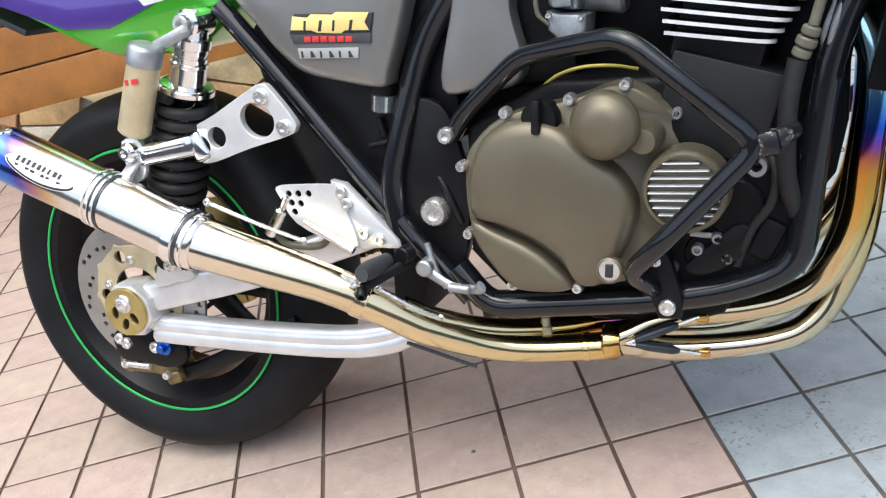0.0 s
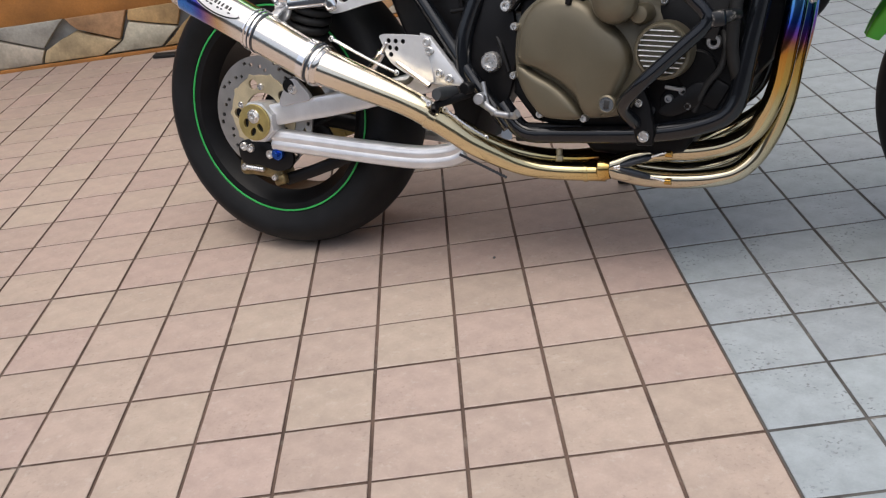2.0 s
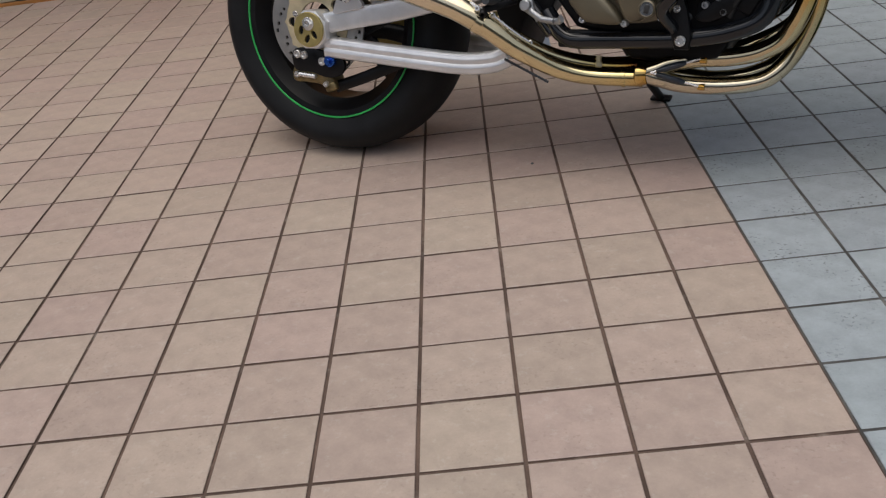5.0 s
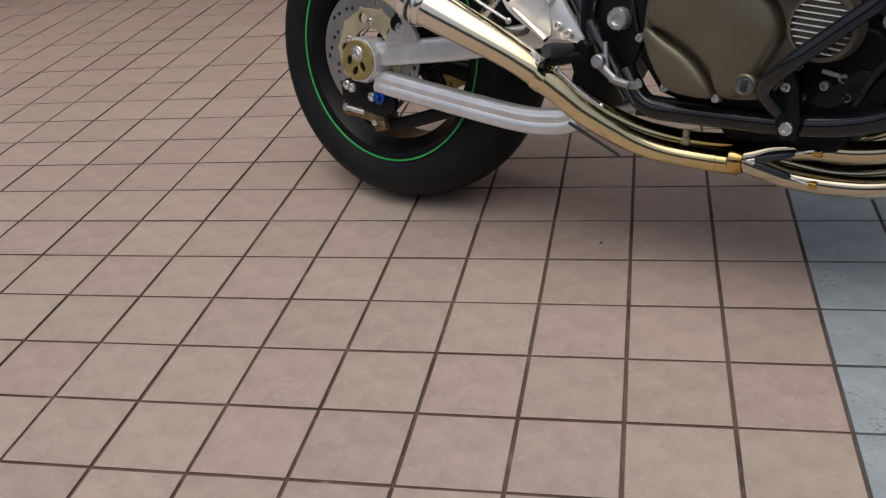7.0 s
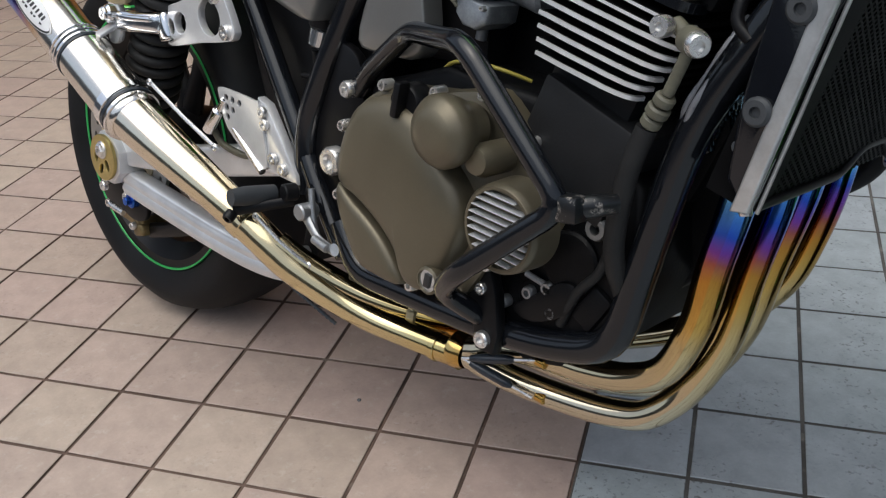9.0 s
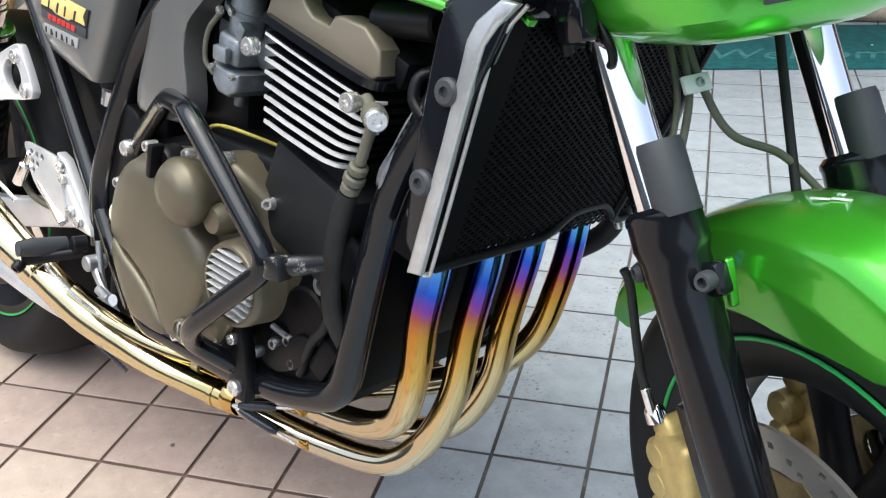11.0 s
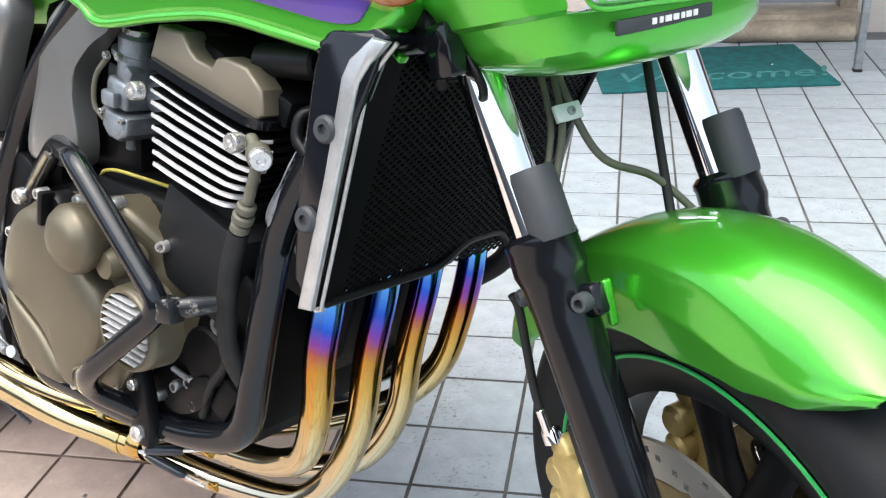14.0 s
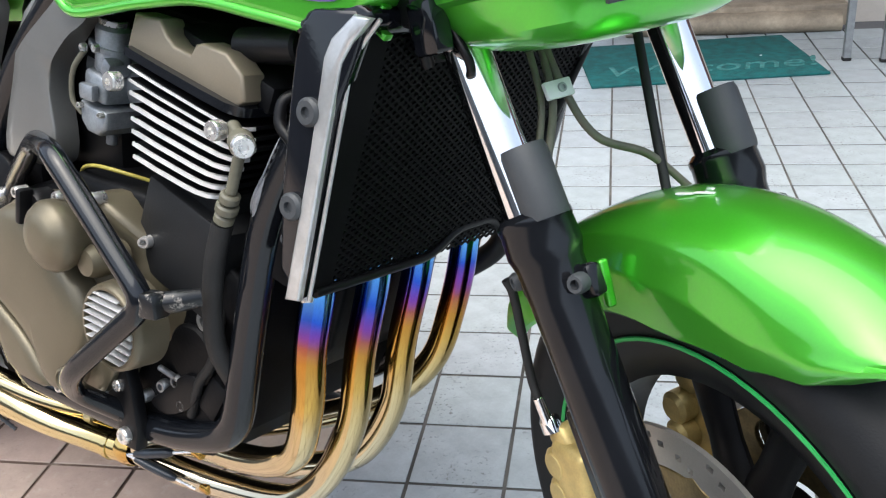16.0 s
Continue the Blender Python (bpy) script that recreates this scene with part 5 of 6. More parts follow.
b = bmesh.new()
prism(b, [(0.772, 0.372), (0.806, 0.388), (0.822, 0.345), (0.830, 0.300), (0.826, 0.275), (0.800, 0.275), (0.790, 0.310), (0.768, 0.335)], -0.158, -0.140, 0.004)
lug = part("mount_lug", b, black_satin, main_frame)
b = bmesh.new()
bolt(b, (0.812, -0.158, 0.292), (0, -1, 0), 0.010, 0.008)
bolt(b, (0.803, -0.158, 0.350), (0, -1, 0), 0.007, 0.006)
parts("lug_bolt", b, bolt_steel, main_frame)
# glossy corrugated wiring sleeve beside the oil hose
b = bmesh.new()
line = spline([(1.052, -0.112, 0.668), (1.046, -0.116, 0.650), (1.038, -0.118, 0.630), (1.026, -0.118, 0.604), (1.016, -0.116, 0.578), (1.008, -0.112, 0.55)], 9)
tube(b, line, [0.0085 if i % 2 else 0.0105 for i in range(len(line))], seg=14, straight=True)
part("wiring_sleeve", b, black_gloss, main_frame, "glossy black corrugated wiring sleeve")
# three thin glossy grey strands along the downtube's upper front
for dx, dy in ((-0.0045, 0.0), (0.0025, -0.004), (0.009, 0.002)):
    b = bmesh.new()
    tube(b, [(1.042 + dx * 0.3 - 0.008, -0.120 + dy, 0.672), (1.026 + dx, -0.131 + dy, 0.646), (1.016 + dx, -0.136 + dy, 0.620), (1.004 + dx * 1.1, -0.141 + dy, 0.590), (0.998 + dx * 0.4, -0.134 + dy, 0.562)], 0.0034, seg=10)
    part("loom_wire", b, strand_grey, main_frame, "thin glossy grey strand")
b = bmesh.new()
tube(b, bent([(1.050, -0.110, 0.700), (1.030, -0.135, 0.690), (1.030, -0.140, 0.668), (1.046, -0.140, 0.655)], 0.008), 0.006, seg=10, straight=True)
part("bent_bracket", b, black_satin, main_frame, "small black bent bracket")
# dark space behind the tubes: battery box, airbox
b = bmesh.new()
box(b, (0.45, 0.0, 0.60), (0.22, 0.18, 0.20), (0, 0, 0), 0.02)
box(b, (0.62, 0.0, 0.66), (0.20, 0.17, 0.20), (0, 0, 0), 0.02)
box(b, (0.665, 0.050, 0.592), (0.26, 0.16, 0.17), (0, 0, 0), 0.02)
part("airbox", b, black_plastic, main_frame, "black plastic airbox")
b = bmesh.new()
cyl(b, (0.455, -0.102, 0.552), (0.460, -0.102, 0.576), 0.018)
part("brake_fluid_cup", b, lens_glass, main_frame, "small translucent fluid cup")
b = bmesh.new()
cyl(b, (0.460, -0.102, 0.576), (0.463, -0.102, 0.600), 0.020)
tube(b, [(0.447, -0.105, 0.545), (0.45, -0.10, 0.50), (0.44, -0.11, 0.46), (0.41, -0.13, 0.43)], 0.005)
part("cup_lid", b, black_plastic, main_frame)
b = bmesh.new()
tube(b, [(0.43, -0.11, 0.51), (0.475, -0.115, 0.517), (0.5, -0.12, 0.528)], 0.004)
tube(b, [(0.50, -0.10, 0.49), (0.53, -0.12, 0.455), (0.55, -0.125, 0.40)], 0.005)
part("cable", b, black_plastic, main_frame)

AT = Vector((0.004, 0.0, 0.0))
# grey side panels with plain badges
b = bmesh.new()
pan = flat2([(0.296, 0.745), (0.318, 0.690), (0.345, 0.650), (0.375, 0.622), (0.420, 0.606), (0.482, 0.591), (0.496, 0.610), (0.533, 0.690), (0.550, 0.760), (0.43, 0.79)], 4)
dome(b, pan, [(1.0, -0.110), (1.0, -0.138), (0.985, -0.1445), (0.95, -0.148), (0.8, -0.152), (0.5, -0.154)])
panel = part("side_panel", b, side_grey, bike, "grey metallic side panel with badges", 50)
b = bmesh.new()
pan = flat2([(0.556, 0.578), (0.60, 0.570), (0.650, 0.572), (0.667, 0.60), (0.662, 0.68), (0.715, 0.740), (0.770, 0.775), (0.70, 0.79), (0.615, 0.745), (0.580, 0.66)], 4)
dome(b, pan, [(1.0, -0.100), (1.0, -0.122), (0.98, -0.128), (0.94, -0.130), (0.7, -0.131)])
part("front_side_panel", b, side_grey, bike, "grey metallic panel behind the frame tube", 50)
b = bmesh.new()
prism(b, [(0.371, 0.673), (0.383, 0.697), (0.494, 0.684), (0.486, 0.661)], -0.1560, -0.1535, 0.0005)
part("badge", b, dark_mark, panel, "dark badge with pale yellow shapes")
b = bmesh.new()
prism(b, [(0.371, 0.672), (0.374, 0.661), (0.484, 0.648), (0.486, 0.660)], -0.1558, -0.1535, 0.0005)
part("badge", b, guard_grey, panel, "dark grey badge with red bars")
b = bmesh.new()
prism(b, [(0.379, 0.654), (0.379, 0.641), (0.463, 0.632), (0.466, 0.645)], -0.1558, -0.1535, 0.0005)
part("badge", b, grey_mark, panel, "silver badge")
def on_panel(pts, y0, mat):
    b = bmesh.new()
    prism(b, pts, y0, y0 + 0.0012, 0.0003)
    part("bar", b, mat, panel)


def drop(x):
    return -0.115 * (x - 0.371)


zig = [(0.3745, 0.6780), (0.381, 0.6945), (0.402, 0.6900), (0.408, 0.6935), (0.438, 0.6890), (0.444, 0.6915), (0.489, 0.6850), (0.481, 0.6740), (0.485, 0.6640), (0.452, 0.6680), (0.446, 0.6650), (0.412, 0.6700), (0.404, 0.6740)]
on_panel(zig, -0.1572, yellow_mark)
for x, w in ((0.396, 0.003), (0.418, 0.004), (0.437, 0.003), (0.461, 0.004)):
    zc = 0.6835 + drop(x)
    on_panel([(x - w, zc - 0.0065), (x + w * 0.2, zc + 0.0065), (x + w * 1.2, zc + 0.0060), (x, zc - 0.0070)], -0.1580, dark_mark)
for i in range(6):
    x = 0.391 + i * 0.0118
    zc = 0.6665 + drop(x)
    on_panel([(x, zc - 0.0035), (x + 0.001, zc + 0.0035), (x + 0.0105, zc + 0.0025), (x + 0.0095, zc - 0.0045)], -0.1570, red_mark)
for i in range(6):
    x = 0.383 + i * 0.0135
    zc = 0.6475 + drop(x)
    on_panel([(x, zc - 0.004), (x + 0.0005, zc + 0.004), (x + 0.003, zc + 0.004), (x + 0.0025 + 0.004 * (i % 2), zc - 0.0042)], -0.1570, dark_mark)

# seat, tail cowl, rear guard
b = bmesh.new()
dome(b, flat2([(0.22, 0.80), (0.35, 0.782), (0.55, 0.768), (0.66, 0.785), (0.72, 0.83), (0.60, 0.85), (0.40, 0.86), (0.20, 0.88)], 4), [(0.9, -0.135), (0.97, -0.125), (1.0, -0.09), (1.0, 0.09), (0.97, 0.125), (0.9, 0.135)])
part("seat", b, rubber_part, bike, "black motorcycle seat", 60)
b = bmesh.new()
tailo = flat2([(0.30, 0.752), (0.190, 0.676), (0.120, 0.672), (0.06, 0.676), (-0.01, 0.702), (-0.10, 0.752), (-0.20, 0.800), (-0.30, 0.85), (-0.20, 0.88), (0.0, 0.85), (0.20, 0.80)], 4)
dome(b, tailo, [(0.94, -0.112), (0.985, -0.106), (1.0, -0.09), (1.0, 0.09), (0.985, 0.106), (0.94, 0.112)])
cowl_t = part("tail_cowl", b, green, bike, "lime green tail cowl with purple flash", 60)
b = bmesh.new()
prism(b, [(-0.20, 0.800), (-0.03, 0.726), (0.05, 0.718), (0.155, 0.745), (0.14, 0.762), (0.0, 0.780), (-0.16, 0.835)], -0.1145, -0.111, 0.001)
part("purple_flash", b, purple, cowl_t)
b = bmesh.new()
prism(b, [(0.12, 0.740), (0.26, 0.752), (0.27, 0.775), (0.10, 0.768)], -0.1148, -0.111, 0.001)
part("white_flash", b, white_paint, cowl_t)
b = bmesh.new()
box(b, (-0.24, 0.0, 0.775), (0.18, 0.13, 0.012), (0, 28, 0), 0.004)
part("rear_mudguard", b, guard_grey, bike, "dark grey plastic rear mudguard")
b = bmesh.new()
prism(b, flat2([(0.285, 0.70), (0.275, 0.60), (0.300, 0.52), (0.330, 0.45), (0.365, 0.38), (0.46, 0.38), (0.50, 0.50), (0.50, 0.70)], 4), -0.095, 0.10, 0.015, 3)
part("inner_mudguard", b, black_plastic, bike, "gloss black inner mudguard")

# pillion footrest hanger
b = plate(flat2([(0.190, 0.532), (0.192, 0.566), (0.235, 0.584), (0.300, 0.612), (0.318, 0.617), (0.330, 0.610), (0.358, 0.566), (0.358, 0.553), (0.345, 0.545), (0.28, 0.533), (0.21, 0.518)], 4),
          [ring((0.302, 0.570), 0.023, 26, 1.15, -30), ring((0.232, 0.553), 0.0145, 22)], -0.160, 0.012)
hanger = part("footrest_hanger", b, bright_alu, bike, "polished aluminium footrest hanger with two holes")
b = bmesh.new()
bolt(b, (0.316, -0.166, 0.600), (0, -1, 0), 0.0105, 0.006)
bolt(b, (0.342, -0.166, 0.557), (0, -1, 0), 0.0105, 0.006)
parts("hanger_bolt", b, bolt_steel, hanger)
b = bmesh.new()
box(b, (0.160, -0.182, 0.545), (0.086, 0.026, 0.030), (0, -4, 14), 0.007, 3)
box(b, (0.205, -0.166, 0.544), (0.026, 0.030, 0.042), (0, -20, 0), 0.007, 3)
peg2 = part("pillion_peg", b, polished, hanger, "grey cast folding pillion footpeg")
b = bmesh.new()
box(b, (0.165, -0.1965, 0.551), (0.060, 0.006, 0.008), (0, -4, 14), 0.002)
part("peg_ridge", b, polished, peg2)
b = bmesh.new()
cyl(b, (0.116, -0.176, 0.550), (0.112, -0.212, 0.551), 0.0135)
bolt(b, (0.112, -0.212, 0.551), (0, -1, 0), 0.010, 0.006)
part("peg_pivot", b, polished, peg2, "bright pivot with cap screw")
b = bmesh.new()
prism(b, flat2([(0.097, 0.566), (0.126, 0.566), (0.132, 0.540), (0.122, 0.512), (0.098, 0.508), (0.094, 0.535)], 3), -0.200, -0.190, 0.003)
box(b, (0.112, -0.213, 0.527), (0.020, 0.032, 0.006), (28, 0, 0), 0.002)
part("silencer_stay", b, bright_alu, silencer, "bright stay between peg and silencer")

AT = Vector((-0.006, 0.03, -0.003))
# heel guard, footpeg, brake pedal
b = plate(flat2([(0.309, 0.478), (0.345, 0.479), (0.392, 0.476), (0.402, 0.470), (0.420, 0.398), (0.412, 0.387), (0.385, 0.392), (0.330, 0.425), (0.313, 0.460)], 3),
          [ring(q, 0.0048, 10) for q in ((0.327, 0.467), (0.342, 0.466), (0.358, 0.465), (0.329, 0.454), (0.343, 0.452), (0.331, 0.441))], -0.178, 0.004, 0.0006)
heel = part("heel_guard", b, bright_alu, bike, "drilled brushed aluminium heel guard")
b = bmesh.new()
prism(b, [(0.392, 0.480), (0.412, 0.474), (0.478, 0.392), (0.480, 0.380), (0.410, 0.384)], -0.176, -0.160, 0.003)
part("step_bracket", b, bright_alu, heel)
b = bmesh.new()
for x, z in ((0.408, 0.463), (0.413, 0.447), (0.432, 0.405), (0.453, 0.395)):
    bolt(b, (x, -0.177, z), (0, -1, 0), 0.0085, 0.006)
parts("step_bolt", b, bolt_steel, heel)
AT = Vector((0.005, -0.018, 0.004))
b = bmesh.new()
tube(b, [(0.463, -0.160, 0.367), (0.461, -0.180, 0.368), (0.459, -0.205, 0.370), (0.458, -0.224, 0.371)], [0.0115, 0.0125, 0.0128, 0.0105], seg=18, flat=0.9)
peg = part("footpeg", b, guard_grey, bike, "black rubber rider footpeg")
b = bmesh.new()
tube(b, [(0.490, -0.150, 0.362), (0.468, -0.185, 0.355), (0.450, -0.215, 0.350)], 0.007, flat=0.6)
bolt(b, (0.450, -0.216, 0.347), (0.2, -0.8, -0.5), 0.008, 0.012)
cyl(b, (0.490, -0.145, 0.374), (0.486, -0.164, 0.374), 0.0115)
part("peg_bracket", b, black_satin, peg, "black peg bracket")
AT = Vector((0.005, 0.0, 0.003))
b = bmesh.new()
tube(b, [(0.510, -0.165, 0.350), (0.545, -0.172, 0.330), (0.580, -0.178, 0.326), (0.592, -0.185, 0.332)], [0.008, 0.006, 0.0065, 0.008], seg=12, flat=0.7)
cyl(b, (0.512, -0.150, 0.355), (0.512, -0.178, 0.355), 0.011)
tube(b, [(0.515, -0.160, 0.385), (0.524, -0.162, 0.345), (0.536, -0.165, 0.325)], 0.0045)
cyl(b, (0.545, -0.178, 0.33), (0.575, -0.182, 0.327), 0.006)
part("brake_pedal", b, cast, bike, "grey cast rear brake pedal")
b = bmesh.new()
cyl(b, (0.300, -0.150, 0.440), (0.272, -0.150, 0.405), 0.009)
cyl(b, (0.300, -0.150, 0.440), (0.312, -0.150, 0.458), 0.005)
cyl(b, (0.33, -0.145, 0.42), (0.40, -0.150, 0.375), 0.006)
part("brake_cylinder", b, polished, bike, "small polished brake master cylinder")
b = bmesh.new()
tube(b, [(0.275, -0.145, 0.41), (0.29, -0.135, 0.385), (0.34, -0.125, 0.38), (0.36, -0.12, 0.42)], 0.005)
part("rear_brake_line", b, olive_hose, bike)

AT = Vector((0.0, 0.0, 0.0))
# radiator with side shroud, bright edge strip and mesh guard
sh = [(1.083, 0.742), (1.090, 0.765), (1.104, 0.777), (1.150, 0.778), (1.160, 0.768), (1.130, 0.695), (1.092, 0.524), (1.084, 0.528), (1.067, 0.547), (1.068, 0.62), (1.076, 0.69)]
b = bmesh.new()
prism(b, sh, -0.168, -0.150, 0.006, 3)
rad = part("radiator_shroud", b, black_gloss, bike, "gloss black radiator shroud")
b = bmesh.new()
prism(b, sh, 0.225, 0.243, 0.006, 3)
part("radiator_shroud", b, black_gloss, bike, "gloss black radiator shroud")
b = bmesh.new()
for x, z in ((1.104, 0.692), (1.085, 0.608)):
    lathe(b, [(0, 0.0125), (0.004, 0.0125), (0.007, 0.010), (0.007, 0.005), (0.003, 0.0045), (0.003, 0)], (x, -0.168, z), (0, -1, 0), 24)
bolt(b, (1.072, -0.160, 0.575), (0, -1, 0), 0.006, 0.006)
parts("shroud_bolt", b, guard_grey, rad)
b = bmesh.new()
prism(b, [(1.077, 0.521), (1.091, 0.588), (1.1035, 0.648), (1.1145, 0.710), (1.119, 0.738), (1.127, 0.754), (1.150, 0.774), (1.168, 0.772), (1.149, 0.752), (1.138, 0.735), (1.131, 0.705),
          (1.120, 0.652), (1.108, 0.592), (1.094, 0.523)], -0.1715, -0.162, 0.0035, 3)
part("edge_strip", b, strip_alu, rad, "bright metal edge strip")
b = bmesh.new()
tube(b, [(1.169, -0.160, 0.771), (1.152, -0.160, 0.751), (1.1415, -0.160, 0.733), (1.1345, -0.160, 0.703), (1.1235, -0.160, 0.650), (1.1115, -0.160, 0.590), (1.0975, -0.160, 0.523)], 0.0020, seg=8)
part("edge_wire", b, strip_alu, rad, "thin bright edge beside the strip")
b = bmesh.new()
prism(b, flat2([(1.086, 0.752), (1.090, 0.769), (1.104, 0.780), (1.150, 0.783), (1.164, 0.774), (1.150, 0.756)], 3), -0.166, -0.070, 0.005, 3)
part("shroud_top", b, black_gloss, rad, "rounded glossy top of the shroud")
b = bmesh.new()
RT, RB = Vector((1.148, 0, 0.768)), Vector((1.086, 0, 0.524))
for y0, y1, dx in ((-0.156, 0.195, -0.010),):
    vs = [b.verts.new(p) for p in (RB + Vector((dx, y0, 0)), RB + Vector((dx, y1, 0)), RT + Vector((dx, y1 + 0.05, 0)), RT + Vector((dx, y0, 0)))]
    bk = [b.verts.new(v.co + Vector((-0.03, 0, 0.008))) for v in vs]
    b.faces.new(vs)
    b.faces.new(bk[::-1])
    for i in range(4):
        b.faces.new((vs[i], bk[i], bk[(i + 1) % 4], vs[(i + 1) % 4]))
part("radiator_core", b, mesh_black, rad, "black radiator core")
b = bmesh.new()
upv = (RT - RB).normalized()
hgt, wid = (RT - RB).length, 0.345
def bar(bm, p, q, r=0.0014):
    d = (q - p).normalized()
    s = Vector((1, 0, -0.23)).normalized()
    o = d.cross(s) * r
    vs = [bm.verts.new(v) for v in (p - o, q - o, q + o, p + o)]
    ws = [bm.verts.new(v.co + s * 0.0016) for v in vs]
    bm.faces.new(ws)
    for i in range(4):
        bm.faces.new((vs[i], vs[(i + 1) % 4], ws[(i + 1) % 4], ws[i]))
pitch, slope = 0.0125, 0.62
for sg in (-1, 1):
    k = -40
    while k * pitch < wid + hgt / slope + 0.4:
        y_at0 = k * pitch
        pts = []
        for h in (0.0, hgt):
            pts.append((y_at0 + sg * h / slope, h))
        (ya, ha), (yb, hb) = pts
        lo_, hi_ = 0.0, 1.0
        if ya != yb:
            t0, t1 = (0 - ya) / (yb - ya), (wid - ya) / (yb - ya - 0.05)
            lo_, hi_ = max(0, min(t0, t1)), min(1, max(t0, t1))
        if lo_ < hi_:
            P = RB + Vector((0.002, -0.148 + ya + (yb - ya) * lo_, 0)) + upv * (hgt * lo_)
            Q = RB + Vector((0.002, -0.148 + ya + (yb - ya) * hi_, 0)) + upv * (hgt * hi_)
            bar(b, P, Q)
        k += 1
border = bmesh.new()
vs = [border.verts.new(p + Vector((0.0045, y, 0))) for p, y in ((RB, -0.158), (RB, -0.124), (RT, -0.124), (RT, -0.158))]
ws = [border.verts.new(v.co - Vector((0.008, 0, 0))) for v in vs]
border.faces.new(vs)
border.faces.new(ws[::-1])
for i in range(4):
    border.faces.new((vs[i], ws[i], ws[(i + 1) % 4], vs[(i + 1) % 4]))
part("guard_border", border, mesh_black, rad, "flat black border of the mesh guard")
mesh_g = part("mesh_guard", b, mesh_black, rad, "black diamond mesh radiator guard")
mesh_g["kind"] = "stuff"
b = bmesh.new()
tube(b, bent([RB + Vector((0.004, -0.145, 0)), RB + Vector((0.006, 0.03, 0.0)), RB + Vector((0.006, 0.075, 0.022)), RB + Vector((0.006, 0.145, 0.022)), RB + Vector((0.004, 0.172, -0.004)), RB + Vector((0.004, 0.20, -0.003))], 0.02), 0.0048, seg=10, straight=True)
tube(b, [RT + Vector((0.004, -0.14, 0)), RT + Vector((0.004, 0.245, 0))], 0.005, seg=10, straight=True)
tube(b, [RB + Vector((0.004, 0.165, 0)), RT + Vector((0.004, 0.245, 0))], 0.005, seg=10, straight=True)
parts("guard_frame", b, black_satin, rad)
b = bmesh.new()
bolt(b, RB + Vector((0.0, 0.192, -0.006)), (0.3, 0, -1), 0.007, 0.012)
bolt(b, (1.080, -0.145, 0.523), (0.3, -0.2, -1), 0.006, 0.01)
parts("guard_bolt", b, bolt_steel, rad)
b = bmesh.new()
tube(b, [(1.085, 0.205, 0.54), (1.06, 0.21, 0.49), (1.02, 0.20, 0.455)], 0.014)
part("lower_coolant_hose", b, rubber_part, rad)

AT = Vector((0.0, 0.0, -0.018))
# tank with purple flash
def tank_ring(x, zb, zt, hw, n=20):
    out = []
    for i in range(n):
        a = 2 * math.pi * i / n
        c, s = math.cos(a), math.sin(a)
        out.append((x, math.copysign(abs(c) ** 0.55, c) * hw, (zb + zt) / 2 + math.copysign(abs(s) ** 0.7, s) * (zt - zb) / 2))
    return out


b = bmesh.new()
secs = [(0.690, 0.800, 0.86, 0.08), (0.715, 0.786, 0.90, 0.135), (0.770, 0.774, 0.95, 0.160), (0.86, 0.784, 0.99, 0.168), (0.96, 0.795, 1.02, 0.170), (1.05, 0.786, 1.02, 0.168), (1.12, 0.776, 1.0, 0.162), (1.165, 0.790, 0.97, 0.150), (1.185, 0.83, 0.94, 0.12)]
rings = [[b.verts.new(p) for p in tank_ring(*s)] for s in secs]
for p, q in zip(rings, rings[1:]):
    for i in range(20):
        b.faces.new((p[i], q[i], q[(i + 1) % 20], p[(i + 1) % 20]))
b.faces.new(rings[0])
b.faces.new(rings[-1][::-1])
tank = part("fuel_tank", b, green, bike, "lime green fuel tank with purple flash", 60)
b = bmesh.new()
prism(b, flat2([(0.87, 0.838), (0.905, 0.816), (0.977, 0.813), (1.049, 0.805), (1.112, 0.799), (1.141, 0.812), (1.150, 0.88), (1.0, 0.90), (0.88, 0.88)], 3), -0.1690, -0.160, 0.001)
part("purple_flash", b, purple, tank)
b = bmesh.new()
skirt = [(0.700, 0.800), (0.735, 0.784), (0.773, 0.768), (0.830, 0.776), (0.890, 0.786), (0.956, 0.791), (1.02, 0.786), (1.07, 0.779), (1.110, 0.773), (1.148, 0.788), (1.172, 0.812), (1.165, 0.90), (1.05, 0.95), (0.85, 0.94), (0.72, 0.88)]
prism(b, skirt, -0.166, -0.120, 0.010, 4)
part("tank_side", b, green, tank, "glossy lime green tank side", 60)
b = bmesh.new()
tube(b, [(0.70, -0.158, 0.797), (0.735, -0.160, 0.785), (0.773, -0.162, 0.770), (0.87, -0.162, 0.784), (0.956, -0.162, 0.792), (1.04, -0.162, 0.784), (1.11, -0.160, 0.775)], 0.0055, seg=10)
part("tank_seam", b, green, tank)
b = bmesh.new()
prism(b, [(1.140, 0.787), (1.160, 0.802), (1.164, 0.798), (1.150, 0.785), (1.166, 0.777), (1.163, 0.772)], -0.150, -0.138, 0.002)
part("tank_wing", b, green, tank)

AT = Vector((0.0, 0.0, 0.0))
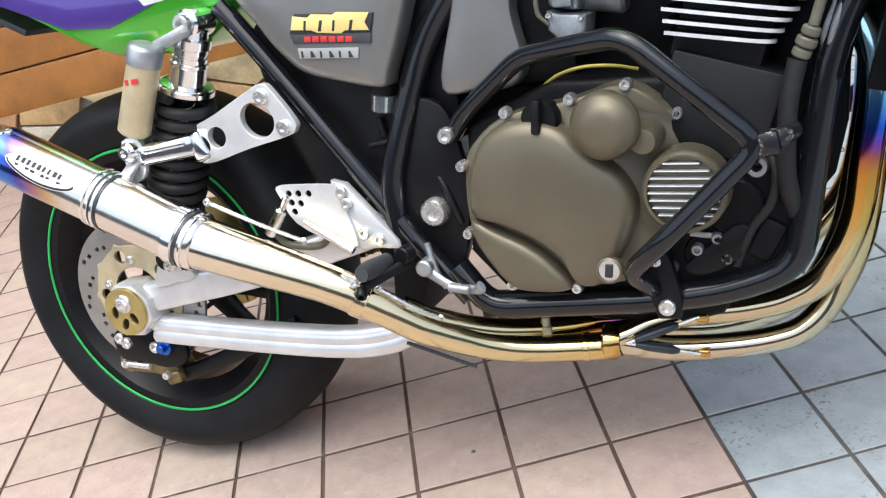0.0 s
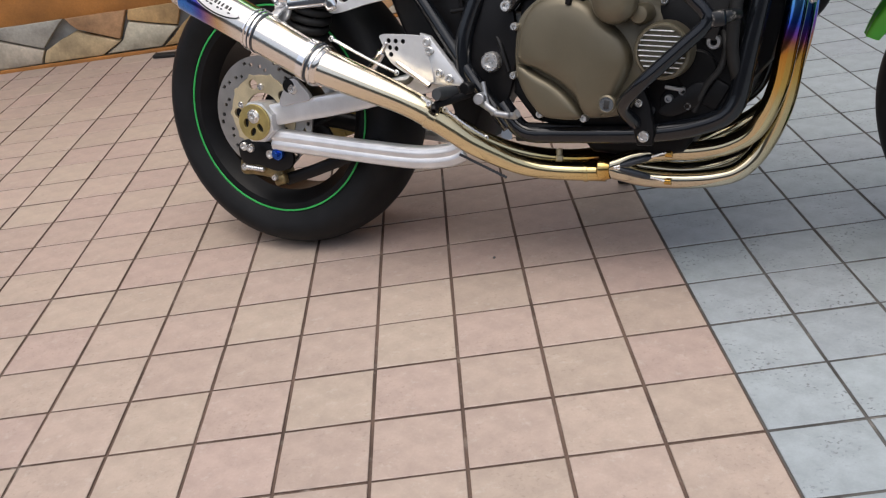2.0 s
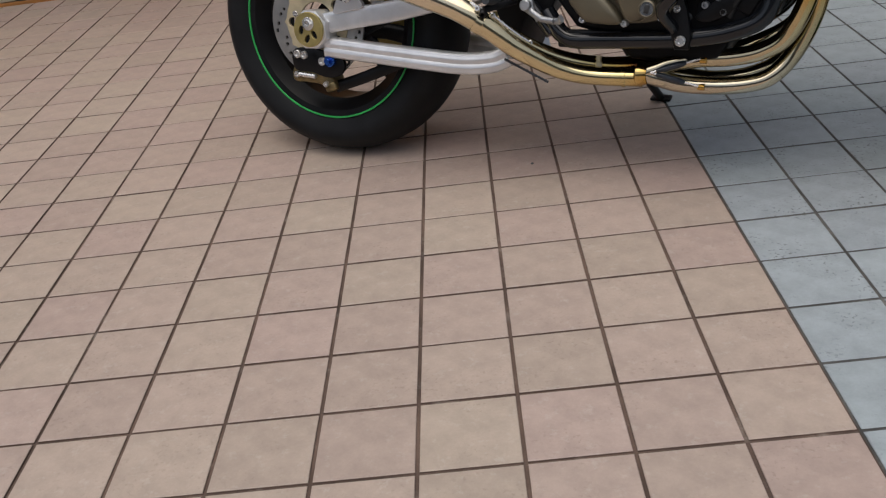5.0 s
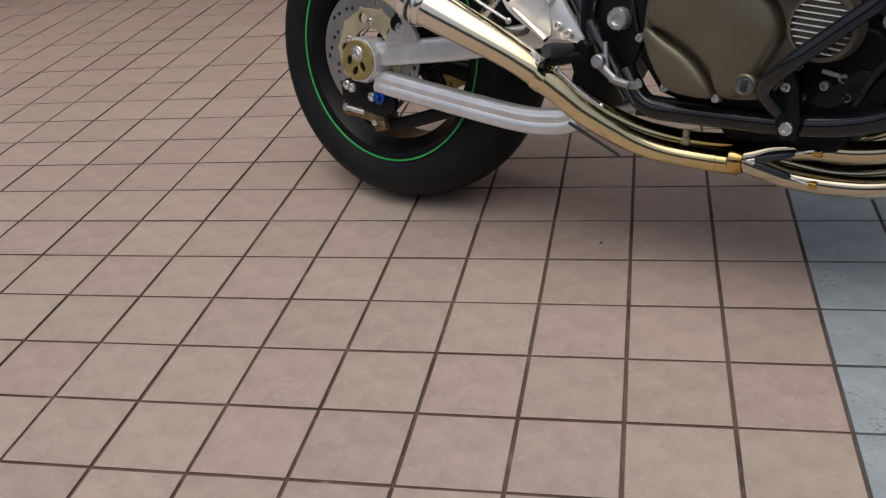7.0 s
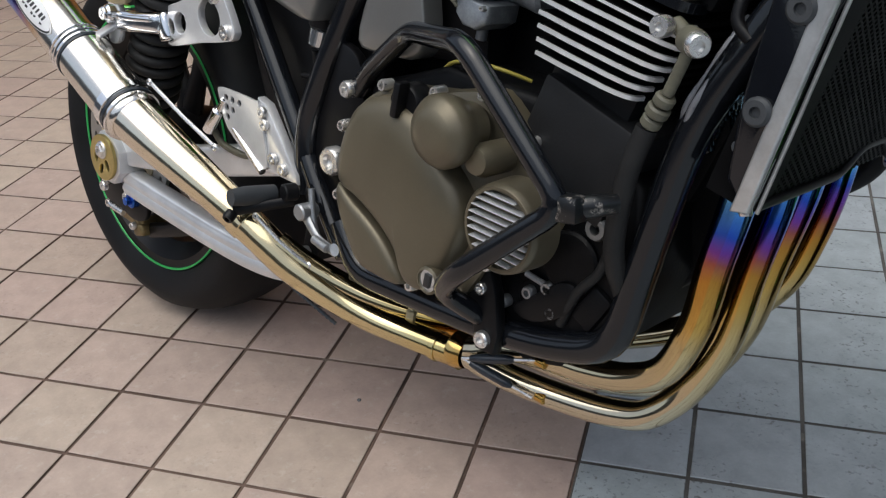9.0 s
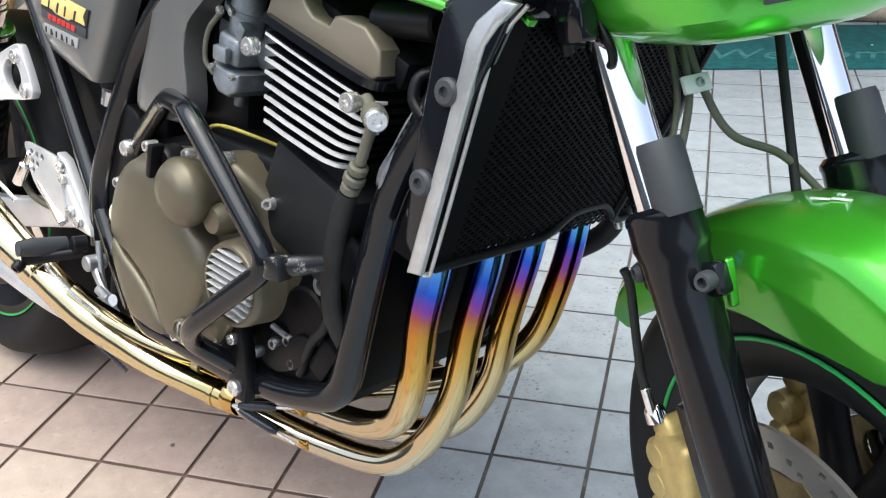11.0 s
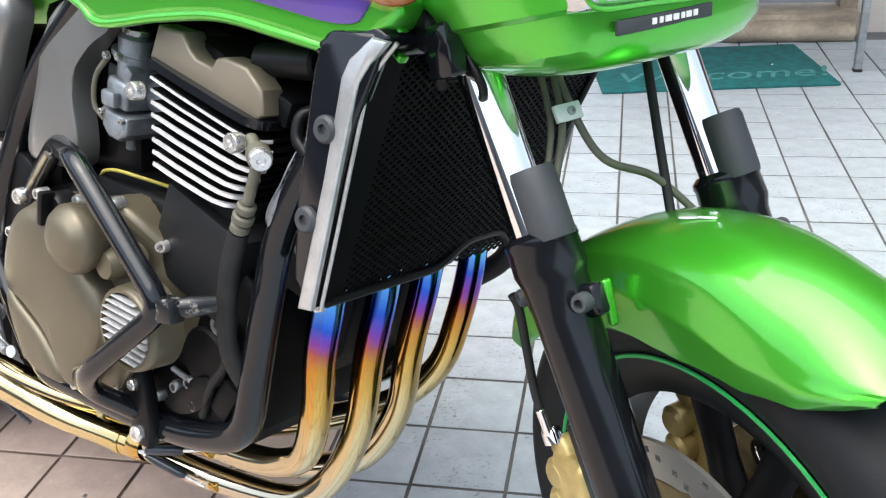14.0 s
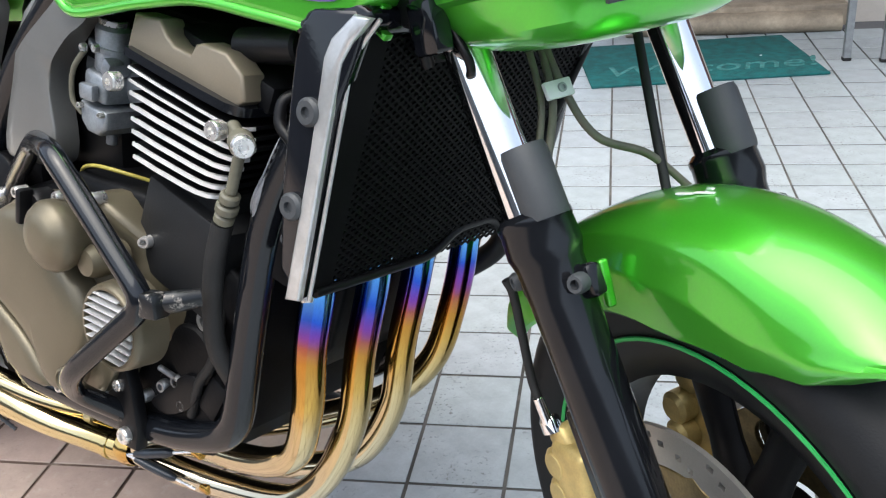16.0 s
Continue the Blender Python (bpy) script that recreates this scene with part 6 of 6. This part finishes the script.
# ---- front end ----
OFF, HALF = 0.035, 0.1105
for s in (-1, 1):
    b = bmesh.new()
    cyl(b, (OFF - 0.007, s * HALF, -0.16), (OFF - 0.007, s * HALF, 0.30), 0.0198, seg=30)
    leg = front("fork_leg", b, chrome, bike, "chrome fork tube with black lower leg")
    b = bmesh.new()
    lathe(b, [(-0.114, 0.0), (-0.114, 0.0265), (-0.119, 0.0320), (-0.124, 0.0325), (-0.126, 0.0315), (-0.146, 0.0325), (-0.158, 0.0290), (-0.19, 0.0275), (-0.45, 0.0255), (-0.495, 0.025), (-0.505, 0.02), (-0.505, 0)], (OFF, s * HALF, 0), (0, 0, 1), 30)
    box(b, (OFF - 0.028, s * HALF, -0.165), (0.03, 0.02, 0.035), (0, 0, 0), 0.005)
    box(b, (OFF + 0.012, s * (HALF - 0.012), -0.182), (0.052, 0.016, 0.028), (0, 0, 0), 0.005)
    box(b, (OFF - 0.04, s * (HALF - 0.010), -0.36), (0.05, 0.018, 0.15), (0, 0, 0), 0.006)
    box(b, (OFF + 0.021, s * HALF, -0.32), (0.012, 0.012, 0.24), (0, 0, 0), 0.005, 3)
    front("lower_leg", b, fork_black, leg, "gloss black fork lower leg")
    b = bmesh.new()
    prof = []
    for i in range(15):
        a = radians(-100 + i * 200 / 14)
        prof.append((math.cos(a), math.sin(a)))
    outer = [[b.verts.new((OFF + 0.018 + c * k, s * HALF + w * k, z)) for c, w in prof] for z, k in ((-0.124, 0.0195), (-0.119, 0.0205), (-0.069, 0.0205), (-0.063, 0.0190))]
    inner = [[b.verts.new((OFF + 0.018 + c * 0.0175, s * HALF + w * 0.0175, z)) for c, w in prof] for z in (-0.124, -0.063)]
    for p, q in zip(outer, outer[1:]):
        for i in range(14):
            b.faces.new((p[i], p[i + 1], q[i + 1], q[i]))
    for i in range(14):
        b.faces.new((inner[0][i], inner[1][i], inner[1][i + 1], inner[0][i + 1]))
        b.faces.new((outer[-1][i], outer[-1][i + 1], inner[1][i + 1], inner[1][i]))
        b.faces.new((outer[0][i], inner[0][i], inner[0][i + 1], outer[0][i + 1]))
    b.faces.new((outer[0][0], outer[1][0], outer[2][0], outer[3][0], inner[1][0], inner[0][0]))
    b.faces.new((outer[0][-1], inner[0][-1], inner[1][-1], outer[3][-1], outer[2][-1], outer[1][-1]))
    front("fork_guard", b, guard_grey, leg, "dark grey plastic fork guard")
    for q in ((OFF + 0.036, s * (HALF + 0.002), -0.180), (OFF - 0.045, s * HALF, -0.165)):
        b = bmesh.new()
        bolt(b, q, (0.4 if q[0] > OFF else -0.3, s, 0), 0.0085, 0.012)
        front("fork_bolt", b, guard_grey, leg)
    b = bmesh.new()
    box(b, (OFF - 0.01, s * HALF, 0.10), (0.07, 0.06, 0.05), (0, 0, 0), 0.012)
    front("clamp", b, black_satin, leg)
b = bmesh.new()
box(b, (OFF - 0.03, 0, 0.10), (0.07, 0.20, 0.035), (0, 0, 0), 0.01)
cyl(b, (0, 0, 0.06), (0, 0, 0.30), 0.03)
front("steering_stem", b, black_satin, bike, "black fork yoke and steering stem")

FC = (0.0153, 0.0066, -0.4770)
fw = wheel("front_wheel", FC, 0.2215, 0.047, 0.2980, 0.060, front_w, 62)
for s in (-1, 1):
    b = bmesh.new()
    disc(b, FC, s * 0.068, 0.118, 0.155, 0.005, 120, 6)
    front_w("brake_disc", b, steel, fw, "drilled steel brake disc")
    p = carrier(None, FC, s * 0.068, 0.045, 0.121, 6, 0.006)
    front_w("disc_carrier", p, calliper_dark, fw, "dull gold disc carrier")

# front mudguard: a shell over the wheel
def along(x, table):
    """A smooth run through a few stations."""
    if x <= table[0][0]:
        return table[0][1]
    for (x0, y0), (x1, y1) in zip(table, table[1:]):
        if x <= x1:
            return y0 + (y1 - y0) * (x - x0) / (x1 - x0)
    return table[-1][1]


b = bmesh.new()
N = 40
grid_o, grid_i = [], []
for i in range(N + 1):
    f = i / N
    deg = 128 - 95.5 * f
    a = radians(deg)
    crown = 0.343 + 0.010 * max(0, math.cos(a))
    # lower edge of the skirt, and the two creases along its side
    edge = min(along(deg, ((32, 0.338), (35, 0.313), (40, 0.283), (50, 0.256), (65, 0.2455), (73, 0.2465), (89, 0.260), (100, 0.264), (128, 0.307))), crown - 0.012)
    low = max(along(deg, ((45, 0.281), (57, 0.283), (70, 0.287), (84, 0.299), (100, 0.312), (128, 0.324))), edge + 0.3 * (crown - edge))
    high = max(along(deg, ((43, 0.310), (51, 0.314), (59, 0.321), (70, 0.324), (128, 0.332))), low + 0.35 * (crown - low))
    wid = 0.070
    if deg < 40:
        wid = 0.070 - 0.024 * ((40 - deg) / 10) ** 2
    if deg > 118:
        wid = 0.070 - 0.012 * ((deg - 118) / 10)
    row = [(-wid * 0.93, edge), (-wid * 0.965, edge + (low - edge) * 0.4), (-wid * 0.995, low - 0.003), (-wid * 1.0, low), (-wid * 0.99, low + 0.003), (-wid * 0.955, (low + high) / 2), (-wid * 0.91, high - 0.002),
           (-wid * 0.89, high + 0.001), (-wid * 0.80, high + (crown - high) * 0.34), (-wid * 0.62, high + (crown - high) * 0.64), (-wid * 0.42, high + (crown - high) * 0.85), (-wid * 0.20, high + (crown - high) * 0.965), (0, crown)]
    row = row + [(-y, r) for y, r in row[-2::-1]]
    grid_o.append([b.verts.new((FC[0] + r * math.cos(a), FC[1] + y, FC[2] + r * math.sin(a))) for y, r in row])
    grid_i.append([b.verts.new((FC[0] + (r - 0.0035) * math.cos(a), FC[1] + y * 0.95, FC[2] + (r - 0.0035) * math.sin(a))) for y, r in row])
m = len(row)
for g, flip in ((grid_o, False), (grid_i, True)):
    for p, q in zip(g, g[1:]):
        for j in range(m - 1):
            v = (p[j], q[j], q[j + 1], p[j + 1])
            b.faces.new(v[::-1] if flip else v)
for j in range(m - 1):
    b.faces.new((grid_o[0][j], grid_o[0][j + 1], grid_i[0][j + 1], grid_i[0][j]))
    b.faces.new((grid_o[-1][j], grid_i[-1][j], grid_i[-1][j + 1], grid_o[-1][j + 1]))
for p, q, r, s_ in zip(grid_o, grid_o[1:], grid_i, grid_i[1:]):
    b.faces.new((p[0], r[0], s_[0], q[0]))
    b.faces.new((p[-1], q[-1], s_[-1], r[-1]))
guard = front_w("front_mudguard", b, green, bike, "glossy lime green front mudguard", 24)
for s in (-1, 1):
    b = bmesh.new()
    box(b, (OFF + 0.010, s * 0.072, -0.190), (0.008, 0.010, 0.042), (0, 12, 0), 0.003, 3)
    front("mudguard_bracket", b, green, guard)
b = bmesh.new()
for dp, dq in ((0.0, 0.0), (0.008, -0.005)):
    a = radians(72 - dp * 300)
    box(b, (FC[0] + 0.3470 * math.cos(a), -0.006 + dp, FC[2] + 0.3470 * math.sin(a)), (0.016, 0.0042, 0.0012), (0, 17 + dp * 300, 22), 0)
front_w("marking", b, white_paint, guard, "small white marking")

# front calipers and hose
for s in (-1, 1):
    b = bmesh.new()
    box(b, (-0.078, s * 0.085, -0.388), (0.056, 0.032, 0.112), (0, 20, 0), 0.010, 3)
    box(b, (-0.077, s * 0.080, -0.332), (0.03, 0.03, 0.03), (0, -20, 0), 0.008, 3)
    cal_f = front_w("front_caliper", b, calliper_gold, bike, "gold front brake caliper")
    for k in range(3):
        b = bmesh.new()
        cyl(b, (-0.090 - 0.012 * k, s * 0.102, -0.354 - k * 0.031), (-0.090 - 0.012 * k, s * 0.048, -0.354 - k * 0.031), 0.0180, bev=0.005)
        front_w("piston_housing", b, calliper_gold, cal_f)
    b = bmesh.new()
    bolt(b, (-0.079, s * 0.093, -0.321), (0, 0, 1), 0.0105, 0.016)
    bolt(b, (-0.020, s * 0.105, -0.415), (0, s, 0), 0.011, 0.014)
    cyl(b, (-0.072, s * 0.100, -0.283), (-0.077, s * 0.097, -0.316), 0.0052)
    for piece in islands(b):
        front_w("caliper_bolt", piece, chrome, cal_f)
    b = bmesh.new()
    tube(b, [(-0.072, s * 0.100, -0.286), (-0.071, s * 0.100, -0.264), (-0.059, s * 0.100, -0.225), (-0.042, s * 0.102, -0.182), (-0.038, s * 0.106, -0.166)], 0.0045)
    front_w("brake_hose", b, rubber_part, cal_f)
b = bmesh.new()
tube(b, [(0.03, -0.036, 0.05), (0.03, -0.032, -0.02), (0.03, -0.016, -0.07), (0.03, 0.032, -0.099), (0.03, 0.066, -0.142)], 0.0038)
front("speedometer_cable", b, olive_hose, bike, "olive rubber cable")
b = bmesh.new()
tube(b, [(0.03, 0.080, 0.06), (0.03, 0.071, 0.015), (0.03, 0.053, -0.063), (0.03, 0.036, -0.140)], 0.0046)
front("control_cable", b, rubber_part, bike, "black control cable")
b = bmesh.new()
tube(b, [(0.028, -0.034, 0.05), (0.028, -0.040, 0.0), (0.028, -0.048, -0.035), (0.025, -0.075, -0.085)], 0.0036)
front("control_cable", b, olive_hose, bike, "olive control cable")
b = bmesh.new()
tube(b, [(0.024, -0.046, 0.05), (0.024, -0.050, 0.0), (0.024, -0.058, -0.035), (0.021, -0.084, -0.085)], 0.0032)
front("control_cable", b, olive_hose, bike, "olive control cable")
b = bmesh.new()
box(b, (0.036, -0.042, -0.022), (0.005, 0.029, 0.016), (0, 0, 0), 0.0015)
clampb = front("cable_clamp", b, white_paint, bike, "white cable clamp with socket screw")
b = bmesh.new()
bolt(b, (0.0385, -0.040, -0.022), (1, 0, 0), 0.0042, 0.003)
front("screw", b, cast, clampb)

# headlight cowl, lens, badge, indicator
b = bmesh.new()
lay = [(-0.022, 0.080, 0.030, 0.045), (-0.020, 0.074, 0.052, 0.070), (-0.014, 0.064, 0.075, 0.090), (-0.002, 0.050, 0.098, 0.108), (0.012, 0.039, 0.111, 0.115), (0.026, 0.032, 0.1185, 0.1205), (0.030, 0.030, 0.1245, 0.1265), (0.06, 0.015, 0.138, 0.135), (0.12, 0.0, 0.152, 0.150), (0.20, -0.02, 0.15, 0.15), (0.27, -0.05, 0.12, 0.13)]
rings = []
for q, pc, a_, w_ in lay:
    rr = []
    for i in range(40):
        t = 2 * math.pi * i / 40
        c, s = math.cos(t), math.sin(t)
        rr.append(b.verts.new((pc + math.copysign(abs(c) ** 0.75, c) * a_, 0.006 + math.copysign(abs(s) ** 0.75, s) * (w_ + 0.006) * (1.16 if s > 0 else 1.0), q + 0.018)))
    rings.append(rr)
for p, q in zip(rings, rings[1:]):
    for i in range(40):
        b.faces.new((p[i], q[i], q[(i + 1) % 40], p[(i + 1) % 40]))
b.faces.new(rings[0])
b.faces.new(rings[-1])
cowl = front_c("headlight_cowl", b, green, bike, "glossy lime green headlight cowl", 32)
b = bmesh.new()
dome(b, [(y, q) for y, q in flat2([(-0.058, 0.056), (-0.046, 0.042), (0.05, 0.036), (0.078, 0.046), (0.084, 0.13), (0.06, 0.155), (-0.04, 0.155), (-0.060, 0.13)], 3)], [(1.0, -0.02), (1.0, 0.0), (0.96, 0.006), (0.6, 0.014), (0.2, 0.017)])
b.transform(Matrix.Translation((0.145, -0.033, 0.001)) @ Matrix(((0, 1, 0, 0), (1, 0, 0, 0), (0, 0, 1, 0), (0, 0, 0, 1))))
front_c("headlight_lens", b, lens_glass, cowl, "clear headlight lens", 60)
b = bmesh.new()
tube(b, [(0.1525, y - 0.033, q + 0.001) for y, q in ((-0.061, 0.080), (-0.059, 0.056), (-0.046, 0.043), (0.0, 0.040), (0.05, 0.038), (0.076, 0.048), (0.082, 0.075))], 0.0020, seg=8)
front_c("lens_trim", b, green, cowl, "green rim round the headlight lens")
b = bmesh.new()
box(b, (0.148, -0.016, 0.028), (0.004, 0.096, 0.011), (0, 12, 0), 0.001)
bd = front_c("badge", b, guard_grey, cowl, "grey badge with pale bars")
for at, wd in ((-0.016, 0.004), (-0.009, 0.003), (-0.002, 0.006), (0.006, 0.005), (0.013, 0.003), (0.019, 0.005), (0.026, 0.004)):
    b = bmesh.new()
    box(b, (0.1502, at - 0.013, 0.028), (0.002, wd, 0.0045), (0, 12, 0), 0)
    front_c("bar", b, white_paint, bd)
b = bmesh.new()
tube(b, [(0.0, -0.115, 0.075), (0.01, -0.145, 0.083), (0.045, -0.176, 0.106)], 0.011, seg=14)
ind = front("indicator", b, black_plastic, bike, "amber front indicator on a black stalk")
b = bmesh.new()
lathe(b, [(-0.034, 0.0), (-0.034, 0.014), (-0.022, 0.028), (0.0, 0.034), (0.014, 0.032), (0.024, 0.022), (0.028, 0)], (0.075, -0.186, 0.118), (1, -0.15, 0.1), 26)
front("indicator_lens", b, amber, ind, "amber lens")
b = bmesh.new()
bolt(b, (0.018, -0.163, 0.088), (0.5, -0.85, 0), 0.012, 0.014)
front("stalk_bolt", b, guard_grey, ind)
b = bmesh.new()
box(b, (-0.02, -0.10, 0.065), (0.05, 0.05, 0.05), (0, 20, 0), 0.01)
box(b, (0.0, -0.145, 0.092), (0.060, 0.030, 0.032), (0, 10, 18), 0.006)
brk = front("headlight_bracket", b, black_satin, bike, "black headlight bracket and wiring")
b = bmesh.new()
box(b, (0.050, -0.150, 0.050), (0.030, 0.020, 0.045), (0, 14, 10), 0.004)
front("connector", b, black_gloss, brk)
b = bmesh.new()
cyl(b, (0.035, -0.115, 0.075), (0.035, -0.160, 0.075), 0.018)
front("horn_boss", b, black_satin, brk)
b = bmesh.new()
tube(b, [(0.05, -0.135, 0.06), (0.055, -0.13, 0.015), (0.03, -0.12, 0.01), (0.02, -0.115, 0.05)], 0.004)
tube(b, [(0.02, -0.14, 0.11), (0.03, -0.15, 0.06), (0.01, -0.14, 0.03)], 0.006)
for piece in islands(b):
    front("wire", piece, black_satin, brk)
b = bmesh.new()
box(b, (0.0, 0.10, 0.065), (0.05, 0.05, 0.05), (0, 20, 0), 0.01)
front("bracket_block", b, black_satin, brk)

# side stand on the far side
b = bmesh.new()
tube(b, [(0.60, 0.14, 0.29), (0.63, 0.26, 0.18), (0.650, 0.395, 0.090)], 0.010)
box(b, (0.650, 0.400, 0.089), (0.05, 0.03, 0.008), (12, 0, 0), 0.003)
part("side_stand", b, black_satin, bike, "black side stand")

AT = Vector((0, 0, 0))
# ---- paving tiles ----
def paving(parent, i0, i1, j0, j1, near, mat_near, mat_far, mat_side, joint):
    one = bmesh.new()
    tile_mesh(one, 0, 0, 0, joint)
    me_ = bpy.data.meshes.new("tile")
    one.to_mesh(me_)
    one.free()
    me_.materials.append(mat_near)
    me_.materials.append(mat_side)
    rest = bmesh.new()
    r = random.Random(7)
    for i in range(i0, i1):
        for j in range(j0, j1):
            z = r.uniform(-0.0006, 0.0006)
            if near[0] <= i < near[1] and near[2] <= j < near[3]:
                ob = new("tile", me_)
                ob.parent = parent
                ob.matrix_parent_inverse = Matrix.Identity(4)
                ob.location = ((i + 0.5) * T, (j + 0.5) * T, z)
                ob.rotation_euler = (r.uniform(-0.002, 0.002), r.uniform(-0.002, 0.002), r.uniform(-0.003, 0.003))
            else:
                tile_mesh(rest, (i + 0.5) * T, (j + 0.5) * T, z, joint)
    ob = part("tile_field", rest, mat_far, parent, "paving tiles further off", 20)
    ob.data.materials.append(mat_side)
    ob["kind"] = "stuff"


paving(pavement_pink, -40, 0, -30, 16, (-14, 0, -10, 11), tile_pink, tile_pink_far, grout, JOINT)
paving(pavement_grey, 0, 30, -30, 20, (0, 12, -5, 17), tile_grey, tile_grey_far, grout_grey, 0.0058)
